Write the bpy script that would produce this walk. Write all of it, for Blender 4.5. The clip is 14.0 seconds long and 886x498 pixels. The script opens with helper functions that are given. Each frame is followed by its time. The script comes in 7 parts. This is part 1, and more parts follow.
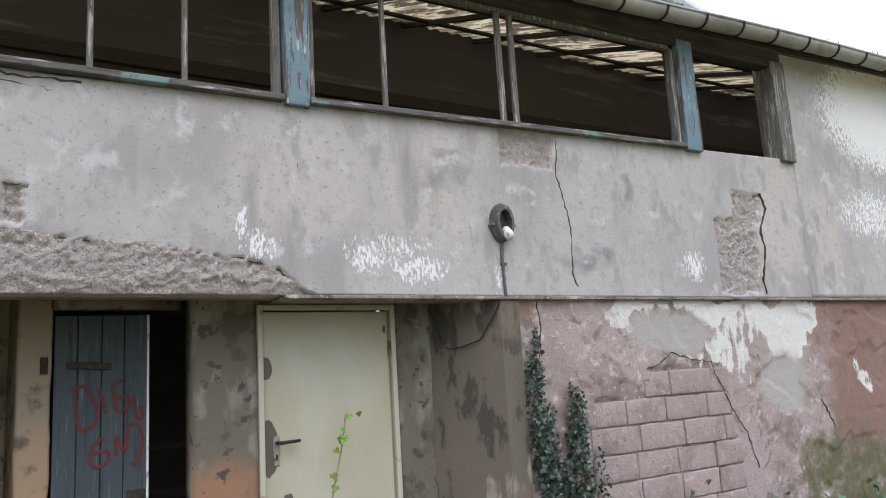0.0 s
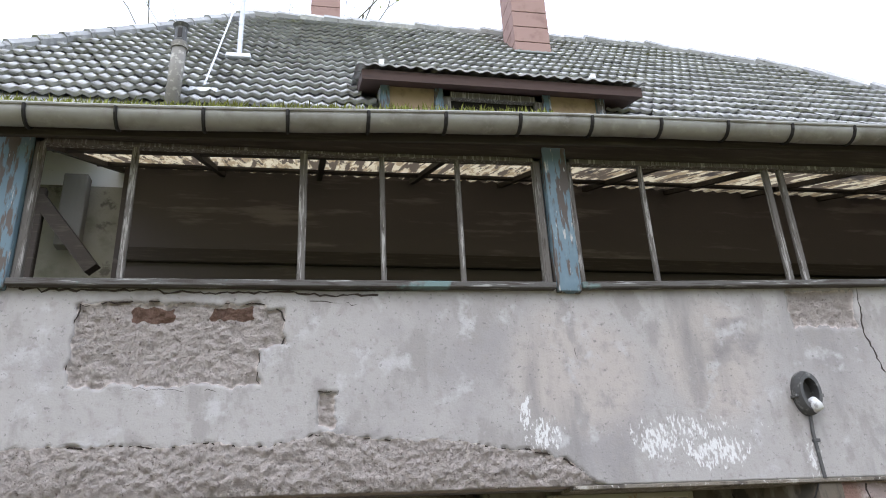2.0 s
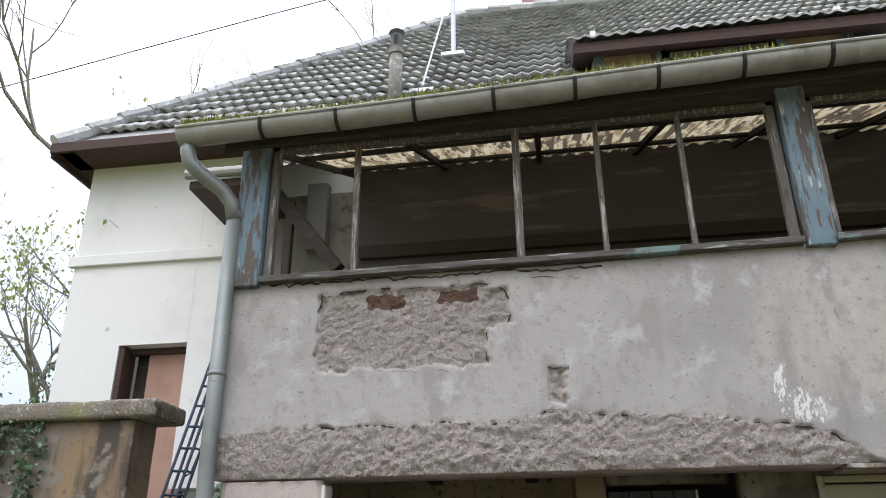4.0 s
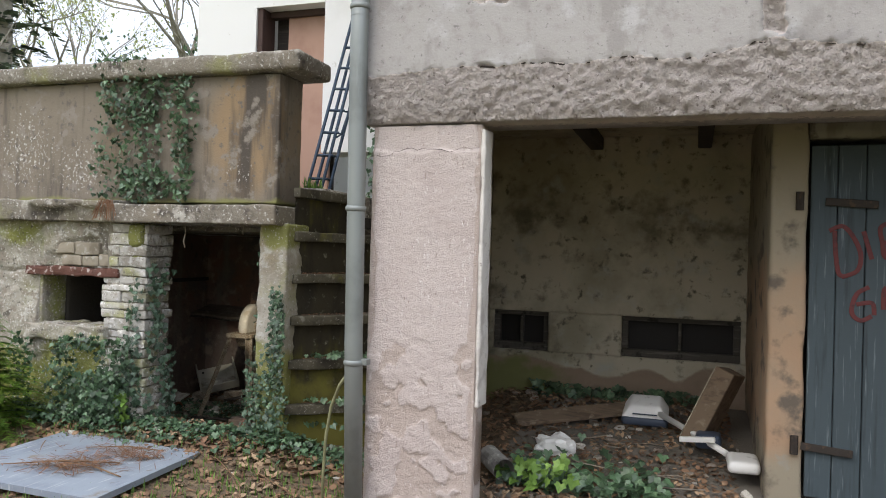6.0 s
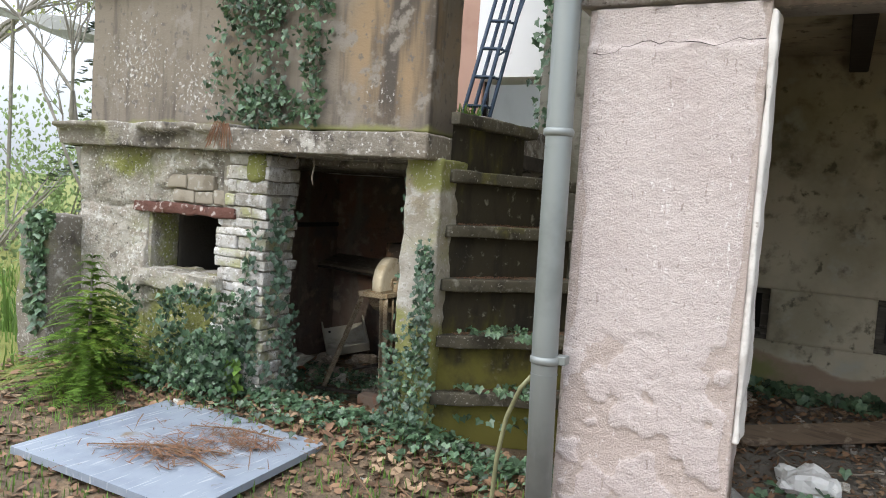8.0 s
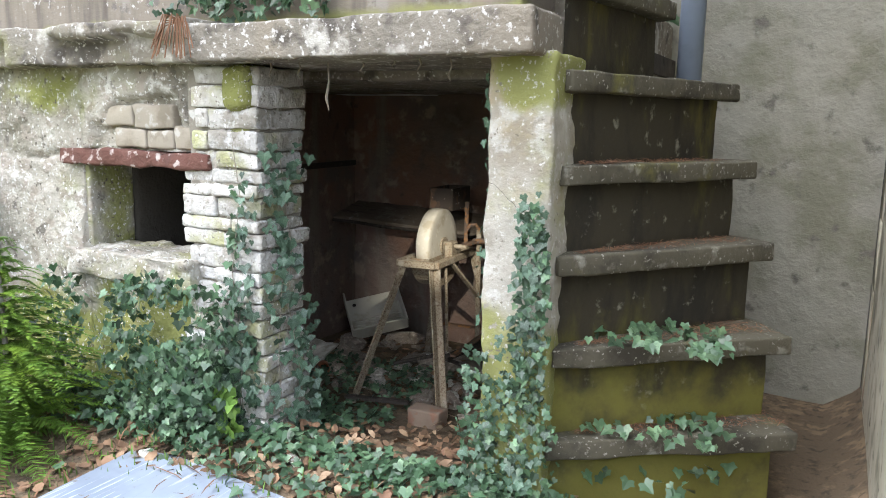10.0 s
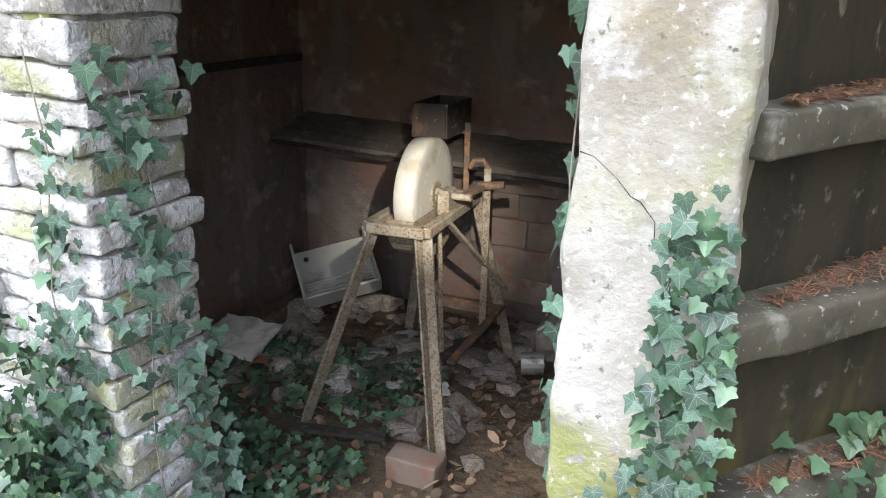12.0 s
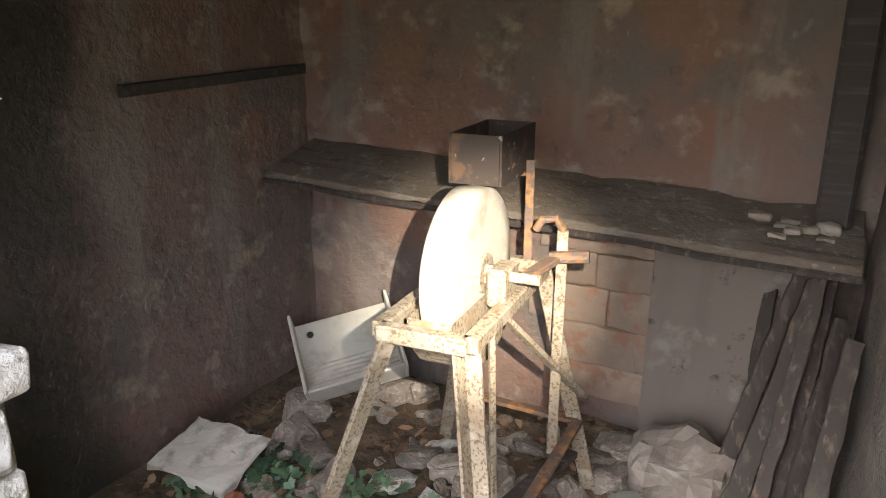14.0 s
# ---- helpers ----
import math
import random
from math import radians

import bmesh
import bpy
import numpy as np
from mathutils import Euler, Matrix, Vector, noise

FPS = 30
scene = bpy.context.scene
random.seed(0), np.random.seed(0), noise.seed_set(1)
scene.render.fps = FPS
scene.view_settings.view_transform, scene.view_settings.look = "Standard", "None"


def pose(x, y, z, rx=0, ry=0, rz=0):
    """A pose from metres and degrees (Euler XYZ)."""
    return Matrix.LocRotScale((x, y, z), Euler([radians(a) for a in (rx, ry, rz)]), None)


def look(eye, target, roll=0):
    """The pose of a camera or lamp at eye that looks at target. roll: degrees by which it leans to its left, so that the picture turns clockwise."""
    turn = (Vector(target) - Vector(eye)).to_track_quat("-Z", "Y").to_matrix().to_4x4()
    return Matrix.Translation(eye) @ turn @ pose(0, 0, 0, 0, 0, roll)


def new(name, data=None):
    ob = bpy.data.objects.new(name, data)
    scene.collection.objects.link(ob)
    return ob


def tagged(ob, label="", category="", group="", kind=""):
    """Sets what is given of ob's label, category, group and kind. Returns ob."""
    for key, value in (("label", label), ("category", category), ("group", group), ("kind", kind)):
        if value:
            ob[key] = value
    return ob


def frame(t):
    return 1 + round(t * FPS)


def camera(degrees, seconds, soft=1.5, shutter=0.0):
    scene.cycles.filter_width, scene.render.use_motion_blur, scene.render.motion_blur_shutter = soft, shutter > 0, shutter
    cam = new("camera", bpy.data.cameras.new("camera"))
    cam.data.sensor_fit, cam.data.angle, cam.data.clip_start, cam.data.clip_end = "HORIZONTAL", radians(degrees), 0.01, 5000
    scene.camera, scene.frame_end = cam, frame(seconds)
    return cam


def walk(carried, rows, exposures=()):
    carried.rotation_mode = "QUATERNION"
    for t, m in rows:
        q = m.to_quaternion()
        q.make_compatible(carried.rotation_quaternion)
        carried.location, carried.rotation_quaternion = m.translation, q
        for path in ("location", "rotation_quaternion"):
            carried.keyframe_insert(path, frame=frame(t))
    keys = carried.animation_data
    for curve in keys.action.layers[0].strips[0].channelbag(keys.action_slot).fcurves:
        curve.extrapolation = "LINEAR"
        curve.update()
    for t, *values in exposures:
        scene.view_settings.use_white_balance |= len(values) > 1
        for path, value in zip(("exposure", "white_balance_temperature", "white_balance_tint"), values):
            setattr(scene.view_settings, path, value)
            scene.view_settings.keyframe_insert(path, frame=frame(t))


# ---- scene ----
cam = camera(60.8, 14.0, soft=1.0)
PATH = [
    (0, (-0.308, 0.033, 1.488), (0.729, 1.709, 1.827), -3.5),
    (0.5, (-0.33, 0.036, 1.537), (0.563, 1.768, 1.983), -3.1),
    (1, (-0.393, 0.054, 1.562), (0.34, 1.817, 2.159), -3.5),
    (1.5, (-0.385, 0.041, 1.571), (0.114, 1.824, 2.328), -2.7),
    (2, (-0.333, -0.011, 1.599), (0.024, 1.79, 2.392), -3.0),
    (2.5, (-0.287, -0.001, 1.597), (-0.073, 1.788, 2.465), -3.5),
    (4.8, (-0.209, 0.308, 1.477), (-0.635, 2.161, 2.097), 0.8),
    (5, (-0.25, 0.369, 1.46), (-0.696, 2.238, 2.014), 0.9),
    (5.5, (-0.402, 0.523, 1.428), (-0.93, 2.428, 1.731), 1.0),
    (5.7, (-0.459, 0.579, 1.403), (-1.035, 2.485, 1.586), 1.2),
    (5.9, (-0.482, 0.66, 1.373), (-1.103, 2.56, 1.436), 1.9),
    (6, (-0.498, 0.702, 1.364), (-1.132, 2.599, 1.382), 1.7),
    (6.5, (-0.633, 0.977, 1.342), (-1.361, 2.839, 1.32), 1.3),
    (7, (-0.787, 1.207, 1.349), (-1.637, 3.017, 1.303), 2.4),
    (7.5, (-1.049, 1.491, 1.343), (-1.948, 3.277, 1.282), 3.3),
    (8, (-1.271, 1.734, 1.332), (-2.191, 3.505, 1.205), 4.0),
    (8.5, (-1.518, 2.024, 1.337), (-2.483, 3.765, 1.146), 2.6),
    (9, (-1.77, 2.287, 1.326), (-2.741, 4.02, 1.094), 3.9),
    (9.2, (-1.893, 2.421, 1.324), (-2.852, 4.159, 1.077), 3.2),
    (11.3, (-2.861, 3.858, 1.352), (-3.707, 5.592, 0.823), -0.0),
    (11.5, (-2.925, 3.973, 1.336), (-3.738, 5.709, 0.766), 0.8),
    (12, (-3.046, 4.192, 1.339), (-3.835, 5.918, 0.707), 1.1),
    (12.5, (-3.239, 4.432, 1.311), (-4.033, 6.14, 0.64), 0.3),
    (13, (-3.361, 4.659, 1.299), (-4.183, 6.34, 0.593), 1.3),
    (13.5, (-3.428, 4.891, 1.294), (-4.296, 6.571, 0.643), 0.6),
    (14, (-3.457, 5.007, 1.262), (-4.343, 6.695, 0.658), -0.0),
]
walk(cam, [(t, look(eye, target, roll)) for t, eye, target, roll in PATH],
     exposures=[(0.0, 0.05, 6200, 11), (2.0, 0.12, 6100, 12), (2.7, 0.1, 6200, 12), (4.8, -0.2, 6500, 10), (6.0, 0.05, 6600, 10), (6.6, 0.25, 6600, 10), (7.2, 0.3, 6500, 10), (8.0, 0.4, 6450, 9),
                (9.2, 0.75, 6350, 8), (11.3, 1.4, 5900, 12), (12.0, 1.42, 5900, 12), (12.6, 1.42, 5950, 12), (13.0, 2.25, 6200, 12), (13.5, 2.9, 6450, 13), (14.0, 3.1, 6500, 14)])

# ---- light: an overcast sky, and the torch that is carried into the shed ----
world = bpy.data.worlds.new("overcast")
scene.world = world
world.use_nodes = True
wn, wl = world.node_tree.nodes, world.node_tree.links
wn.clear()
sky = wn.new("ShaderNodeTexSky")
sky.sky_type, sky.sun_disc = "NISHITA", False
sky.sun_elevation, sky.sun_rotation = radians(48), radians(200)
sky.air_density, sky.dust_density, sky.ozone_density = 1.2, 6.0, 0.6
bg_sky, bg_cloud, both, wout = wn.new("ShaderNodeBackground"), wn.new("ShaderNodeBackground"), wn.new("ShaderNodeAddShader"), wn.new("ShaderNodeOutputWorld")
bg_sky.inputs["Strength"].default_value = 0.05
bg_cloud.inputs["Color"].default_value = (0.905, 0.97, 1.09, 1)
# an overcast sky is about three times as bright overhead as at the horizon
sky_dir, sky_xyz, sky_up = wn.new("ShaderNodeTexCoord"), wn.new("ShaderNodeSeparateXYZ"), wn.new("ShaderNodeMapRange")
wl.new(sky_dir.outputs["Generated"], sky_xyz.inputs[0])
wl.new(sky_xyz.outputs["Z"], sky_up.inputs[0])
sky_up.inputs[3].default_value, sky_up.inputs[4].default_value = 0.52, 2.75
wl.new(sky_up.outputs[0], bg_cloud.inputs["Strength"])
wl.new(sky.outputs[0], bg_sky.inputs["Color"])
wl.new(bg_sky.outputs[0], both.inputs[0])
wl.new(bg_cloud.outputs[0], both.inputs[1])
wl.new(both.outputs[0], wout.inputs["Surface"])

sun = new("sun", bpy.data.lights.new("sun", "SUN"))
sun.data.energy, sun.data.angle, sun.data.color = 0.6, radians(40), (1.0, 0.98, 0.95)
sun.matrix_world = look((-5, -7, 18), (0, 4, 0))


def torch(name, watts, degrees, blend):
    lamp = new(name, bpy.data.lights.new(name, "SPOT"))
    lamp.data.energy, lamp.data.spot_size, lamp.data.spot_blend = watts, radians(degrees), blend
    lamp.data.shadow_soft_size, lamp.data.color = 0.0, (1.0, 0.93, 0.78)
    lamp.matrix_world = look((-3.50, 5.30, 1.22), (-4.12, 6.47, 0.68))
    return lamp


torch("torch_beam", 72, 27, 1.0)
torch("torch_spill", 0.75, 100, 1.0)


# ---- materials ----
def mix_node(nt, fac, a, b):
    n = nt.nodes.new("ShaderNodeMix")
    n.data_type = "RGBA"
    for sock, v in ((n.inputs[0], fac), (n.inputs[6], a), (n.inputs[7], b)):
        if isinstance(v, bpy.types.NodeSocket):
            nt.links.new(v, sock)
        elif isinstance(v, (int, float)):
            sock.default_value = v
        else:
            sock.default_value = (*v[:3], 1)
    return n.outputs[2]


def math_node(nt, op, a, b=0.0, clamp=False):
    n = nt.nodes.new("ShaderNodeMath")
    n.operation, n.use_clamp = op, clamp
    for sock, v in zip(n.inputs, (a, b)):
        if isinstance(v, bpy.types.NodeSocket):
            nt.links.new(v, sock)
        else:
            sock.default_value = v
    return n.outputs[0]


def ramp(nt, v, lo, hi):
    n = nt.nodes.new("ShaderNodeMapRange")
    n.interpolation_type = "SMOOTHSTEP"
    nt.links.new(v, n.inputs[0])
    n.inputs[1].default_value, n.inputs[2].default_value = lo, hi
    return n.outputs[0]


def noise_node(nt, coord, scale, stretch=(1, 1, 1), shift=0.0, detail=5.0, rough=0.6):
    m = nt.nodes.new("ShaderNodeMapping")
    m.inputs["Scale"].default_value = stretch
    m.inputs["Location"].default_value = (shift, shift * 1.7, shift * 0.6)
    nt.links.new(coord, m.inputs[0])
    n = nt.nodes.new("ShaderNodeTexNoise")
    n.inputs["Scale"].default_value, n.inputs["Detail"].default_value, n.inputs["Roughness"].default_value = scale, detail, rough
    nt.links.new(m.outputs[0], n.inputs["Vector"])
    return n.outputs["Fac"]


def surface(name, base, layers=(), rough=0.85, metal=0.0, bumps=((60, 0.3, 0.004),), vary=0.0, island=False, shine=0.3, through_light=0.0):
    """layers: (colour, scale, lo, hi, stretch) for noise, or (colour, attribute, scale, lo, hi, stretch) for a mask broken by noise.
    bumps: (scale, strength, distance). vary: how much brightness differs from piece to piece."""
    mat = bpy.data.materials.new(name)
    mat.use_nodes = True
    nt = mat.node_tree
    bsdf = nt.nodes["Principled BSDF"]
    tc = nt.nodes.new("ShaderNodeTexCoord")
    coord = tc.outputs["Object"]
    if vary:
        if island:
            rnd = nt.nodes.new("ShaderNodeNewGeometry").outputs["Random Per Island"]
        else:
            rnd = nt.nodes.new("ShaderNodeObjectInfo").outputs["Random"]
            off = nt.nodes.new("ShaderNodeVectorMath")
            nt.links.new(coord, off.inputs[0])
            scl = math_node(nt, "MULTIPLY", rnd, 37.0)
            nt.links.new(scl, off.inputs[1])
            coord = off.outputs[0]
    col = base
    for n, layer in enumerate(layers):
        if isinstance(layer[1], str):
            colour, attr, scale, lo, hi = layer[:5]
            stretch = layer[5] if len(layer) > 5 else (1, 1, 1)
            a = nt.nodes.new("ShaderNodeAttribute")
            a.attribute_name = attr
            v = math_node(nt, "ADD", a.outputs["Fac"], math_node(nt, "SUBTRACT", noise_node(nt, coord, scale, stretch, 3.1 * n), 0.5))
        else:
            colour, scale, lo, hi = layer[:4]
            stretch = layer[4] if len(layer) > 4 else (1, 1, 1)
            v = noise_node(nt, coord, scale, stretch, 3.1 * n + 1)
        col = mix_node(nt, ramp(nt, v, lo, hi), col, colour)
    if vary:
        hsv = nt.nodes.new("ShaderNodeHueSaturation")
        v = math_node(nt, "ADD", math_node(nt, "MULTIPLY", rnd, 2 * vary), 1 - vary)
        nt.links.new(v, hsv.inputs["Value"])
        if isinstance(col, bpy.types.NodeSocket):
            nt.links.new(col, hsv.inputs["Color"])
        else:
            hsv.inputs["Color"].default_value = (*col, 1)
        col = hsv.outputs[0]
    if isinstance(col, bpy.types.NodeSocket):
        nt.links.new(col, bsdf.inputs["Base Color"])
    else:
        bsdf.inputs["Base Color"].default_value = (*col, 1)
    bsdf.inputs["Roughness"].default_value, bsdf.inputs["Metallic"].default_value = rough, metal
    bsdf.inputs["Specular IOR Level"].default_value = shine
    last = None
    for scale, strength, dist, *where in bumps:
        b = nt.nodes.new("ShaderNodeBump")
        b.inputs["Strength"].default_value, b.inputs["Distance"].default_value = strength, dist
        if where:
            a = nt.nodes.new("ShaderNodeAttribute")
            a.attribute_name = where[0]
            nt.links.new(math_node(nt, "MULTIPLY", a.outputs["Fac"], strength), b.inputs["Strength"])
        nt.links.new(noise_node(nt, coord, scale), b.inputs["Height"])
        if last:
            nt.links.new(last, b.inputs["Normal"])
        last = b.outputs[0]
    if last:
        nt.links.new(last, bsdf.inputs["Normal"])
    if through_light:
        tr = nt.nodes.new("ShaderNodeBsdfTranslucent")
        if isinstance(col, bpy.types.NodeSocket):
            nt.links.new(col, tr.inputs[0])
        else:
            tr.inputs[0].default_value = (*col, 1)
        mx = nt.nodes.new("ShaderNodeMixShader")
        mx.inputs[0].default_value = through_light
        nt.links.new(bsdf.outputs[0], mx.inputs[1])
        nt.links.new(tr.outputs[0], mx.inputs[2])
        nt.links.new(mx.outputs[0], nt.nodes["Material Output"].inputs["Surface"])
    return mat


V = (1, 1, 0.12)
M_FACADE = surface("facade_plaster", (0.385, 0.37, 0.36), [
    ((0.31, 0.295, 0.295), 1.3, 0.45, 0.7), ((0.42, 0.385, 0.36), "warm", 2.0, 0.4, 0.9), ((0.25, 0.24, 0.235), 2.2, 0.54, 0.72, (1, 1, 0.2)), ((0.305, 0.29, 0.28), 5.5, 0.54, 0.66, (1, 1, 0.5)),
    ((0.19, 0.185, 0.19), "dark", 3.5, 0.45, 0.95), ((0.45, 0.44, 0.445), 4.3, 0.56, 0.68), ((0.32, 0.30, 0.29), 14, 0.5, 0.72), ((0.23, 0.22, 0.215), 45, 0.60, 0.70), ((0.66, 0.66, 0.66), "white", 62, 0.60, 0.70, (1, 1, 0.4)),
    ((0.53, 0.475, 0.445), "bare", 30, 0.45, 0.55), ((0.24, 0.205, 0.185), "bare", 34, 1.10, 1.20), ((0.60, 0.55, 0.52), "bare", 60, 1.10, 1.20), ((0.20, 0.125, 0.095), "brick", 9, 0.45, 0.6)],
    bumps=((90, 0.45, 0.005), (14, 0.35, 0.012), (42, 1.0, 0.04, "bare"), (110, 1.0, 0.02, "bare")), rough=0.92)
M_PINK = surface("pink_plaster", (0.34, 0.28, 0.265), [
    ((0.27, 0.215, 0.20), 1.6, 0.45, 0.7), ((0.19, 0.155, 0.14), 6, 0.53, 0.64), ((0.21, 0.17, 0.155), 2.6, 0.55, 0.66), ((0.17, 0.14, 0.13), 60, 0.60, 0.68), ((0.46, 0.40, 0.375), 11, 0.57, 0.66), ((0.22, 0.14, 0.115), "warm", 3, 0.4, 1.0),
    ((0.58, 0.57, 0.55), "white", 13, 0.5, 0.6, (1, 1, 0.45)), ((0.36, 0.335, 0.32), "grey", 3, 0.45, 0.8), ((0.12, 0.115, 0.065), "moss", 6, 0.45, 0.8)],
    bumps=((70, 0.8, 0.008), (18, 0.6, 0.02)), rough=0.95)
M_PILASTER = surface("pilaster_plaster", (0.53, 0.465, 0.44), [
    ((0.46, 0.39, 0.365), 1.5, 0.45, 0.7), ((0.60, 0.535, 0.51), 5, 0.5, 0.8, V), ((0.72, 0.69, 0.67), "white", 90, 0.60, 0.70, (1, 1, 0.35)), ((0.36, 0.30, 0.275), 55, 0.62, 0.7, (1, 1, 0.35)),
    ((0.46, 0.385, 0.345), "bare", 20, 0.45, 0.55), ((0.29, 0.24, 0.22), 120, 0.61, 0.70), ((0.58, 0.53, 0.51), 75, 0.60, 0.68, (1, 1, 0.5))], bumps=((150, 1.0, 0.007), (45, 0.5, 0.012)), rough=0.95)
M_BAY = surface("bay_plaster", (0.49, 0.445, 0.345), [((0.33, 0.30, 0.22), 1.3, 0.42, 0.66), ((0.16, 0.145, 0.105), 2.3, 0.52, 0.70), ((0.13, 0.12, 0.09), 12, 0.58, 0.70), ((0.42, 0.41, 0.36), 5, 0.52, 0.75), ((0.19, 0.17, 0.13), 9, 0.55, 0.75),
    ((0.27, 0.205, 0.15), "warm", 5, 0.45, 0.8), ((0.18, 0.185, 0.075), "moss", 6, 0.45, 0.85)], bumps=((50, 0.3, 0.006),))
M_ORANGE = surface("ochre_plaster", (0.27, 0.235, 0.175), [((0.36, 0.235, 0.15), "warm", 2, 0.35, 1.1), ((0.12, 0.10, 0.08), 5, 0.5, 0.66), ((0.27, 0.25, 0.21), 9, 0.6, 0.72)], bumps=((40, 0.3, 0.006),))
M_DOORWALL = surface("stained_wall", (0.13, 0.118, 0.092), [((0.21, 0.20, 0.17), 2.3, 0.5, 0.58, (1, 1, 0.5)), ((0.09, 0.078, 0.062), 3.1, 0.53, 0.6),
    ((0.26, 0.15, 0.095), "warm", 3, 0.45, 1.2), ((0.07, 0.06, 0.05), 9, 0.58, 0.64)], bumps=((40, 0.35, 0.008),))
M_RETURN = surface("stained_return", (0.125, 0.108, 0.085), [((0.30, 0.28, 0.25), 3, 0.56, 0.64, (1, 1, 0.35)), ((0.06, 0.055, 0.045), 6, 0.54, 0.62, (1, 1, 0.4)), ((0.15, 0.12, 0.09), 2.2, 0.5, 0.75)], bumps=((40, 0.35, 0.008),))
M_HOUSE = surface("white_render", (0.76, 0.765, 0.76), [((0.64, 0.64, 0.63), 1.2, 0.5, 0.8), ((0.5, 0.48, 0.44), 7, 0.66, 0.75)], bumps=((60, 0.2, 0.004),))
M_PANELPALE = surface("pale_grey_panel", (0.21, 0.205, 0.195), [((0.15, 0.145, 0.135), 3, 0.45, 0.66, V)], bumps=((30, 0.2, 0.004),))
M_STRIP = surface("lime_plaster_edge", (0.62, 0.595, 0.56), [((0.48, 0.45, 0.42), 9, 0.5, 0.66), ((0.36, 0.33, 0.30), 30, 0.62, 0.7)], bumps=((60, 0.5, 0.006),), rough=0.95)
M_BASE = surface("house_base_stone_and_shade", (0.26, 0.25, 0.21), [((0.18, 0.175, 0.13), 2.5, 0.45, 0.65), ((0.13, 0.12, 0.10), 6, 0.58, 0.68)], bumps=((12, 0.6, 0.03), (60, 0.4, 0.006)))
# Near-black mottled concrete, chosen to keep bounced light out of the shed.
M_CEILDARK = surface("dark_ceiling_concrete", (0.06, 0.052, 0.045), [((0.10, 0.088, 0.075), 4, 0.5, 0.68), ((0.03, 0.027, 0.024), 9, 0.54, 0.68)], bumps=((30, 0.5, 0.01),), rough=0.95)
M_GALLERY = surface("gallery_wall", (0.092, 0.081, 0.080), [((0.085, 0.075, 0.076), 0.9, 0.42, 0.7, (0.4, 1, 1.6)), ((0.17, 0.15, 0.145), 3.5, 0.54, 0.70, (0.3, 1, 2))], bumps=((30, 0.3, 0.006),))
M_CONC = surface("mossy_concrete", (0.20, 0.18, 0.15), [((0.22, 0.19, 0.15), 1.6, 0.48, 0.7, (1, 1, 0.4)), ((0.085, 0.075, 0.065), 5, 0.52, 0.66),
    ((0.40, 0.38, 0.34), 6, 0.56, 0.68), ((0.50, 0.48, 0.45), 48, 0.57, 0.66), ((0.22, 0.22, 0.09), "moss", 5, 0.45, 0.8)], bumps=((45, 0.9, 0.010), (9, 0.6, 0.03)), rough=0.95)
M_PARAPET = surface("parapet_render", (0.21, 0.18, 0.145), [((0.27, 0.195, 0.12), "warm", 2.5, 0.4, 0.9, V), ((0.085, 0.073, 0.062), 3, 0.48, 0.62, V), ((0.24, 0.215, 0.185), 7, 0.55, 0.66), ((0.15, 0.13, 0.115), 18, 0.57, 0.66),
    ((0.50, 0.48, 0.45), "white", 42, 0.47, 0.6), ((0.24, 0.24, 0.10), "moss", 5, 0.5, 0.9)], bumps=((70, 0.5, 0.005), (15, 0.3, 0.012)), rough=0.95)
M_SHED = surface("shed_render", (0.37, 0.345, 0.295), [((0.20, 0.185, 0.145), 2.4, 0.44, 0.62, (1, 1, 0.35)), ((0.50, 0.485, 0.44), 6, 0.55, 0.66), ((0.30, 0.265, 0.22), 14, 0.52, 0.6),
    ((0.22, 0.23, 0.10), 1.9, 0.54, 0.72), ((0.25, 0.26, 0.085), "moss", 5, 0.35, 0.65), ((0.15, 0.135, 0.115), 10, 0.6, 0.68), ((0.60, 0.59, 0.56), 55, 0.57, 0.65), ((0.12, 0.105, 0.085), 38, 0.62, 0.68)], bumps=((50, 1.0, 0.012), (12, 0.8, 0.03)), rough=0.95)
M_STONE = surface("whitewashed_stone", (0.48, 0.465, 0.435), [((0.34, 0.315, 0.275), 7, 0.47, 0.6), ((0.62, 0.61, 0.60), 12, 0.52, 0.62),
    ((0.32, 0.32, 0.17), 3.5, 0.51, 0.67), ((0.30, 0.28, 0.24), 22, 0.6, 0.68), ((0.68, 0.67, 0.65), 40, 0.6, 0.66), ((0.20, 0.18, 0.15), 55, 0.61, 0.68)], bumps=((60, 0.9, 0.008), (17, 0.9, 0.025)), vary=0.22, rough=0.95)
M_STEP = surface("mossy_step", (0.042, 0.036, 0.023), [((0.10, 0.088, 0.02), 4, 0.52, 0.7, (1, 1, 0.4)), ((0.025, 0.022, 0.017), 7, 0.46, 0.66, (1, 1, 0.35)), ((0.20, 0.19, 0.15), 16, 0.6, 0.74), ((0.14, 0.13, 0.03), "moss", 6, 0.5, 0.9)],
    bumps=((40, 0.5, 0.008),), rough=0.95)
# Mask dark covers moss, exposed stones and shade put into the colour.
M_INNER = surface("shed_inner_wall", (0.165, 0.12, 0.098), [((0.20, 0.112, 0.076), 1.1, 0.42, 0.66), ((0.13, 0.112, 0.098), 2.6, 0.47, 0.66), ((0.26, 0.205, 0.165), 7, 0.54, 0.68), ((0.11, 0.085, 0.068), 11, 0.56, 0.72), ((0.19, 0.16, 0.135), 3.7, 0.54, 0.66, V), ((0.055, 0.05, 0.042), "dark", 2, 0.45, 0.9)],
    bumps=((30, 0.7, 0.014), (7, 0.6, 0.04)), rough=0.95)
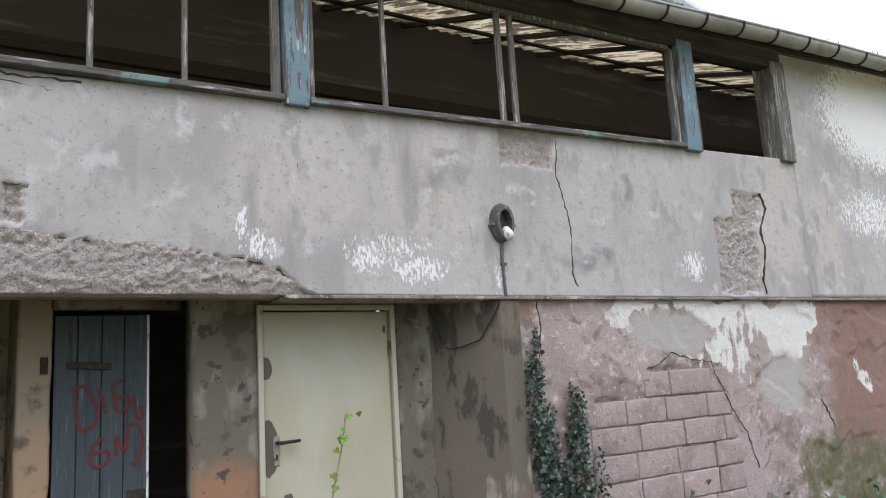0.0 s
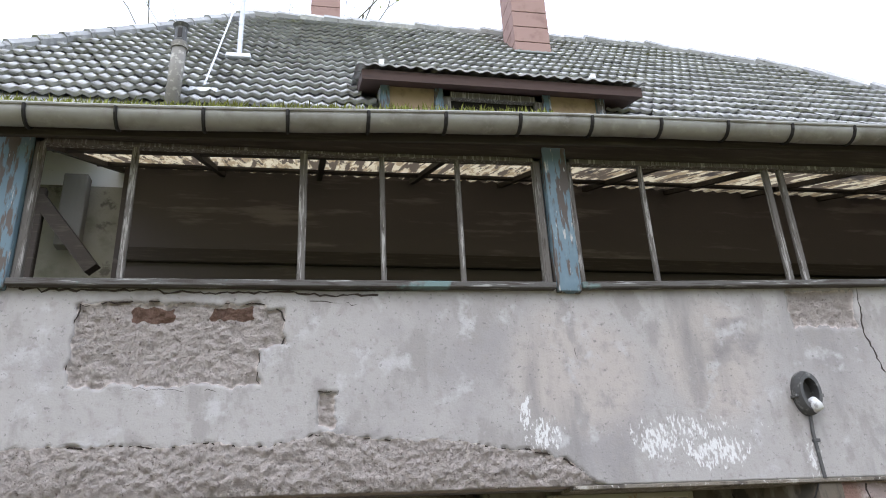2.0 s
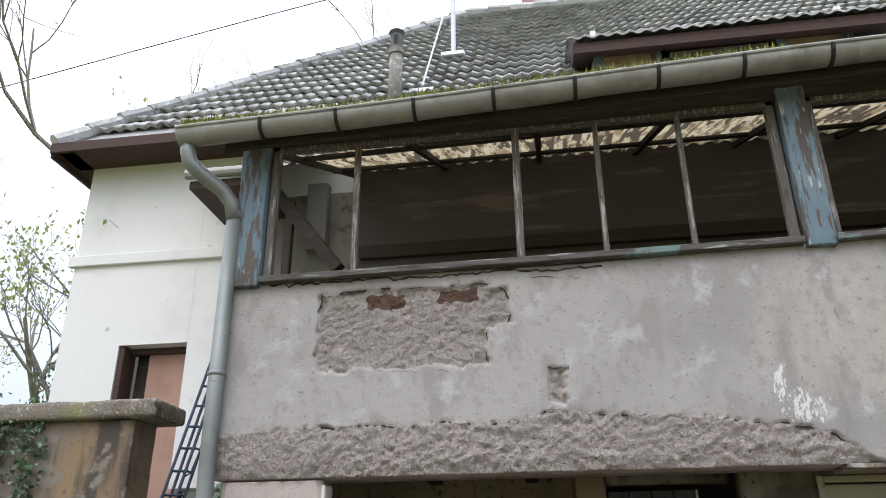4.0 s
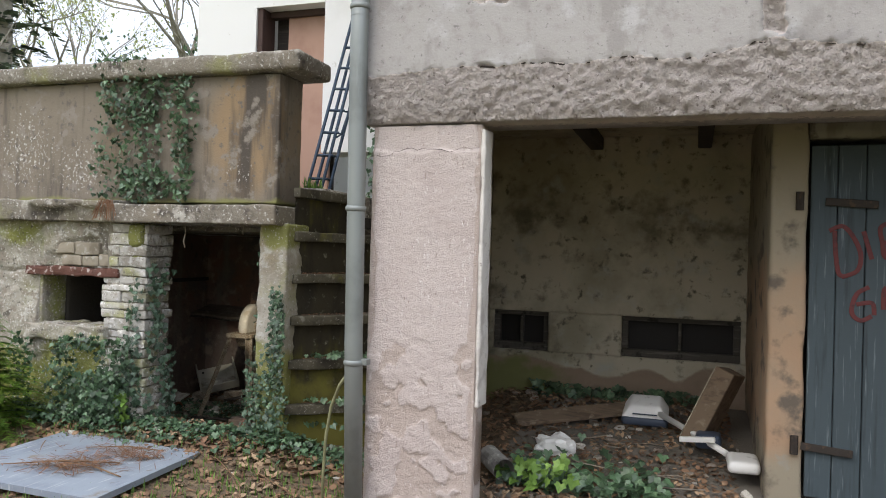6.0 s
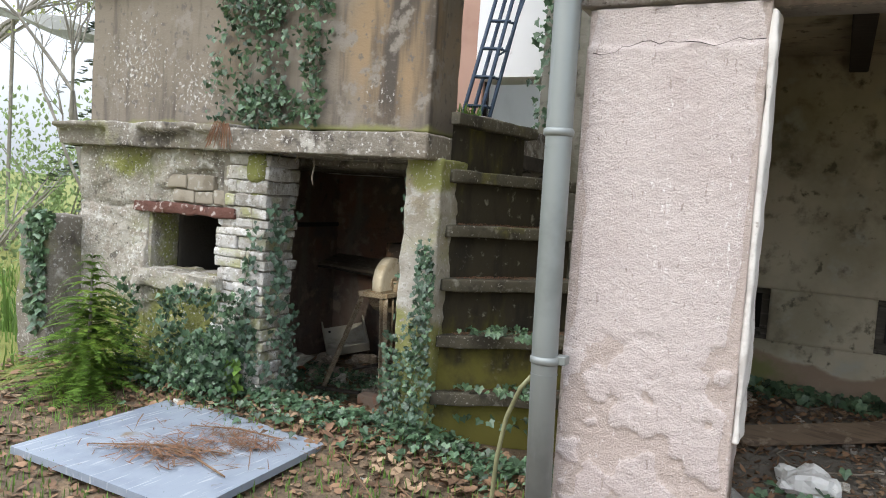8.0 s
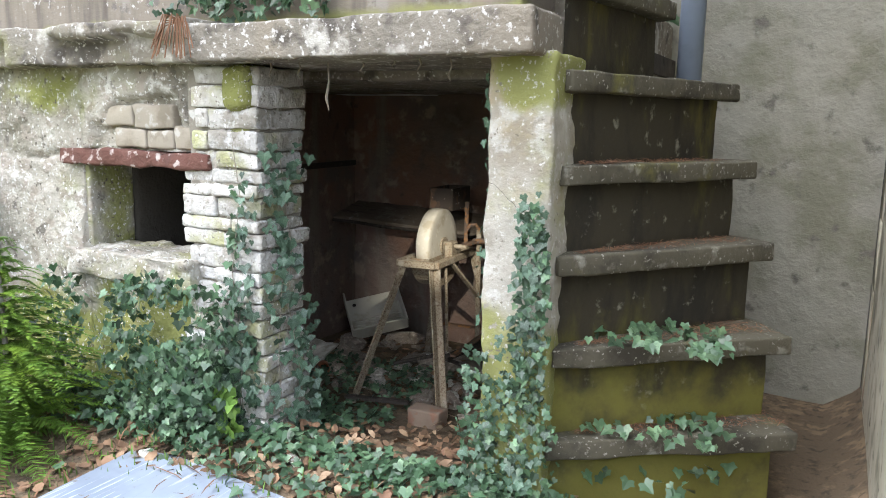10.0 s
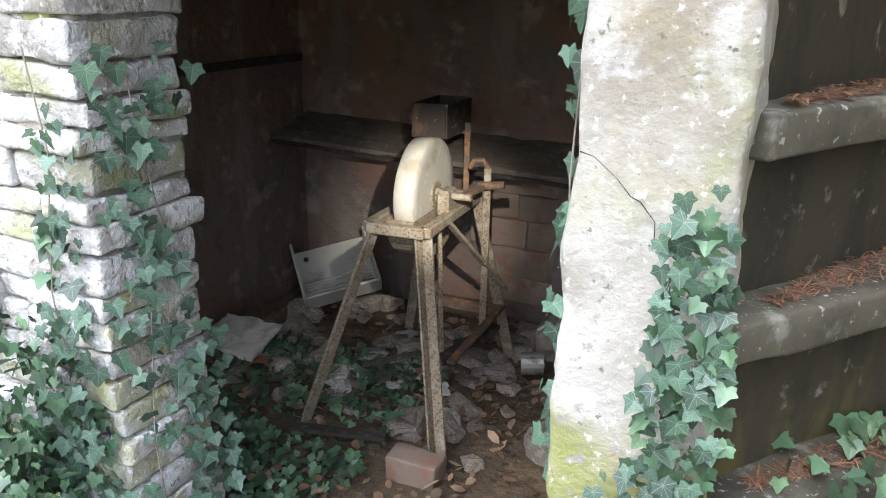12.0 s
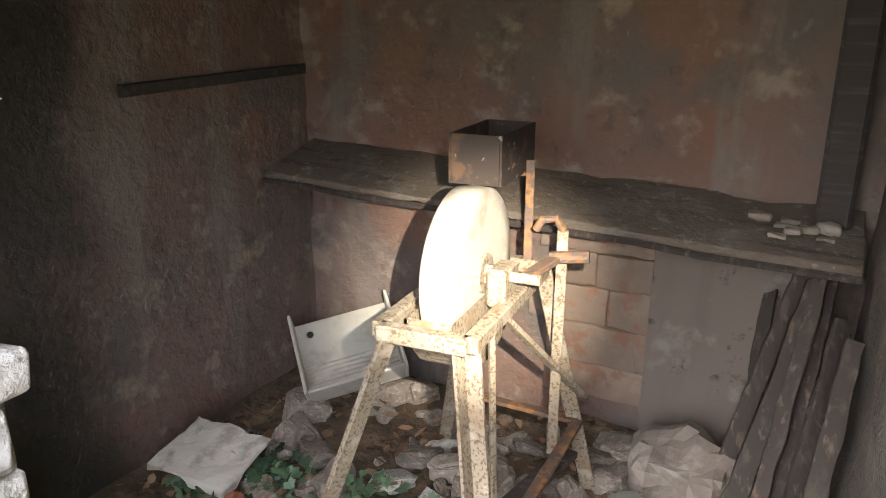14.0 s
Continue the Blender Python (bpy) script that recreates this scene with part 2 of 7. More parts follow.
M_SILL = surface("weathered_sill", (0.11, 0.105, 0.10), [((0.34, 0.34, 0.335), 7, 0.56, 0.64, (0.5, 6, 6)), ((0.07, 0.06, 0.055), 9, 0.5, 0.58, (0.4, 6, 6)), ((0.16, 0.23, 0.23), 3, 0.58, 0.65)], bumps=((40, 0.6, 0.006),))
M_WOODGREY = surface("weathered_wood", (0.14, 0.13, 0.12), [((0.35, 0.34, 0.325), 9, 0.53, 0.62, (6, 6, 0.4)), ((0.08, 0.07, 0.06), 14, 0.55, 0.65, (6, 6, 0.5))], bumps=((40, 0.4, 0.004),))
# Timber; also the dark tone for the door gap and the shaded fascia.
M_WOODDARK = surface("dark_timber_and_shade", (0.045, 0.038, 0.034), [((0.075, 0.065, 0.055), 8, 0.5, 0.7, (0.4, 6, 6))], bumps=((40, 0.4, 0.004),))
M_BLUEWOOD = surface("peeling_blue_paint", (0.13, 0.195, 0.24), [((0.19, 0.26, 0.30), 3, 0.5, 0.7), ((0.10, 0.085, 0.075), 6, 0.5, 0.55, (3, 3, 0.45)), ((0.42, 0.42, 0.41), 13, 0.62, 0.66, (3, 3, 0.4))], bumps=((30, 0.4, 0.004),), rough=0.6)
M_BLUEDOOR = surface("faded_blue_boards", (0.050, 0.068, 0.078), [((0.030, 0.041, 0.048), 5, 0.5, 0.7, (4, 4, 0.3)), ((0.11, 0.135, 0.148), 12, 0.58, 0.7, (6, 6, 0.3))], bumps=((30, 0.4, 0.004),), rough=0.7, vary=0.1)
M_YELLOW = surface("cream_door_paint", (0.38, 0.36, 0.265), [((0.46, 0.45, 0.375), 1.1, 0.4, 0.7, (1, 1, 0.6)), ((0.10, 0.085, 0.07), "bare", 12, 0.55, 0.6), ((0.35, 0.31, 0.23), 9, 0.68, 0.74)], bumps=((30, 0.1, 0.003),), rough=0.45)
M_ZINC = surface("dull_zinc", (0.255, 0.275, 0.27), [((0.20, 0.215, 0.21), 3, 0.45, 0.7), ((0.33, 0.345, 0.35), 12, 0.55, 0.75, V)], rough=0.5, metal=0.55, bumps=((20, 0.1, 0.004),))
M_GUTTER = surface("weathered_gutter", (0.34, 0.34, 0.32), [((0.22, 0.21, 0.19), 3, 0.45, 0.7), ((0.44, 0.44, 0.42), 9, 0.55, 0.75)], rough=0.6, metal=0.3, bumps=((25, 0.2, 0.004),))
M_IRON = surface("rusty_iron", (0.16, 0.10, 0.065), [((0.30, 0.15, 0.06), 20, 0.48, 0.6), ((0.10, 0.085, 0.075), 45, 0.5, 0.65)], rough=0.8, metal=0.25, bumps=((80, 0.5, 0.003),))
# Iron and cables; also the black that stands for unlit openings.
M_BLACK = surface("black_iron_and_unlit_holes", (0.03, 0.028, 0.027), rough=0.6, metal=0.3)
M_TILE = surface("grey_roof_tile", (0.37, 0.375, 0.385), [((0.56, 0.565, 0.57), 5, 0.5, 0.7), ((0.12, 0.115, 0.11), 9, 0.56, 0.72), ((0.22, 0.22, 0.13), 2.2, 0.6, 0.75)], bumps=((30, 0.3, 0.006),), vary=0.22, island=True, rough=0.5, shine=0.6)
M_TILEP = surface("grey_roof_tile_piece", (0.37, 0.375, 0.385), [((0.56, 0.565, 0.57), 5, 0.5, 0.7), ((0.12, 0.115, 0.11), 9, 0.56, 0.72), ((0.22, 0.22, 0.13), 2.2, 0.6, 0.75)], bumps=((30, 0.3, 0.006),), vary=0.22, rough=0.5, shine=0.6)
M_BROWN = surface("brown_fascia", (0.07, 0.043, 0.037), [((0.045, 0.03, 0.027), 6, 0.5, 0.7, (0.4, 5, 5))], bumps=((30, 0.3, 0.004),), rough=0.7)
M_OLDBOARD = surface("old_brown_board", (0.17, 0.125, 0.085), [((0.11, 0.08, 0.056), 6, 0.48, 0.66, (0.5, 4, 4)), ((0.24, 0.19, 0.14), 14, 0.56, 0.68)], bumps=((40, 0.5, 0.005),))
M_OCHREBOARD = surface("ochre_boards", (0.36, 0.27, 0.17), [((0.26, 0.19, 0.12), 6, 0.5, 0.7)], bumps=((30, 0.3, 0.004),))
M_REDCLAD = surface("red_cladding", (0.36, 0.24, 0.215), [((0.28, 0.18, 0.16), 3, 0.5, 0.7)], bumps=((30, 0.2, 0.004),))
M_SHEET = surface("stained_roof_sheet", (0.50, 0.43, 0.29), [((0.27, 0.205, 0.12), 5, 0.48, 0.54, (4, 0.25, 1)), ((0.09, 0.07, 0.05), 4, 0.50, 0.54, (4, 0.2, 1)), ((0.05, 0.042, 0.035), 1.1, 0.60, 0.68)], bumps=((30, 0.2, 0.004),), through_light=0.6)
M_RENDERDOOR = surface("salmon_door_panel", (0.42, 0.27, 0.21), [((0.36, 0.22, 0.17), 2, 0.5, 0.7)], bumps=())
M_GROUND = surface("leafy_soil", (0.115, 0.085, 0.055), [((0.20, 0.14, 0.085), 9, 0.5, 0.65), ((0.065, 0.05, 0.035), 22, 0.52, 0.66), ((0.16, 0.17, 0.045), "grass", 7, 0.45, 0.7), ((0.15, 0.135, 0.115), "rubble", 12, 0.5, 0.65)],
    bumps=((35, 0.7, 0.02), (120, 0.5, 0.006)), rough=1.0)


# ---- mesh helpers ----
def mesh_object(name, verts, faces, material, parent=None, smooth=False, attrs=None, label="", mats=None, index=None):
    me = bpy.data.meshes.new(name)
    me.from_pydata([tuple(v) for v in verts], [], [tuple(f) for f in faces])
    for m in ([material] if mats is None else mats):
        me.materials.append(m)
    if index is not None:
        me.polygons.foreach_set("material_index", index)
    if smooth:
        me.polygons.foreach_set("use_smooth", [True] * len(me.polygons))
    for key, values in (attrs or {}).items():
        a = me.attributes.new(key, "FLOAT", "POINT")
        full = np.zeros(len(me.vertices), np.float32)
        full[: len(values)] = values
        a.data.foreach_set("value", full)
    me.update()
    ob = new(name, me)
    if parent:
        ob.parent = parent
    if label:
        ob["label"] = label
    return ob


def part(name, bm, material, parent=None, label="", smooth=False):
    me = bpy.data.meshes.new(name)
    bm.to_mesh(me)
    bm.free()
    me.materials.append(material)
    if smooth:
        me.polygons.foreach_set("use_smooth", [True] * len(me.polygons))
    ob = new(name, me)
    if parent:
        ob.parent = parent
    if label:
        ob["label"] = label
    return ob


def thing(name, label, category, group="", place=(0, 0, 0)):
    ob = new(name)
    ob.location = place
    ob.empty_display_size = 0.1
    return tagged(ob, label, category, group)


def setting(ob, label, category="wall"):
    return tagged(ob, label, category, kind="structure")


def box_bm(x0, x1, y0, y1, z0, z1, bevel=0.0, bm=None):
    bm = bm or bmesh.new()
    r = bmesh.ops.create_cube(bm, size=1.0)
    for v in r["verts"]:
        v.co = Vector(((x0 + x1) / 2 + v.co.x * (x1 - x0), (y0 + y1) / 2 + v.co.y * (y1 - y0), (z0 + z1) / 2 + v.co.z * (z1 - z0)))
    if bevel:
        edges = {e for v in r["verts"] for e in v.link_edges}
        bmesh.ops.bevel(bm, geom=list(edges), offset=bevel, segments=1, affect="EDGES")
    return bm


def tube_bm(points, radius, sides=10, bm=None, caps=True, flat=1.0):
    """A round bar along points; radius may be one number or one for each point."""
    bm = bm or bmesh.new()
    pts = [Vector(p) for p in points]
    radii = radius if isinstance(radius, (list, tuple)) else [radius] * len(pts)
    rings, side = [], None
    for i, p in enumerate(pts):
        way = (pts[min(i + 1, len(pts) - 1)] - pts[max(i - 1, 0)]).normalized()
        if side is None:
            side = way.orthogonal().normalized()
        side = (side - way * side.dot(way)).normalized()
        up = way.cross(side)
        rings.append([bm.verts.new(p + (side * math.cos(a) * flat + up * math.sin(a)) * radii[i]) for a in (2 * math.pi * k / sides for k in range(sides))])
    for a, b in zip(rings, rings[1:]):
        for k in range(sides):
            bm.faces.new((a[k], a[(k + 1) % sides], b[(k + 1) % sides], b[k]))
    if caps:
        bm.faces.new(list(reversed(rings[0])))
        bm.faces.new(rings[-1])
    return bm


def wave(p, scale, seed=0.0):
    return noise.noise(Vector((p[0] * scale + seed, p[1] * scale + seed * 1.3, p[2] * scale - seed)))


def rough_box(name, lo, hi, step, amp, radius, material, parent=None, scale=6.0, seed=0.0, masks=None, label="", shape=None, smooth=True):
    """A block with rounded, uneven edges and faces. masks: {attribute: function of the place}. shape: a last change to each place."""
    lo, hi = np.array(lo, float), np.array(hi, float)
    r = min(radius, 0.49 * float((hi - lo).min()))
    lines = []
    for a in range(3):
        inner = max(1, int(round((hi[a] - lo[a] - 2 * r) / step)))
        lines.append(np.concatenate([[lo[a], lo[a] + 0.5 * r], np.linspace(lo[a] + r, hi[a] - r, inner + 1), [hi[a] - 0.5 * r, hi[a]]]))
    n = [len(line) - 1 for line in lines]
    verts, index, faces = [], {}, []

    def vert(i, j, k):
        key = (i, j, k)
        if key not in index:
            index[key] = len(verts)
            verts.append(np.array([lines[a][key[a]] for a in range(3)]))
        return index[key]

    for ax in range(3):
        b, c = (ax + 1) % 3, (ax + 2) % 3
        for end in (0, n[ax]):
            for i in range(n[b]):
                for j in range(n[c]):
                    quad = []
                    for di, dj in ((0, 0), (1, 0), (1, 1), (0, 1)):
                        key = [0, 0, 0]
                        key[ax], key[b], key[c] = end, i + di, j + dj
                        quad.append(vert(*key))
                    faces.append(quad if end else quad[::-1])
    out = []
    for p in verts:
        core = np.clip(p, lo + r, hi - r)
        d = p - core
        length = np.linalg.norm(d)
        nrm = d / length if length > 1e-9 else np.zeros(3)
        q = core + nrm * r
        q = q + nrm * amp * (wave(q, scale, seed) + 0.5 * wave(q, scale * 2.7, seed + 5) + 0.3 * wave(q, scale * 6, seed + 9))
        out.append(shape(q) if shape else q)
    attrs = {key: [f(*p) for p in out] for key, f in (masks or {}).items()}
    return mesh_object(name, out, faces, material, parent, smooth, attrs, label)


def relief(name, x0, x1, z0, z1, y, thick, step, height, material, masks=None, top=None, parent=None, bottom=None):
    """A wall facing -y whose face is a relief: height(x, z) metres proud of y. top, bottom: the z of its upper and lower edge at x."""
    nx, nz = max(2, int((x1 - x0) / step)), max(2, int((z1 - z0) / step))
    xs, fs = np.linspace(x0, x1, nx + 1), np.linspace(0, 1, nz + 1)
    verts = []
    for f in fs:
        for x in xs:
            zt, zb = (top(x) if top else z1), (bottom(x) if bottom else z0)
            z = zb + f * (zt - zb)
            verts.append((x, y - height(x, z), z))
    w = nx + 1
    faces = [(j * w + i, j * w + i + 1, (j + 1) * w + i + 1, (j + 1) * w + i) for j in range(nz) for i in range(nx)]
    attrs = {key: [f(v[0], v[2]) for v in verts] for key, f in (masks or {}).items()}
    back = len(verts)
    for f in (0, nz):
        for i in range(w):
            v = verts[f * w + i]
            verts.append((v[0], y + thick, v[2]))
    b0, b1 = back, back + w
    faces += [(b0 + i + 1, b0 + i, b1 + i, b1 + i + 1) for i in range(nx)]
    faces += [(i + 1, i, b0 + i, b0 + i + 1) for i in range(nx)]
    faces += [(nz * w + i, nz * w + i + 1, b1 + i + 1, b1 + i) for i in range(nx)]
    faces.append([j * w for j in range(nz, -1, -1)][::-1] + [b0, b1][::-1])
    faces.append([j * w + nx for j in range(nz + 1)][::-1] + [b0 + nx, b1 + nx])
    ob = mesh_object(name, verts, faces, material, parent, True, attrs)
    return ob


def blob(x, z, cx, cz, rx, rz):
    """1 in the middle of an oval, 0 outside it."""
    return max(0.0, 1 - ((x - cx) / rx) ** 2 - ((z - cz) / rz) ** 2)


def fade(v, lo, hi):
    t = min(1.0, max(0.0, (v - lo) / (hi - lo)))
    return t * t * (3 - 2 * t)


def n2(x, z, s, seed=0.0):
    return noise.noise(Vector((x * s + seed, seed * 0.7, z * s)))


def inside(x, z, x0, x1, z0, z1, soft=0.02):
    """About 1 inside a rectangle with a ragged rim, 0 outside."""
    wx, wz = x + 0.03 * n2(x, z, 9, 2) + 0.015 * n2(x, z, 30, 4), z + 0.03 * n2(x, z, 9, 7) + 0.015 * n2(x, z, 30, 9)
    d = min(wx - x0, x1 - wx, wz - z0, z1 - wz)
    return fade(d, -soft, soft)


# ---- ground ----
def ground_z(x, y):
    z = 0.03 * noise.noise(Vector((x * 0.6, y * 0.6, 0))) + 0.02 * noise.noise(Vector((x * 2, y * 2, 3)))
    z += 0.10 * fade(y, 4.6, 5.2) * fade(-x, 2.6, 3.2) * (1 - fade(y, 5.3, 5.6))      # strip before the shed
    z += (0.10 + 0.2 * fade(y, 4.6, 6.6)) * fade(y, 4.1, 4.7) * fade(x, -2.3, -1.9)   # debris in the bay
    z -= 0.08 * fade(y, 5.5, 5.9) * fade(-x, 3.2, 3.4)
    return z


def build_ground():
    xs = np.concatenate([[-2000, -400, -120, -50, -25, -14], np.arange(-9, 9.01, 0.12), [12, 20, 50, 120, 400, 2000]])
    ys = np.concatenate([[-2000, -400, -120, -40, -15, -6], np.arange(-3, 9.01, 0.12), [14, 20, 40, 120, 400, 2000]])
    verts = [(x, y, ground_z(x, y) if abs(x) < 14 and -6 < y < 14 else (0.0 if abs(x) < 50 else -0.5)) for y in ys for x in xs]
    w = len(xs)
    faces = [(j * w + i, j * w + i + 1, (j + 1) * w + i + 1, (j + 1) * w + i) for j in range(len(ys) - 1) for i in range(w - 1)]

    def grass(x, y):
        if abs(x) > 9 or abs(y) > 9:
            return 1.0
        return max(fade(-x, 4.8, 6.5), 0.45 * (1 - fade(y, 3.2, 5.0)), 0.0)

    def rubble(x, y):
        return fade(x, -1.9, -1.3) * fade(y, 4.3, 4.8)

    attrs = {"grass": [grass(v[0], v[1]) for v in verts], "rubble": [rubble(v[0], v[1]) for v in verts]}
    setting(mesh_object("ground", verts, faces, M_GROUND, None, True, attrs), "leaf-littered soil with patches of grass", "ground")


build_ground()


# ---- facade of the gallery, with broken plaster ----
def sill_z(x):
    return 3.185 + 0.028 * max(0.0, x)


def break_z(x):
    """Upper edge of the band along the bottom where the plaster is gone."""
    z = 2.295 + 0.05 * n2(x, 0, 2.3, 1) + 0.02 * n2(x, 0, 8, 3)
    z += 0.04 * blob(x, 0, 0.0, 0, 0.5, 1) - 0.05 * fade(x, 0.3, 0.9)
    return z - 0.24 * fade(x, 0.95, 1.55)


def bare_facade(x, z):
    zz = z + 0.012 * n2(x, z, 25, 6)
    v = fade(break_z(x) - zz, -0.006, 0.006) if x < 1.6 else 0.0
    v = max(v, inside(x, z, -1.58, -0.57, 2.62, 3.10, 0.008))
    v = max(v, inside(x, z, -0.6, -0.44, 2.84, 3.06, 0.008))
    v = max(v, inside(x, z, -0.24, -0.13, 2.38, 2.58, 0.015), inside(x, z, 2.84, 3.33, 2.99, 3.24, 0.015))
    v = max(v, inside(x, z, 5.08, 5.62, 2.06, 2.72), inside(x, z, 5.35, 5.74, 2.7, 2.98))
    return v


def facade_height(x, z):
    b = bare_facade(x, z)
    h = 0.006 * n2(x, z, 1.4, 11) + 0.002 * n2(x, z, 9, 12)
    rough = min(0.004, -0.024 + 0.010 * n2(x, z, 9, 3) + 0.014 * n2(x, z, 24, 8) + 0.016 * n2(x, z, 43, 5))
    if x < 1.6 and z < break_z(x):
        rough += 0.02 * fade(z, 2.02, 2.12)
    return h * (1 - b) + rough * b


def facade_white(x, z):
    v = max(blob(x, z, 1.75, 2.27, 0.25, 0.2), blob(x, z, 2.1, 2.2, 0.45, 0.17), blob(x, z, 1.05, 2.32, 0.2, 0.18), blob(x, z, 0.95, 2.45, 0.08, 0.2))
    v = max(v, 0.8 * blob(x, z, 1.9, 2.35, 0.9, 0.14), blob(x, z, 2.75, 2.12, 0.1, 0.25), blob(x, z, 4.75, 2.3, 0.25, 0.25), 1.5 * blob(x, z, 8.0, 4.0, 1.6, 0.9), blob(x, z, 7.6, 2.9, 1.2, 0.5))
    return 0.24 + 0.45 * v if v > 0 else 0.0


facade = relief("wall_facade", -2.13, 6.32, 2.03, 3.2, 4.25, 0.3, 0.0115, facade_height, M_FACADE, top=sill_z,
    masks={"bare": bare_facade, "white": facade_white,
           "dark": lambda x, z: (lambda x, z: 0.75 * max(blob(x, z, 4.0, 2.9, 0.2, 0.25), blob(x, z, 3.5, 2.3, 0.35, 0.22), blob(x, z, 2.4, 2.8, 0.4, 0.3), blob(x, z, -0.1, 2.4, 0.5, 0.15), 0.62 * blob(x, z, -1.5, 2.6, 1.5, 1.1), 0.25))(x + 0.25 * n2(x, z, 3, 5) + 0.1 * n2(x, z, 9, 1), z + 0.2 * n2(x, z, 3, 8) + 0.1 * n2(x, z, 11, 4)),
           "warm": lambda x, z: max(blob(x, z, 1.3, 2.7, 0.7, 0.6), blob(x, z, 2.2, 2.8, 0.6, 0.6), blob(x, z, 6.0, 2.7, 0.7, 0.9)),
           "brick": lambda x, z: max(inside(x, z, -0.86, -0.62, 3.0, 3.085), inside(x, z, -1.28, -1.06, 2.985, 3.075))})
setting(facade, "grey-pink plaster gallery wall with broken rough patches")
right_wall = relief("wall_facade_end", 6.32, 10.5, 2.03, 5.0, 4.25, 0.3, 0.05, lambda x, z: 0.008 * n2(x, z, 2, 4), M_FACADE,
    masks={"white": facade_white, "warm": lambda x, z: blob(x, z, 6.5, 2.6, 0.8, 0.8), "bare": lambda x, z: 0.0},
    top=lambda x: 4.5 + 0.1 * (x - 6.3))
setting(right_wall, "end wall of the gallery with flaking white paint")

# pilaster that carries the gallery
def pil_flake(x, z):
    edge = min(x + 2.09, -1.512 - x)
    low = fade(0.95 + 0.25 * n2(x, 0, 5, 4) - z, -0.2, 0.3) * fade(n2(x, z, 8, 9) + 0.6 * n2(x, z, 19, 2) + 0.05, 0.0, 0.012)
    return max(low, fade(0.025 + 0.03 * n2(x, z, 6, 1) - edge, 0, 0.006))


pil = relief("wall_pilaster", -2.09, -1.512, -0.1, 2.02, 4.275, 0.17, 0.008,
    lambda x, z: 0.004 * n2(x, z, 4, 1) - 0.007 * pil_flake(x, z) - 0.012 * fade(z, 1.885 + 0.02 * n2(x, 0, 9), 1.895 + 0.02 * n2(x, 0, 9))
    + 0.0025 * n2(x, z, 24, 2) + 0.002 * n2(x, z, 40, 6), M_PILASTER,
    masks={"white": lambda x, z: 0.3 + 0.24 * blob(x, z, -1.58, 1.25, 0.14, 0.6) + 0.22 * blob(x, z, -1.8, 1.4, 0.12, 0.6), "bare": pil_flake})
setting(pil, "pale pink roughcast pilaster with cracked edges")
edge = rough_box("pilaster_corner", (-1.515, 4.285, 0.62), (-1.49, 4.43, 2.0), 0.03, 0.008, 0.01, M_STRIP, seed=3)
setting(edge, "loose white plaster strip at the corner of the pilaster", "trim")
lower_edge = rough_box("pilaster_corner", (-1.545, 4.31, -0.1), (-1.512, 4.43, 0.6), 0.03, 0.012, 0.01, M_PILASTER, seed=8)
setting(lower_edge, "worn lower corner of the pilaster", "trim")

# the bay behind it
setting(relief("wall_bay_back", -2.13, -0.0, 0.0, 0.62, 6.71, 0.25, 0.02, lambda x, z: 0.012 * n2(x, z, 3, 4) + 0.03 * fade(0.52 + 0.12 * n2(x, 0, 3, 8) - z, 0, 0.05) * (1 + 0.5 * n2(x, z, 14, 3)), M_BAY,
    masks={"warm": lambda x, z: 0.85 * fade(0.55 + 0.15 * n2(x, 0, 3, 8) - z, -0.03, 0.05), "moss": lambda x, z: max(blob(x, z, -1.9, 0.35, 0.8, 0.35), 0.6 * blob(x, z, -1.0, 0.2, 0.9, 0.2))}), "stained cream plaster at the foot of the bay")
for n, (a, b) in enumerate(((-2.13, -2.06), (-1.60, -1.03), (-0.16, 0.0))):
    setting(relief("wall_bay_mid", a, b, 0.62, 0.94, 6.71, 0.25, 0.02, lambda x, z: 0.012 * n2(x, z, 3, 4), M_BAY, masks={"warm": lambda x, z: 0.0}), "stained cream plaster between the cellar vents")
setting(relief("wall_bay_upper", -2.13, 0.0, 0.94, 2.45, 6.71, 0.25, 0.02, lambda x, z: 0.012 * n2(x, z, 3, 4), M_BAY,
    masks={"moss": lambda x, z: 0.3 * blob(x, z, -1.9, 1.3, 0.7, 0.8)}), "stained cream plaster wall of the open bay")
bm = box_bm(-2.13, -2.085, 4.62, 6.71, -0.1, 2.4)
setting(part("wall_bay_side", bm, M_BAY), "plastered side wall of the open bay")
pier = rough_box("wall_pier", (-0.125, 5.0, -0.1), (0.05, 6.71, 2.33), 0.06, 0.012, 0.02, M_ORANGE, scale=3,
    masks={"warm": lambda x, y, z: 0.85 * fade(-z, -1.75, -1.2) * fade(z, 0.2, 0.5)})
setting(pier, "ochre plastered pier beside the board door")
setting(part("ceiling_bay", box_bm(-2.13, 2.75, 4.33, 7.0, 2.33, 2.45), M_BAY), "stained plaster ceiling of the bay", "ceiling")
for x in (-1.25, -0.45, 0.55, 1.6):
    setting(part("ceiling_beam", box_bm(x - 0.05, x + 0.05, 4.5, 6.7, 2.23, 2.33, 0.008), M_WOODDARK), "dark old ceiling beam", "beam")
setting(part("beam_facade", box_bm(-2.1, 6.3, 4.33, 4.55, 2.05, 2.33), M_BAY), "plastered beam behind the gallery front", "beam")

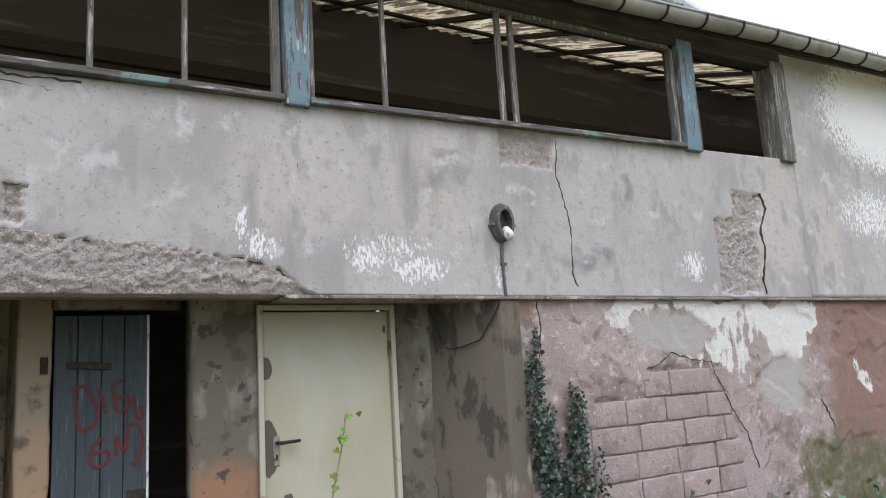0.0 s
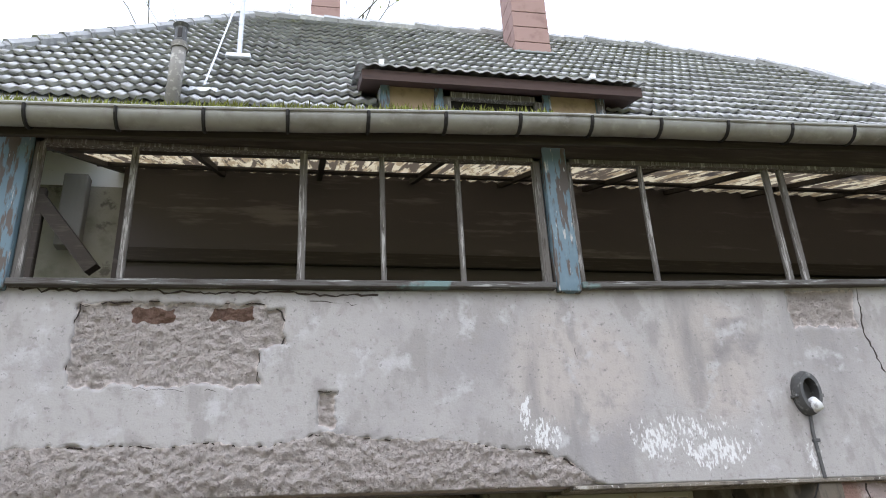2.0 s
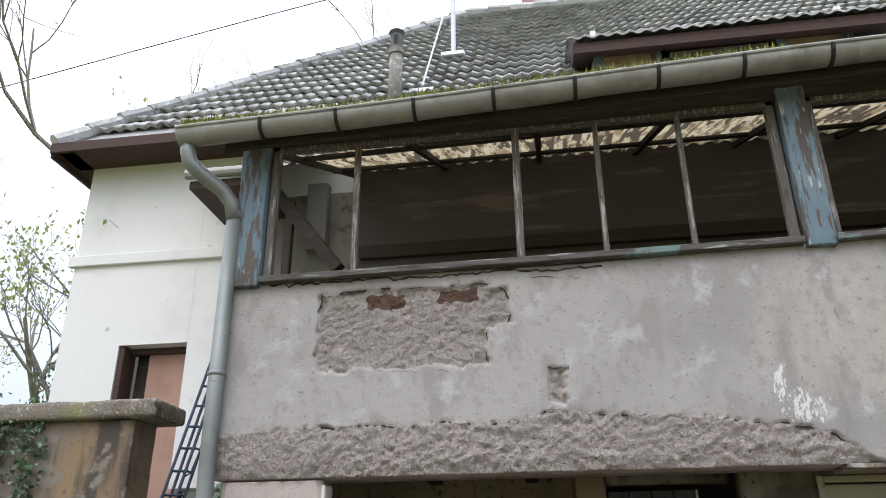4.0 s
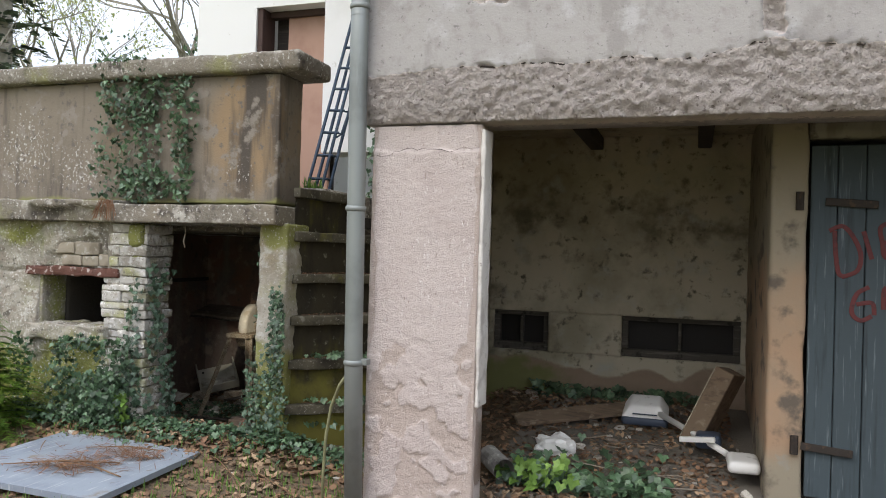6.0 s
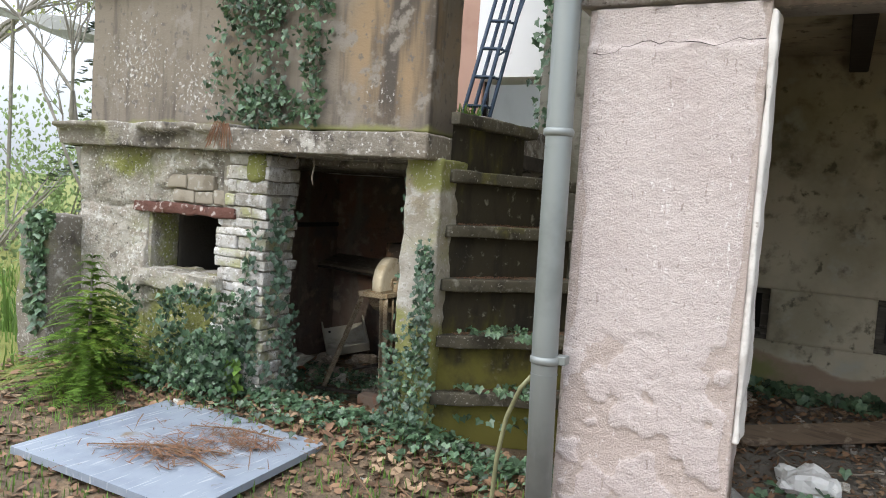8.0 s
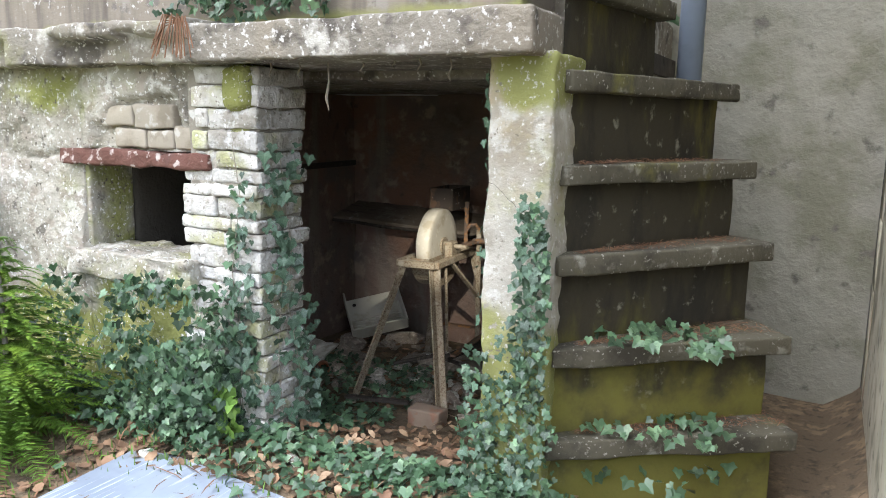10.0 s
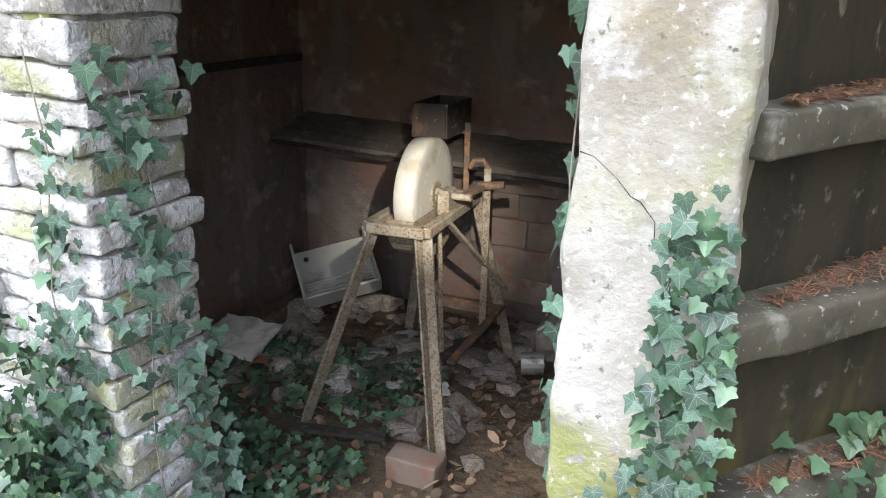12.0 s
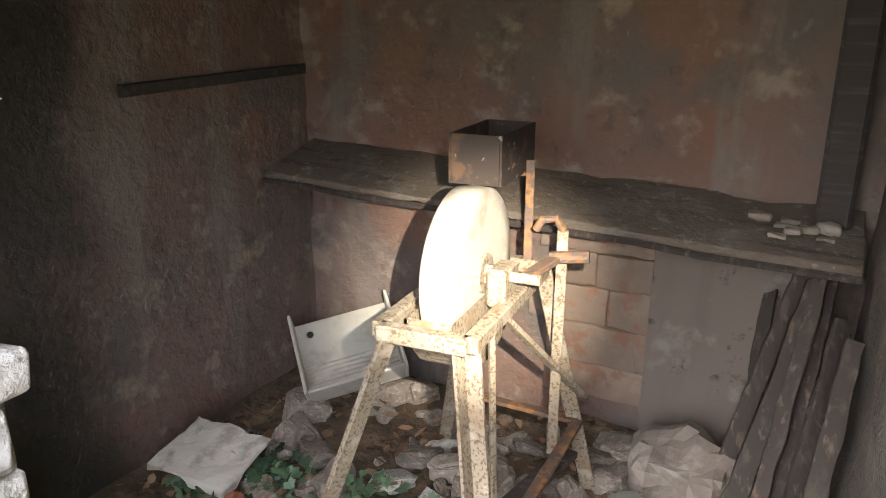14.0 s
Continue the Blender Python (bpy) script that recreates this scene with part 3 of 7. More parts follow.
# wall with the two doors
DOOR_Y = 4.70
for a, b, z0, z1, wm in ((0.78, 1.17, -0.1, 2.33, 1), (2.14, 2.45, -0.1, 2.33, 0), (1.17, 2.14, 2.0, 2.33, 0), (0.05, 0.78, 2.03, 2.33, 0)):
    setting(relief("wall_doors", a, b, z0, z1, DOOR_Y + (0.3 if a == 0.05 else 0.0), 0.2, 0.04, lambda x, z: 0.008 * n2(x, z, 4, 6), M_DOORWALL,
        masks={"warm": lambda x, z, wm=wm: wm * fade(-z, -1.35, -0.9)}), "stained and peeling plaster wall beside the doors")
bm = bmesh.new()
vs = [bm.verts.new(p) for p in ((2.42, 4.70, -0.1), (2.74, 4.26, -0.1), (2.9, 4.26, -0.1), (2.9, 4.9, -0.1), (2.42, 4.9, -0.1),
                                (2.42, 4.70, 2.33), (2.74, 4.26, 2.33), (2.9, 4.26, 2.33), (2.9, 4.9, 2.33), (2.42, 4.9, 2.33))]
for i in range(5):
    bm.faces.new((vs[i], vs[(i + 1) % 5], vs[5 + (i + 1) % 5], vs[5 + i]))
bm.faces.new(vs[:5][::-1])
bm.faces.new(vs[5:])
bmesh.ops.recalc_face_normals(bm, faces=bm.faces)
setting(part("wall_return", bm, M_RETURN), "stained brown return wall beside the cream door")
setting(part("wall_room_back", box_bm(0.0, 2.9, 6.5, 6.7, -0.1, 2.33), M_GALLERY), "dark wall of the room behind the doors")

# lower wall to the end, with exposed blocks
BLOCK_ROWS = [(1.25, 1.45, 4.14, 4.95), (1.06, 1.25, 3.55, 5.0), (0.86, 1.06, 3.3, 5.05), (0.66, 0.86, 3.3, 5.1), (0.46, 0.66, 3.25, 5.1), (0.26, 0.46, 3.2, 5.1)]


def blocks_here(x, z):
    v = 0.0
    for z0, z1, a, b in BLOCK_ROWS:
        v = max(v, inside(x, z, a, b, z0 - 0.02, z1 + 0.02, 0.015))
    return v


def pink_height(x, z):
    b = blocks_here(x, z)
    edge_l = fade(2.86 + 0.05 * n2(0, z, 7) - x, 0, 0.05)
    flakes = fade(n2(x, z, 2.6, 3) + 0.3 * n2(x, z, 9, 5), 0.12, 0.16) * fade(x, 2.9, 3.1)
    return (0.006 * n2(x, z, 2, 1) + 0.004 * n2(x, z, 14, 2) - 0.014 * flakes) * (1 - b) - 0.022 * b - 0.015 * edge_l + 0.002 * n2(x, z, 50)


pink = relief("wall_lower", 2.74, 10.5, -0.1, 2.03, 4.285, 0.3, 0.02, pink_height, M_PINK,
    masks={"white": lambda x, z: (lambda x, z: max(1.1 * blob(x, z, 4.9, 1.97, 1.6, 0.16), blob(x, z, 5.9, 1.75, 0.65, 0.4), 0.62 * blob(x, z, 7.1, 1.3, 0.3, 0.35), 0.60 * blob(x, z, 5.2, 1.7, 1.0, 0.4)))(x + 0.35 * n2(x, z, 2.2, 3) + 0.12 * n2(x, z, 7, 5), z + 0.3 * n2(x, z, 2.5, 9) + 0.1 * n2(x, z, 8, 1)),
           "grey": lambda x, z: max(blob(x, z, 5.8, 1.3, 0.6, 0.4), blob(x, z, 4.4, 1.75, 0.8, 0.3)), "warm": lambda x, z: max(fade(x + 0.3 * n2(x, z, 2, 7), 5.9, 6.8) * fade(z, 0.3, 0.8), blob(x, z, 2.95, 1.95, 0.18, 0.14), 0.7 * blob(x, z, 5.0, 1.5, 0.3, 0.3)),
           "moss": lambda x, z: max(0.9 * fade(-z, -0.6, -0.1), 0.8 * blob(x, z, 6.6, 0.5, 1.6, 0.6))})
setting(pink, "pink plaster lower wall with exposed blocks and flaking paint")
# plinth step under the upper wall
setting(part("trim_soffit", box_bm(1.2, 10.4, 4.24, 4.5, 2.005, 2.028, 0.004), M_CONC), "thin concrete drip edge under the gallery wall", "trim")

# ---- gallery interior ----
def gutter_z(x):
    return 4.13 + 0.037 * (x + 2.0)


setting(part("floor_gallery", box_bm(-2.1, 10.4, 4.55, 6.9, 2.45, 2.6), M_WOODDARK), "plank floor of the gallery", "floor")
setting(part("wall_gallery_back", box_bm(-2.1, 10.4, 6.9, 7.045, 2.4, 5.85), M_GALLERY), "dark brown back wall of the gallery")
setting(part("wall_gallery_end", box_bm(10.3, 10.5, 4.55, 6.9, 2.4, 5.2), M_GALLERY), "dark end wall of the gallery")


def tilted_bar(x0, x1, y0, y1, za, zb, h):
    bm = box_bm(x0, x1, y0, y1, 0, h, 0.005)
    for v in bm.verts:
        v.co.z += za + (zb - za) * (v.co.x - x0) / (x1 - x0)
    return bm


def lean_z(y, x=0.0):
    low = gutter_z(x) - 0.12
    return low + (5.34 - low) * (y - 4.0) / 2.9


def build_lean_roof():
    bm = bmesh.new()
    n = 420
    rows = []
    for y in (3.98, 7.02):
        rows.append([bm.verts.new((-2.2 + 12.7 * i / n, y, lean_z(y, -2.2 + 12.7 * i / n) + 0.10 + 0.018 * math.sin(i * 1.26))) for i in range(n + 1)])
    for i in range(n):
        bm.faces.new((rows[0][i], rows[0][i + 1], rows[1][i + 1], rows[1][i]))
    roof = part("roof_gallery", bm, M_SHEET, None, smooth=True)
    setting(roof, "stained translucent corrugated sheets over the gallery", "roof")
    for k in range(14):
        x = -2.15 + 12.4 * k / 13
        b = bmesh.new()
        vv = [b.verts.new(p) for p in ((x, 4.34, lean_z(4.34, x) + 0.03), (x + 0.05, 4.34, lean_z(4.34, x) + 0.03), (x + 0.05, 7.0, lean_z(7.0, x) + 0.03), (x, 7.0, lean_z(7.0, x) + 0.03))]
        ww = [b.verts.new(v.co + Vector((0, 0, 0.05))) for v in vv]
        b.faces.new(vv[::-1])
        b.faces.new(ww)
        for i in range(4):
            b.faces.new((vv[i], vv[(i + 1) % 4], ww[(i + 1) % 4], ww[i]))
        part("rafter", b, M_WOODDARK, roof)
    for y in (5.2, 6.3):
        part("batten", tilted_bar(-2.2, 10.4, y, y + 0.05, lean_z(y, -2.2) + 0.055, lean_z(y, 10.4) + 0.055, 0.03), M_WOODDARK, roof)


build_lean_roof()

# timber front of the gallery
head = rough_box("header_beam", (-2.12, 4.22, 4.14), (6.3, 4.36, 4.32), 0.12, 0.006, 0.01, M_WOODDARK, shape=lambda p: p + np.array((0, 0, 0.022 * max(0.0, p[0]))))
# The shadow band below the gutter is put into this board's dark colour.
fas = part("fascia_gallery", tilted_bar(-2.2, 10.4, 4.045, 4.075, gutter_z(-2.2) - 0.10, gutter_z(10.4) - 0.10, 0.15), M_WOODDARK)
setting(fas, "fascia board behind the gutter, painted dark for its shade", "fascia")
setting(head, "dark weathered timber header over the windows", "beam")


def post(x0, x1, material, name, label, z_low=0.0):
    ob = rough_box(name, (x0, 4.2, sill_z(x0) - 0.03 + z_low), (x1, 4.38, 4.2 + 0.022 * max(0.0, x0)), 0.08, 0.004, 0.01, material, seed=x0)
    return setting(ob, label, "post")


for a, b in ((-2.14, -1.955), (1.22, 1.38), (4.80, 4.99)):
    post(a, b, M_BLUEWOOD, "timber_post", "blue painted timber post with peeling paint")
post(6.12, 6.32, M_WOODGREY, "timber_jamb", "weathered grey timber jamb at the end of the gallery")


def window(x0, x1, bars, label):
    w = thing("window_frame", label, "window frame", "gallery window frames")
    for name, a, b in (("jamb", x0, x0 + 0.05), ("jamb", x1 - 0.05, x1)):
        m = (a + b) / 2
        part(name, box_bm(a, b, 4.25, 4.31, sill_z(m), 4.16 + 0.022 * max(0.0, m), 0.006), M_WOODGREY, w)
    part("sill", tilted_bar(x0, x1, 4.19, 4.33, sill_z(x0) - 0.012, sill_z(x1) - 0.012, 0.04), M_SILL, w, "weathered sill with flaking paint")
    part("top_rail", tilted_bar(x0, x1, 4.25, 4.31, 4.11 + 0.022 * max(0.0, x0), 4.11 + 0.022 * max(0.0, x1), 0.045), M_WOODGREY, w)
    for x, wd in bars:
        part("mullion", box_bm(x - wd / 2, x + wd / 2, 4.262, 4.298, sill_z(x) + 0.02, 4.13 + 0.022 * max(0.0, x), 0.006), M_WOODGREY, w)
    return w


window(-1.95, 1.21, ((-1.38, 0.04), (-0.36, 0.048), (0.14, 0.032), (0.64, 0.032)), "weathered window frame with its panes missing")
window(1.38, 4.79, ((1.94, 0.032), (2.91, 0.045), (3.03, 0.045)), "grey window frame without glass beside the blue post")
# open left end of the gallery: post and brace
# Grey panel before the white house wall: its shade is put into colour.
setting(part("wall_gallery_left", box_bm(-3.0, -2.1, 6.985, 7.04, 3.2, 5.25), M_BASE), "grey panel added as the shade on the white house wall")
setting(part("beam_gallery", box_bm(-2.05, 10.2, 6.84, 6.895, 4.42, 4.56, 0.008), M_WOODDARK), "dark timber beam along the gallery wall", "beam")
setting(part("end_post", box_bm(-2.74, -2.66, 6.55, 6.63, 2.3, 5.0, 0.01), M_WOODDARK), "dark post at the open gallery end", "post")
setting(part("end_brace", tube_bm([(-2.95, 6.6, 5.2), (-2.18, 6.6, 4.22)], 0.085, 4), M_WOODDARK), "dark diagonal timber brace", "brace")
setting(part("end_panel", box_bm(-2.62, -2.40, 6.82, 6.95, 4.55, 5.3, 0.01), M_PANELPALE), "pale panel at the open gallery end", "panel")

# ---- gutter and downpipe ----
def build_gutter():
    g = thing("gutter", "long weathered half-round metal gutter with moss", "gutter")
    bm = bmesh.new()
    n, rings = 60, []
    for i in range(n + 1):
        x = -2.45 + 13.0 * i / n
        z = gutter_z(x) + 0.012 * math.sin(x * 1.3) + 0.008 * n2(x, 0, 2)
        ring = []
        for k in range(11):
            a = math.pi + math.pi * k / 10
            ring.append(bm.verts.new((x, 3.95 + 0.085 * math.cos(a), z + 0.085 * math.sin(a))))
        for k in range(11):
            a = 2 * math.pi - math.pi * k / 10
            ring.append(bm.verts.new((x, 3.95 + 0.078 * math.cos(a), z + 0.005 + 0.078 * math.sin(a))))
        rings.append(ring)
    for a, b in zip(rings, rings[1:]):
        for k in range(22):
            bm.faces.new((a[k], b[k], b[(k + 1) % 22], a[(k + 1) % 22]))
    bm.faces.new(rings[0])
    bm.faces.new(rings[-1][::-1])
    part("trough", bm, M_GUTTER, g, smooth=True)
    x = -1.9
    while x < 10:
        z = gutter_z(x) + 0.012 * math.sin(x * 1.3)
        pts = [(x, 3.95 + 0.09 * math.cos(a), z + 0.09 * math.sin(a)) for a in [math.pi + math.pi * k / 8 for k in range(9)]]
        part("bracket", tube_bm(pts, 0.012, 6), M_BLACK, g, "dark iron gutter bracket")
        x += 0.48
    part("bead", tube_bm([(-2.45 + 13.0 * i / 30, 3.865, 0.005 + gutter_z(-2.45 + 13.0 * i / 30) + 0.012 * math.sin((-2.45 + 13.0 * i / 30) * 1.3)) for i in range(31)], 0.012, 8), M_GUTTER, g)
    return g


build_gutter()


def build_downpipe():
    d = thing("downpipe", "grey zinc downpipe with ring joints beside the pilaster", "downpipe")
    part("pipe", tube_bm([(-2.15, 4.2, 3.66), (-2.15, 4.2, 2.4), (-2.13, 4.2, 0.9), (-2.1, 4.2, -0.05)], 0.046, 20), M_ZINC, d, smooth=True)
    part("elbow", tube_bm([(-2.40, 3.97, 4.06), (-2.40, 3.97, 4.0), (-2.385, 3.985, 3.93), (-2.34, 4.03, 3.88), (-2.22, 4.14, 3.79), (-2.17, 4.19, 3.72), (-2.15, 4.2, 3.60)], 0.049, 16), M_ZINC, d, smooth=True)
    for z, x in ((2.62, -2.15), (1.59, -2.14), (0.81, -2.125)):
        part("joint_ring", tube_bm([(x, 4.2, z - 0.014), (x, 4.2, z - 0.008), (x, 4.2, z + 0.008), (x, 4.2, z + 0.014)], [0.047, 0.053, 0.053, 0.047], 20), M_ZINC, d, smooth=True)
        part("seam", tube_bm([(x, 4.2, z - 0.05), (x, 4.2, z - 0.047)], 0.0475, 20), M_ZINC, d)
    part("bracket", box_bm(-2.09, -2.05, 4.19, 4.24, 0.8, 0.83, 0.003), M_ZINC, d)


build_downpipe()

# ---- house behind ----
HY = 7.05
setting(part("wall_house", box_bm(-5.27, -4.60, HY, 7.4, 1.5, 5.85), M_HOUSE), "white rendered house wall")
setting(part("wall_house_over_door", box_bm(-4.60, -3.86, HY, 7.4, 3.72, 5.85), M_HOUSE), "white rendered house wall over the door")
setting(part("wall_house_middle", box_bm(-3.86, 10.4, HY + 0.004, 7.4, 2.3, 5.85), M_HOUSE), "white rendered house wall behind the gallery")
setting(part("wall_house_side", box_bm(-5.27, -5.0, 7.4, 14.5, 1.5, 5.85), M_HOUSE), "white rendered side of the house")
setting(part("wall_house_base", box_bm(-3.30, -2.1, HY - 0.03, 7.4, -0.1, 3.3), M_BASE), "rough stone base of the house")
setting(part("trim_band", box_bm(-5.33, -2.2, HY - 0.045, HY + 0.02, 4.62, 4.74, 0.006), M_HOUSE), "white string course with flaking paint", "trim")


def build_house_door():
    d = thing("house_door", "salmon door set back in a white reveal, ajar", "door", place=(0, 0, 0))
    # Added dark sheet: the unlit interior is painted, not shaded.
    part("dark_gap", box_bm(-4.54, -3.88, HY + 0.3, HY + 0.33, 1.8, 3.70), M_WOODDARK, d, "dark sheet standing for the unlit inside of the doorway")
    part("leaf", box_bm(-4.36, -3.88, HY + 0.2, HY + 0.24, 1.8, 3.70, 0.006), M_RENDERDOOR, d)
    part("frame", box_bm(-4.60, -4.54, HY + 0.02, HY + 0.25, 1.8, 3.72, 0.006), M_BROWN, d, "reddish brown frame")
    part("frame_head", box_bm(-4.54, -3.86, HY + 0.15, HY + 0.25, 3.66, 3.72, 0.006), M_BROWN, d)


build_house_door()

EAVE_Y, EAVE_Z, PITCH = 6.62, 5.93, 1.13


def roof_z(y):
    return EAVE_Z + (y - EAVE_Y) * PITCH


RIDGE_Y = 10.9
# outline of the front slope in x, y: eave, right hip with its half-hip, ridge, left hip
OUTLINE = [(-5.5, EAVE_Y), (10.9, EAVE_Y), (8.45, 9.9), (6.0, RIDGE_Y), (-1.35, RIDGE_Y)]


def in_outline(x, y):
    ok = True
    for (ax, ay), (bx, by) in zip(OUTLINE, OUTLINE[1:] + OUTLINE[:1]):
        ok &= (bx - ax) * (y - ay) - (by - ay) * (x - ax) > 0
    return ok


def build_house_roof():
    bm = bmesh.new()
    front = [bm.verts.new((x, y, roof_z(y) - 0.05)) for x, y in OUTLINE]
    bm.faces.new(front)
    back_y = 2 * RIDGE_Y - EAVE_Y
    bl, br = bm.verts.new((-5.5, back_y, EAVE_Z - 0.05)), bm.verts.new((10.9, back_y, EAVE_Z - 0.05))
    bm.faces.new((front[0], front[4], bl))
    bm.faces.new((front[4], front[3], front[2], br, bl))
    bm.faces.new((front[1], br, front[2]))
    roof = part("roof_house", bm, M_TILE)
    setting(roof, "steep hipped roof of grey interlocking tiles", "roof")
    part("soffit", box_bm(-5.45, 10.8, 6.62, HY, 5.84, 5.87), M_BROWN, roof, "brown boarded eaves")
    part("fascia", box_bm(-5.51, 10.9, 6.58, 6.62, 5.81, 5.93, 0.004), M_BROWN, roof)
    part("side_fascia", box_bm(-5.52, -5.48, 6.62, 14.0, 5.77, 5.93, 0.004), M_BROWN, roof)
    part("side_soffit", box_bm(-5.48, -5.27, 6.62, 14.0, 5.84, 5.87), M_BROWN, roof)
    return roof


house_roof = build_house_roof()

# ---- shed with its terrace ----
M_PILLAR = surface("whitewashed_pillar", (0.36, 0.34, 0.295), [((0.26, 0.235, 0.19), 5, 0.46, 0.66), ((0.44, 0.425, 0.39), 9, 0.53, 0.63), ((0.31, 0.265, 0.175), 3.3, 0.52, 0.64),
    ((0.28, 0.285, 0.14), 2.1, 0.5, 0.7), ((0.23, 0.235, 0.085), "moss", 6, 0.4, 0.7), ((0.27, 0.25, 0.21), 19, 0.61, 0.68), ((0.50, 0.485, 0.45), 60, 0.58, 0.68), ((0.17, 0.155, 0.12), 45, 0.63, 0.70)], bumps=((80, 0.7, 0.006), (22, 0.45, 0.014)), rough=0.95)


def shed_moss(x, z):
    return max(0.95 * blob(x, z, -4.75, 0.55, 0.35, 0.3), 0.9 * blob(x, z, -5.1, 0.4, 0.25, 0.4), 0.8 * blob(x, z, -4.35, 1.4, 0.2, 0.2), 0.80 * fade(-z, -0.85, -0.25), 0.6 * blob(x, z, -5.5, 1.45, 0.5, 0.2))


def shed_height(x, z):
    chip = fade(n2(x, z, 3.1, 8) + 0.4 * n2(x, z, 11, 3), 0.1, 0.14)
    crack = fade(0.012 - abs(z - 1.16 - 0.02 * n2(x, 0, 6)), 0, 0.008) * fade(-x, 5.25, 5.3)
    lost = max(inside(x, z, -5.16, -4.62, 1.2, 1.30, 0.012), inside(x, z, -5.05, -4.66, 1.25, 1.41, 0.012), inside(x, z, -4.64, -4.42, 1.2, 1.47, 0.012))
    return 0.012 * n2(x, z, 3, 1) + 0.006 * n2(x, z, 16, 2) + 0.003 * n2(x, z, 45, 3) - 0.016 * chip - 0.03 * crack - 0.035 * lost


for name, a, b, z0, z1 in (("wall_shed_left", -5.93, -5.26, -0.1, 1.55), ("wall_shed_under_window", -5.26, -4.6, -0.1, 0.66), ("wall_shed_over_window", -5.26, -4.30, 1.2, 1.55), ("wall_shed_pier_core", -4.6, -4.30, -0.1, 1.2)):
    core = name.endswith("core")
    setting(relief(name, a, b, z0, z1, 5.2 + (0.008 if core else 0), 0.27, 0.018, shed_height, M_SHED, masks={"moss": shed_moss}), "crumbling mossy render of the stone shed")
pillar = rough_box("wall_shed_pillar", (-3.305, 5.16, -0.1), (-3.085, 5.5, 1.55), 0.02, 0.014, 0.018, M_PILLAR, scale=5, seed=2,
    masks={"moss": lambda x, y, z: max(0.9 * blob(x, z, -3.15, 1.5, 0.2, 0.2), 0.85 * blob(x, z, -3.15, 0.3, 0.25, 0.35), 0.84 * fade(-z, -1.1, -0.4), 0.45 * blob(x, z, -3.1, 1.2, 0.15, 0.4))})
setting(pillar, "whitewashed mossy pillar beside the shed doorway")
# Mossy dark towards the doorway, also darker towards the top.
setting(rough_box("wall_shed_end", (-5.92, 5.46, -0.1), (-5.22, 7.35, 1.56), 0.12, 0.02, 0.03, M_INNER, scale=3, masks={"dark": lambda x, y, z: 1.0 * fade(-y, -6.7, -6.0) + 0.35 * fade(z, 0.9, 1.3)}), "ochre inner wall of the shed, mossy dark towards the doorway")
# Right corner and side wall have their shade in the colour; the blob is bare stone.
setting(rough_box("wall_shed_back", (-5.3, 7.28, -0.2), (-3.1, 7.5, 1.6), 0.07, 0.03, 0.03, M_INNER, scale=4, masks={"dark": lambda x, y, z: max(0.6 * fade(x, -3.7, -3.4), 0.75 * blob(x, z, -4.42, 1.36, 0.34, 0.2))}), "ochre stone back wall of the shed, shade painted in its right corner")
setting(rough_box("wall_shed_side", (-3.34, 5.48, -0.1), (-3.1, 7.3, 1.56), 0.1, 0.03, 0.03, M_INNER, scale=4, masks={"dark": lambda x, y, z: 0.8}), "rough side wall of the shed, painted dark for its shade")
# Ceiling colour is lowered so that the shed stays dim.
setting(part("ceiling_shed", box_bm(-5.9, -3.1, 5.46, 7.4, 1.57, 1.66), M_CEILDARK), "concrete ceiling of the shed, darkened to cut bounced light", "ceiling")

# ledge: broken edge to one side, thicker slab over the doorway
def ledge_shape(p):
    if p[1] < 5.2 and p[2] < 1.64 + 0.02 * n2(p[0], 0, 5, 2):
        p = p + np.array((0, 0.06 * fade(0.15 + n2(p[0], 0, 3, 5), -0.03, 0.04), 0))
    return p


moss_top = {"moss": lambda x, y, z: 0.42 + 0.3 * n2(x, z, 2)}
setting(rough_box("ledge_broken", (-6.06, 5.06, 1.54), (-4.46, 5.7, 1.695), 0.018, 0.012, 0.012, M_CONC, shape=ledge_shape, masks=moss_top), "broken mossy concrete ledge of the terrace", "ledge")
setting(rough_box("ledge_slab", (-4.45, 5.04, 1.535), (-3.12, 5.66, 1.665), 0.03, 0.008, 0.012, M_CONC, seed=4), "grey concrete slab over the shed doorway", "ledge")
setting(rough_box("terrace_floor", (-5.95, 5.7, 1.5), (-3.12, 7.04, 1.84), 0.15, 0.01, 0.02, M_CONC, masks=moss_top), "mossy concrete floor of the terrace", "floor")
par = rough_box("parapet_wall", (-5.95, 5.28, 1.69), (-3.25, 5.6, 2.60), 0.035, 0.006, 0.012, M_PARAPET, scale=5,
    masks={"warm": lambda x, y, z: max(0.95 * blob(x, z, -3.5, 2.2, 0.5, 0.7), 0.5 * blob(x, z, -4.5, 2.2, 0.6, 0.6)),
           "white": lambda x, y, z: 0.24 + 0.22 * max(blob(x, z, -5.5, 2.1, 0.5, 0.5), blob(x, z, -4.95, 1.95, 0.4, 0.35), 0.8 * blob(x, z, -3.55, 1.9, 0.25, 0.2)),
           "moss": lambda x, y, z: 0.9 * fade(-z, -1.8, -1.68)})
setting(par, "brown weathered parapet render with white lichen")
setting(rough_box("parapet_coping", (-6.1, 5.2, 2.60), (-3.06, 5.68, 2.735), 0.05, 0.01, 0.03, M_CONC, scale=4, masks=moss_top), "mossy rounded concrete coping on the parapet", "coping")


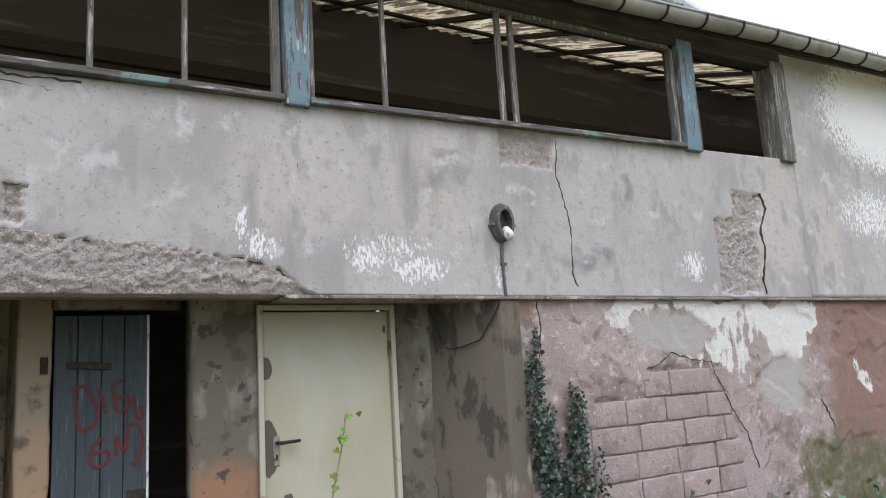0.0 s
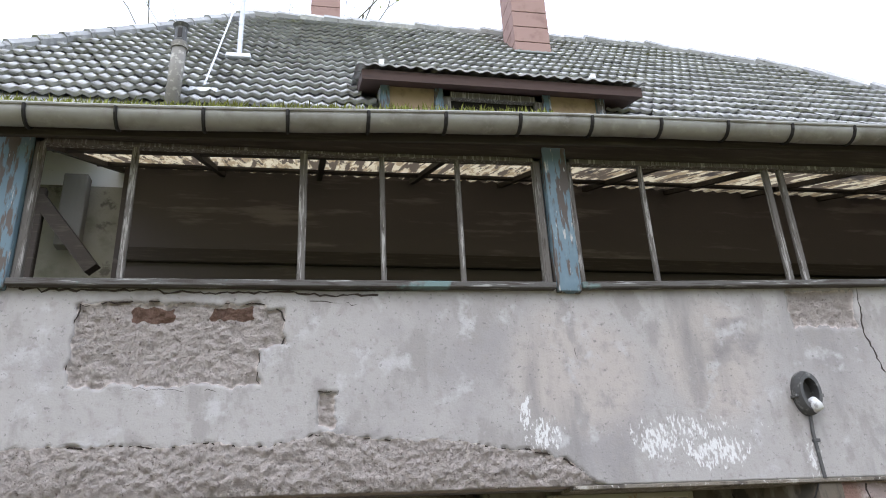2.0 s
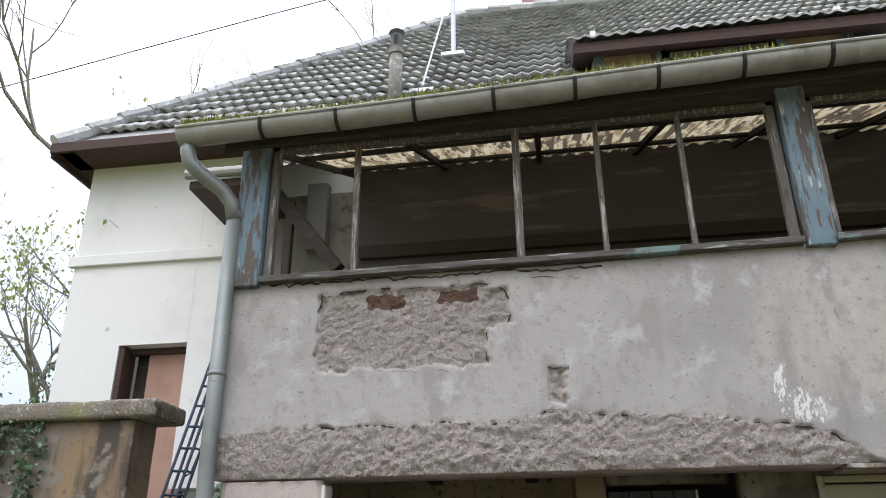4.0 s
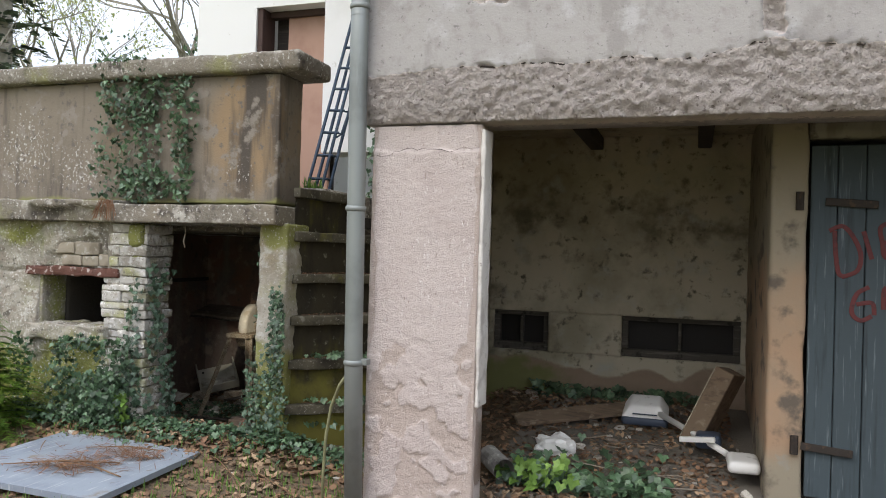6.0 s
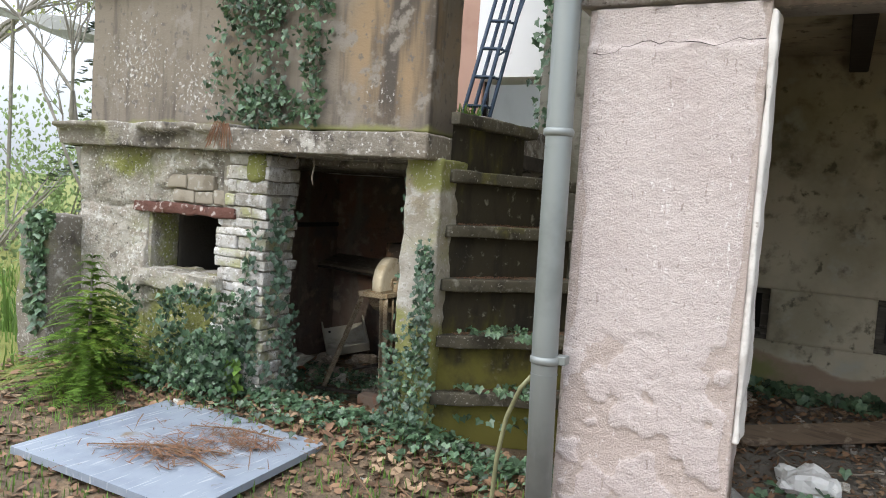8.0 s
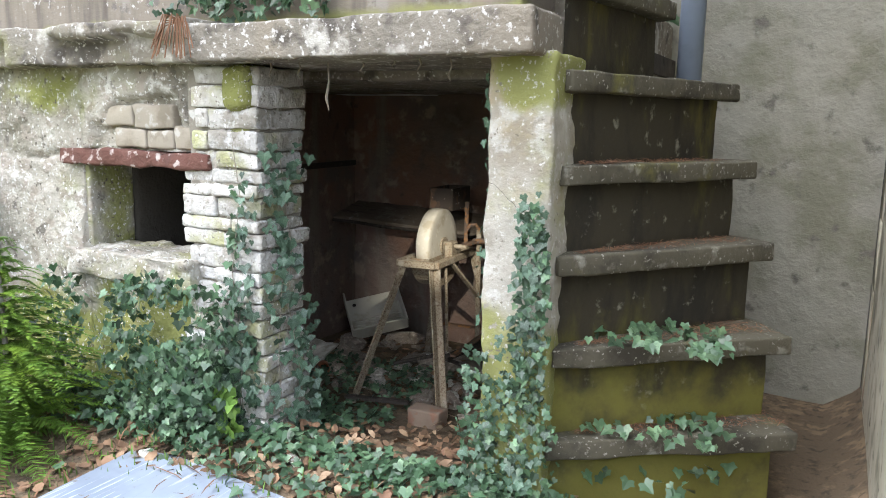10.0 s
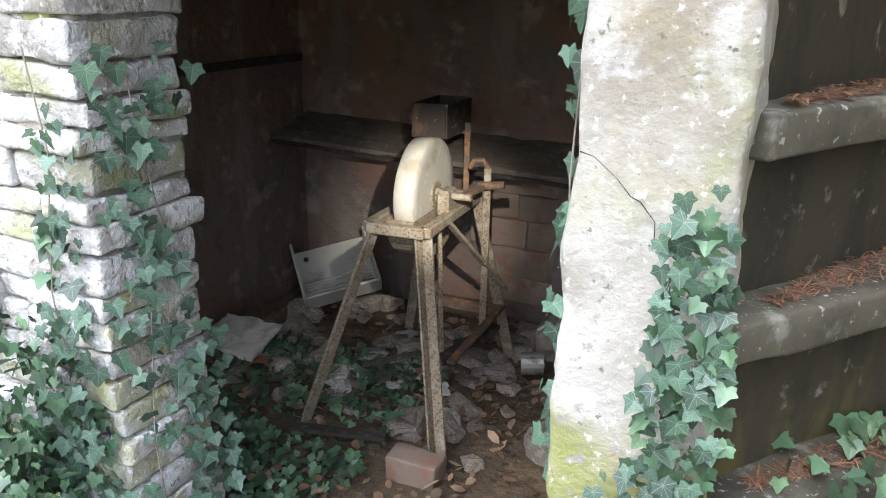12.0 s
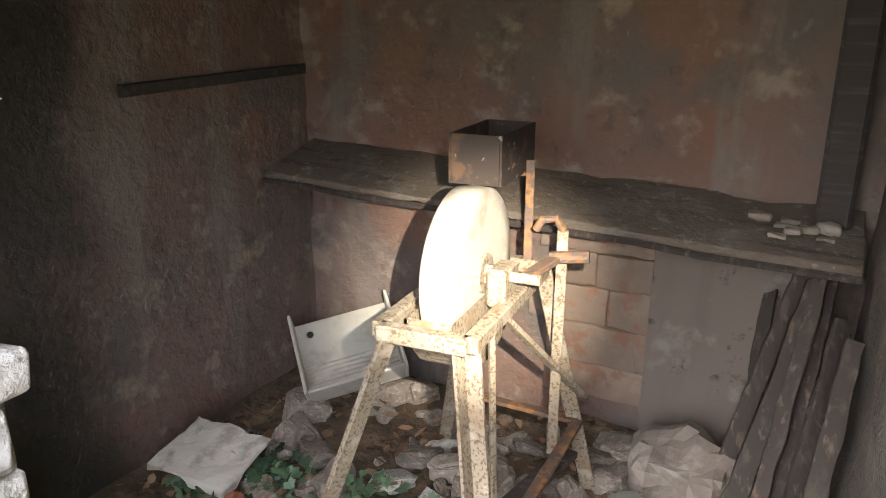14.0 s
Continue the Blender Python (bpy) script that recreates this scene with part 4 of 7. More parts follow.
M_TREAD = surface("worn_tread", (0.085, 0.077, 0.055), [((0.045, 0.04, 0.03), 5, 0.45, 0.66), ((0.19, 0.18, 0.15), 14, 0.56, 0.7), ((0.28, 0.27, 0.235), 60, 0.60, 0.68), ((0.12, 0.115, 0.035), 4, 0.56, 0.72), ((0.20, 0.18, 0.03), "moss", 6, 0.5, 0.9)], bumps=((40, 0.6, 0.008),), rough=0.95)


# steps that wind up to the terrace round the pillar
def build_steps():
    pivot = Vector((-3.09, 5.2, 0))
    for n, (z, deg, length) in enumerate(((0.33, 34, 0.86), (0.63, 41, 0.88), (0.925, 52, 0.92), (1.21, 60, 0.95), (1.50, 68, 1.0), (1.80, 80, 0.8))):
        st = thing("stone_step", "mossy winding stone step with a projecting nosing", "step", "steps to the terrace")
        a = radians(deg)
        m = Matrix.Translation(pivot + Vector((0.0, 0.015 * n, 0))) @ Matrix.Rotation(a, 4, "Z")

        def turned(p, m=m):
            q = np.array(m @ Vector(p))
            q[0] = max(q[0], -3.115)
            q[1] = min(q[1], 7.03)
            return q

        rough_box("tread", (0.0, -0.03, z - 0.065), (length, 0.75, z), 0.05, 0.007, 0.008, M_TREAD, st, seed=n, shape=turned, masks={"moss": lambda x, y, z: 0.35}, label="worn projecting tread")
        rough_box("riser", (0.02, 0.03, z - 0.32), (length - 0.05, 0.7, z - 0.06), 0.07, 0.008, 0.01, M_STEP, st, seed=n + 9, shape=turned, masks={"moss": lambda x, y, z: 0.35 + 0.5 * fade(-z, -0.9, -0.2)})


build_steps()

# stones of the door jamb and round the window
def stone(x0, x1, y0, y1, z0, z1, parent, seed, name="stone", rad=0.011, material=None):
    return rough_box(name, (x0, y0, z0), (x1, y1, z1), 0.035, 0.010, rad, material or M_STONE, parent, scale=11, seed=seed)


def build_jamb():
    pier = bpy.data.objects["wall_shed_pier_core"]
    rng = random.Random(4)
    z, n = 0.02, 0
    while z < 1.52:
        h = rng.uniform(0.048, 0.088)
        h = min(h, 1.53 - z)
        out = rng.uniform(-0.009, 0.009)
        split = rng.uniform(-4.50, -4.38)
        yb = 5.475 + rng.uniform(-0.03, 0.01)
        left = -4.635 if z < 1.14 else -4.57
        stone(split + 0.004, -4.243 + out, 5.185 + rng.uniform(-0.012, 0.008), yb, z + 0.003, z + h - 0.003, pier, n * 1.7, rad=0.010)
        stone(left + rng.uniform(-0.01, 0.01), split - 0.003, 5.19 + rng.uniform(-0.01, 0.008), 5.46, z + 0.003, z + h - 0.003, pier, n * 1.3 + 2, rad=0.010)
        z += h
        n += 1
    rough_box("mortar", (-4.615, 5.207, 0.0), (-4.262, 5.46, 1.52), 0.03, 0.006, 0.01, M_MORTAR, pier, seed=3, label="dirty lime mortar between the stones")
    over = bpy.data.objects["wall_shed_over_window"]
    for k, (a, b, z0, z1) in enumerate(((-5.12, -4.93, 1.3, 1.38), (-4.92, -4.70, 1.29, 1.385), (-5.04, -4.86, 1.21, 1.29), (-4.85, -4.70, 1.21, 1.285), (-4.69, -4.58, 1.21, 1.30), (-4.60, -4.46, 1.36, 1.43))):
        stone(a, b, 5.208, 5.33, z0, z1, over, k * 3.3, material=M_SHEDSTONE)
    sill = rough_box("window_sill", (-5.32, 5.14, 0.65), (-4.57, 5.44, 0.768), 0.02, 0.022, 0.012, M_SHED, scale=9, seed=6, masks={"moss": lambda x, y, z: 0.4})
    setting(sill, "rough mossy sill of the shed window", "sill")
    lint = rough_box("window_lintel", (-5.36, 5.178, 1.135), (-4.49, 5.42, 1.20), 0.02, 0.016, 0.008, M_REDLINTEL, seed=3)
    setting(lint, "rusty red lintel over the shed window", "lintel")
    setting(rough_box("window_reveal", (-5.31, 5.225, 0.76), (-5.235, 5.46, 1.14), 0.04, 0.006, 0.01, M_SHED, masks={"moss": lambda x, y, z: 0.5}), "mossy reveal of the shed window", "reveal")
    rough_box("stone", (-4.42, 5.15, 1.36), (-4.27, 5.4, 1.54), 0.035, 0.02, 0.05, M_SHED, over, seed=9, masks={"moss": lambda x, y, z: 0.8})


M_MORTAR = surface("lime_mortar", (0.22, 0.20, 0.165), [((0.20, 0.185, 0.15), 9, 0.5, 0.64), ((0.48, 0.47, 0.44), 20, 0.55, 0.66)], bumps=((60, 0.8, 0.008),), rough=0.95)
M_SHEDSTONE = surface("warm_stone", (0.31, 0.275, 0.22), [((0.22, 0.19, 0.145), 7, 0.48, 0.65), ((0.42, 0.395, 0.35), 15, 0.56, 0.66)], bumps=((50, 0.5, 0.006),), vary=0.15)
M_REDLINTEL = surface("rusty_lintel", (0.12, 0.055, 0.042), [((0.10, 0.05, 0.04), 9, 0.5, 0.65), ((0.42, 0.36, 0.33), 22, 0.56, 0.66)], bumps=((40, 0.9, 0.01), (12, 0.8, 0.03)))
build_jamb()
setting(rough_box("low_post", (-6.2, 4.95, -0.1), (-5.88, 5.25, 1.06), 0.06, 0.02, 0.03, M_CONC, masks=moss_top), "low grey concrete post overgrown with ivy", "post")

# ---- roof over the side door, second pipe ----
def build_porch_roof():
    p = thing("porch_roof", "small tiled roof with brown boarded eaves", "roof")
    part("soffit", box_bm(-3.6, -2.9, 6.2, 7.04, 5.0, 5.08), M_BROWN, p)
    part("gutter_edge", tube_bm([(-3.62, 6.15, 5.13), (-2.9, 6.15, 5.13)], 0.05, 10), M_GUTTER, p)
    bm = bmesh.new()
    n = 40
    for row in range(4):
        y0, y1 = 6.15 + row * 0.22, 6.39 + row * 0.22
        z0 = 5.13 + row * 0.14
        lo = [bm.verts.new((-3.62 + 1.32 * i / n, y0, z0 + 0.03 + 0.02 * math.sin(i * 1.6))) for i in range(n + 1)]
        hi = [bm.verts.new((-3.62 + 1.32 * i / n, y1, z0 + 0.17 + 0.02 * math.sin(i * 1.6))) for i in range(n + 1)]
        for i in range(n):
            bm.faces.new((lo[i], lo[i + 1], hi[i + 1], hi[i]))
    part("tiles", bm, M_PALETILE, p, "pale mossy roof tiles")


M_PALETILE = surface("pale_tile", (0.36, 0.35, 0.32), [((0.16, 0.15, 0.12), 7, 0.5, 0.6)], bumps=((30, 0.3, 0.006),))
build_porch_roof()
pipe2 = thing("drain_pipe", "blue-grey plastic drain pipe against the stone base", "pipe")
M_BLUEPIPE = surface("blue_grey_plastic", (0.16, 0.19, 0.24), [((0.12, 0.14, 0.17), 4, 0.5, 0.7)], rough=0.5, bumps=())
part("pipe", tube_bm([(-2.96, 6.62, -0.05), (-2.96, 6.62, 4.8)], 0.055, 18), M_BLUEPIPE, pipe2, smooth=True)
part("clamp", tube_bm([(-2.96, 6.62, 2.4), (-2.96, 6.62, 2.43)], 0.062, 18), M_BLUEPIPE, pipe2)


# ---- doors of the lower floor ----
def build_cream_door():
    d = thing("cream_door", "cream painted metal door with chipped paint, closed", "door")
    masks = lambda x, z: max(1.5 * blob(x, z, 1.235, 1.13, 0.085, 0.22), 1.4 * blob(x, z, 1.225, 1.62, 0.06, 0.09), 0.7 * blob(x, z, 2.07, 1.85, 0.03, 0.06), 0.7 * blob(x, z, 1.36, 0.82, 0.06, 0.05))
    leaf = relief("leaf", 1.21, 2.10, 0.14, 1.975, 4.715, 0.04, 0.012, lambda x, z: 0.0, M_YELLOW, masks={"bare": masks}, parent=d)
    for a, b, z0, z1 in ((1.17, 1.205, 0.1, 2.02), (2.105, 2.14, 0.1, 2.02), (1.205, 2.105, 1.985, 2.02)):
        part("frame", box_bm(a, b, 4.68, 4.75, z0, z1, 0.004), M_CREAMFRAME, d)
    plate = part("handle_plate", box_bm(1.265, 1.305, 4.705, 4.715, 1.02, 1.2, 0.004), M_IRONGREY, leaf, "worn steel handle plate")
    part("handle", tube_bm([(1.285, 4.705, 1.16), (1.285, 4.66, 1.16), (1.30, 4.655, 1.16), (1.42, 4.655, 1.165)], [0.011, 0.011, 0.012, 0.010], 10), M_BLACK, leaf, "black lever handle", smooth=True)
    # Solid black piece in place of the keyhole's dark inside.
    part("keyhole", box_bm(1.279, 1.291, 4.702, 4.706, 1.06, 1.09), M_BLACK, leaf)
    for z in (0.45, 1.72):
        part("hinge", tube_bm([(2.098, 4.70, z - 0.05), (2.098, 4.70, z + 0.05)], 0.012, 8), M_IRON, d)


M_CREAMFRAME = surface("cream_frame", (0.42, 0.405, 0.33), [((0.30, 0.22, 0.14), 14, 0.62, 0.68)], rough=0.5, bumps=())
M_IRONGREY = surface("worn_steel", (0.32, 0.31, 0.27), [((0.16, 0.13, 0.1), 25, 0.52, 0.62)], rough=0.5, metal=0.6, bumps=())
M_REDPAINT = surface("red_spray_paint", (0.105, 0.026, 0.026), [((0.06, 0.022, 0.024), 30, 0.5, 0.7)], rough=0.6, bumps=())
build_cream_door()


def rounded(points, steps=5):
    """A smooth line through the points."""
    p = [points[0]] + list(points) + [points[-1]]
    out = []
    for a, b, c, e in zip(p, p[1:], p[2:], p[3:]):
        for k in range(steps):
            t = k / steps
            out.append(tuple(0.5 * (2 * b[i] + (c[i] - a[i]) * t + (2 * a[i] - 5 * b[i] + 4 * c[i] - e[i]) * t * t + (3 * b[i] - a[i] - 3 * c[i] + e[i]) * t ** 3) for i in range(2)))
    return out + [points[-1]]


def build_board_door():
    d = thing("board_door", "faded blue board door with red graffiti, ajar", "door")
    leaf_m = Matrix.Translation((0.06, 5.0, 0.02)) @ Matrix.Rotation(radians(-3), 4, "Z")
    x = 0.0
    for wd in (0.125, 0.13, 0.125, 0.135):
        bm = box_bm(x + 0.002, x + wd - 0.002, 0.0, 0.03, 0.16, 1.97, 0.004)
        bm.transform(leaf_m)
        part("board", bm, M_BLUEDOOR, d)
        x += wd
    bm = box_bm(0.508, 0.522, -0.004, 0.034, 0.16, 1.97, 0.002)
    bm.transform(leaf_m)
    part("edge_strip", bm, M_WHITEEDGE, d, "worn white door edge")
    for z in (1.68, 0.42):
        bm = box_bm(-0.05, 0.19, -0.024, -0.014, z - 0.02, z + 0.02, 0.003)
        bm.transform(leaf_m @ Matrix.Rotation(radians(4), 4, "Y"))
        strap = part("strap_hinge", bm, M_IRONDARK, d, "dark rusty strap hinge")
        bm = tube_bm([(-0.05, -0.012, z - 0.045), (-0.05, -0.012, z + 0.05)], 0.02, 8)
        bm.transform(leaf_m)
        part("pin", bm, M_IRONDARK, strap)
    bm = box_bm(0.40, 0.50, -0.01, -0.001, 0.885, 0.935, 0.003)
    bm.transform(leaf_m)
    part("latch", bm, M_IRONDARK, d, "rusty iron latch")
    strokes = [  # sprayed strokes on the boards
        [(0.115, 1.40), (0.12, 1.30), (0.135, 1.19), (0.16, 1.17)], [(0.09, 1.40), (0.15, 1.425), (0.20, 1.37), (0.235, 1.28), (0.22, 1.20), (0.15, 1.165)], [(0.245, 1.40), (0.285, 1.26)],
        [(0.375, 1.45), (0.32, 1.42), (0.33, 1.34), (0.345, 1.27), (0.41, 1.29), (0.40, 1.345), (0.34, 1.345)], [(0.435, 1.35), (0.45, 1.22), (0.485, 1.23), (0.475, 1.29)],
        [(0.275, 1.12), (0.22, 1.08), (0.20, 0.99), (0.24, 0.95), (0.29, 0.975)], [(0.22, 1.03), (0.29, 1.04), (0.30, 0.98)],
        [(0.34, 1.01), (0.345, 1.12), (0.385, 1.03), (0.41, 1.17), (0.46, 1.17), (0.485, 1.08), (0.46, 0.97), (0.42, 0.95)]]
    for s in strokes:
        bm = tube_bm([(x, -0.0045, z + 0.13) for x, z in rounded(s)], 0.011, 8, flat=1.0)
        for v in bm.verts:
            v.co.y = -0.003 + (v.co.y + 0.0045) * 0.12
        bm.transform(leaf_m)
        part("graffiti", bm, M_REDPAINT, d, "sprayed red graffiti stroke")


M_WHITEEDGE = surface("white_edge", (0.62, 0.63, 0.62), [((0.3, 0.3, 0.3), 12, 0.58, 0.66)], bumps=())
M_IRONDARK = surface("dark_iron", (0.032, 0.026, 0.022), [((0.07, 0.045, 0.03), 22, 0.55, 0.65)], rough=0.75, bumps=((60, 0.4, 0.003),))
build_board_door()


def build_wall_lamp():
    w = thing("bulkhead_lamp", "dark oval bulkhead lamp with a dangling fitting", "lamp", place=(0, 0, 0))
    c = Vector((2.78, 4.22, 2.54))

    def oval(rx, rz, y0, y1, taper=1.0, hole=0.0):
        bm = bmesh.new()
        n = 28
        rings = [[bm.verts.new((c.x + rx * s * math.cos(a), y, c.z + rz * s * math.sin(a))) for a in (2 * math.pi * k / n for k in range(n))] for y, s in ((y0, 1.0), ((y0 + y1) / 2, 1.0), (y1, taper))]
        if hole:
            rings.append([bm.verts.new((c.x + rx * hole * math.cos(a), y1, c.z + rz * hole * math.sin(a))) for a in (2 * math.pi * k / n for k in range(n))])
            rings.append([bm.verts.new((c.x + rx * hole * math.cos(a), y0 - 0.006, c.z + rz * hole * math.sin(a))) for a in (2 * math.pi * k / n for k in range(n))])
        for r, s in zip(rings, rings[1:]):
            for k in range(n):
                bm.faces.new((r[k], s[k], s[(k + 1) % n], r[(k + 1) % n]))
        bm.faces.new(rings[0])
        bm.faces.new(rings[-1][::-1])
        bmesh.ops.recalc_face_normals(bm, faces=bm.faces)
        return bm

    part("housing", oval(0.085, 0.14, 4.252, 4.17, 0.85, 0.62), M_LAMPGREY, w, smooth=False)
    for s in (-1, 1):
        part("lug", box_bm(c.x + s * 0.085 - 0.014, c.x + s * 0.085 + 0.014, 4.19, 4.25, c.z - 0.03, c.z - 0.01, 0.003), M_LAMPGREY, w)
    part("bulb_holder", tube_bm([(2.79, 4.2, 2.49), (2.79, 4.17, 2.45), (2.8, 4.16, 2.42)], [0.03, 0.038, 0.03], 12), M_WHITEEDGE, w, "white ceramic bulb holder", smooth=True)
    part("conduit", tube_bm([(2.78, 4.235, 2.40), (2.77, 4.235, 2.3), (2.78, 4.235, 2.03)], 0.011, 8), M_LAMPGREY, w)
    part("clip", box_bm(2.76, 2.80, 4.22, 4.25, 2.24, 2.26, 0.002), M_LAMPGREY, w)


M_LAMPGREY = surface("grey_cast_metal", (0.10, 0.10, 0.10), [((0.2, 0.2, 0.19), 18, 0.55, 0.65)], rough=0.55, metal=0.4, bumps=())
build_wall_lamp()
cable = thing("loose_cable", "thin black cable hanging on the return wall", "cable")
part("wire", tube_bm([(2.40, 4.66, 1.99), (2.42, 4.62, 1.9), (2.46, 4.58, 1.72), (2.49, 4.55, 1.69), (2.55, 4.48, 1.70), (2.63, 4.37, 1.74), (2.70, 4.28, 1.9), (2.735, 4.245, 2.0)], 0.005, 6), M_BLACK, cable)

# blocks in the broken plaster
def build_blocks():
    rng = random.Random(9)
    for r, (z0, z1, a, b) in enumerate(BLOCK_ROWS):
        x = a - rng.uniform(0.0, 0.15)
        while x < b:
            w = rng.uniform(0.42, 0.5) if x > a else rng.uniform(0.2, 0.42)
            x1 = min(x + w, b + 0.03)
            if x1 - x > 0.08:
                rough_box("block", (x + 0.005, 4.288 + rng.uniform(-0.004, 0.006), z0 + 0.005), (x1 - 0.005, 4.40, z1 - 0.005), 0.05, 0.009, 0.012, M_BLOCK, pink, scale=7, seed=x + r)
            x = x1


M_BLOCK = surface("pink_block", (0.32, 0.26, 0.245), [((0.25, 0.20, 0.185), 5, 0.5, 0.65), ((0.40, 0.34, 0.32), 16, 0.56, 0.68), ((0.18, 0.145, 0.13), 50, 0.60, 0.68)], bumps=((60, 0.9, 0.008), (16, 0.6, 0.02)), vary=0.08, rough=0.95)
build_blocks()


# cellar vents at the back of the bay
M_VENTWOOD = surface("mouldy_frame_wood", (0.085, 0.078, 0.068), [((0.14, 0.13, 0.115), 9, 0.5, 0.66, (0.4, 6, 6)), ((0.04, 0.036, 0.032), 14, 0.55, 0.68)], bumps=((40, 0.4, 0.004),))


def build_vent(x0, x1):
    w = thing("cellar_vent", "dark low cellar window in a wooden frame", "window", "cellar windows")
    # Flat black sheet in place of the vent's unlit depth.
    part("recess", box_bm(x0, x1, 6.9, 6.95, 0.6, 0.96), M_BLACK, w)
    for a, b, z0, z1 in ((x0, x1, 0.62, 0.68), (x0, x1, 0.90, 0.94), (x0, x0 + 0.05, 0.68, 0.90), (x1 - 0.05, x1, 0.68, 0.90), ((x0 + x1) / 2 - 0.012, (x0 + x1) / 2 + 0.012, 0.68, 0.90)):
        part("frame", box_bm(a, b, 6.78, 6.84, z0, z1, 0.006), M_VENTWOOD, w)


build_vent(-2.06, -1.6)
build_vent(-1.03, -0.16)
# Added black sheet: the cellar's darkness is its colour.
setting(part("wall_cellar", box_bm(-2.13, 0.0, 6.96, 7.03, -0.1, 2.45), M_BLACK), "black sheet standing for the unlit cellar behind the vents")

# ---- the shed's contents ----
M_FLOORRUB = surface("rubble_stone", (0.22, 0.185, 0.15), [((0.32, 0.285, 0.24), 8, 0.5, 0.65), ((0.18, 0.14, 0.11), 14, 0.55, 0.7)], bumps=((40, 0.5, 0.006),), vary=0.3, rough=0.95)
M_PLASTERBIT = surface("plaster_chunk", (0.46, 0.44, 0.39), [((0.28, 0.255, 0.21), 9, 0.5, 0.65)], bumps=((40, 0.4, 0.006),), vary=0.15)
M_GRIND = surface("sandstone_wheel", (0.40, 0.365, 0.30), [((0.32, 0.28, 0.21), 9, 0.5, 0.65), ((0.48, 0.44, 0.36), 24, 0.55, 0.7)], bumps=((120, 0.4, 0.003),), rough=0.95)
M_RUSTPALE = surface("pitted_painted_iron", (0.26, 0.215, 0.15), [((0.14, 0.095, 0.06), 120, 0.50, 0.60), ((0.34, 0.295, 0.23), 18, 0.54, 0.66), ((0.22, 0.15, 0.09), 7, 0.58, 0.7)], rough=0.8, metal=0.1, bumps=((70, 0.6, 0.003),))
M_CRATE = surface("dirty_white_plastic", (0.46, 0.44, 0.37), [((0.34, 0.31, 0.24), 7, 0.5, 0.7)], rough=0.55, bumps=())
M_SHELF = surface("dusty_shelf_board", (0.125, 0.10, 0.075), [((0.17, 0.15, 0.125), 5, 0.5, 0.68), ((0.075, 0.062, 0.05), 7, 0.54, 0.68, (0.4, 3, 3)), ((0.20, 0.18, 0.155), 26, 0.58, 0.68)], bumps=((30, 0.7, 0.01), (90, 0.6, 0.005)))
M_PANELGREY = surface("dusty_panel", (0.145, 0.118, 0.098), [((0.095, 0.078, 0.064), 3, 0.48, 0.7, V), ((0.19, 0.165, 0.14), 8, 0.54, 0.68), ((0.06, 0.05, 0.042), 14, 0.60, 0.70)], bumps=((30, 0.2, 0.004),))
M_PLANK = surface("old_plank", (0.042, 0.034, 0.028), [((0.07, 0.058, 0.047), 6, 0.5, 0.7, (5, 5, 0.5)), ((0.12, 0.09, 0.07), 9, 0.55, 0.7, (5, 5, 0.5))], bumps=((30, 0.4, 0.005),), vary=0.2)
M_TERRACOTTA = surface("terracotta", (0.36, 0.15, 0.08), [((0.28, 0.12, 0.07), 8, 0.5, 0.7)], bumps=())


def bar(a, b, w, h, bm=None, twist=0.0):
    """A square bar from a to b."""
    a, b = Vector(a), Vector(b)
    way = b - a
    bm2 = box_bm(-w / 2, w / 2, -h / 2, h / 2, 0, way.length, min(w, h) * 0.12)
    bm2.transform(Matrix.Translation(a) @ way.to_track_quat("Z", "Y").to_matrix().to_4x4() @ Matrix.Rotation(twist, 4, "Z"))
    return bm2


def angle_iron(a, b, w, t=0.005, twist=0.0):
    a, b = Vector(a), Vector(b)
    way = b - a
    bm2 = box_bm(-w / 2, w / 2, -w / 2, -w / 2 + t, 0, way.length)
    box_bm(-w / 2, -w / 2 + t, -w / 2 + t, w / 2, 0, way.length, bm=bm2)
    bm2.transform(Matrix.Translation(a) @ way.to_track_quat("Z", "Y").to_matrix().to_4x4() @ Matrix.Rotation(twist, 4, "Z"))
    return bm2


M_DRIP = surface("dark_rusted_sheet", (0.05, 0.038, 0.03), [((0.11, 0.065, 0.04), 14, 0.54, 0.66), ((0.26, 0.23, 0.20), 40, 0.62, 0.7)], rough=0.85, bumps=((60, 0.5, 0.003),))


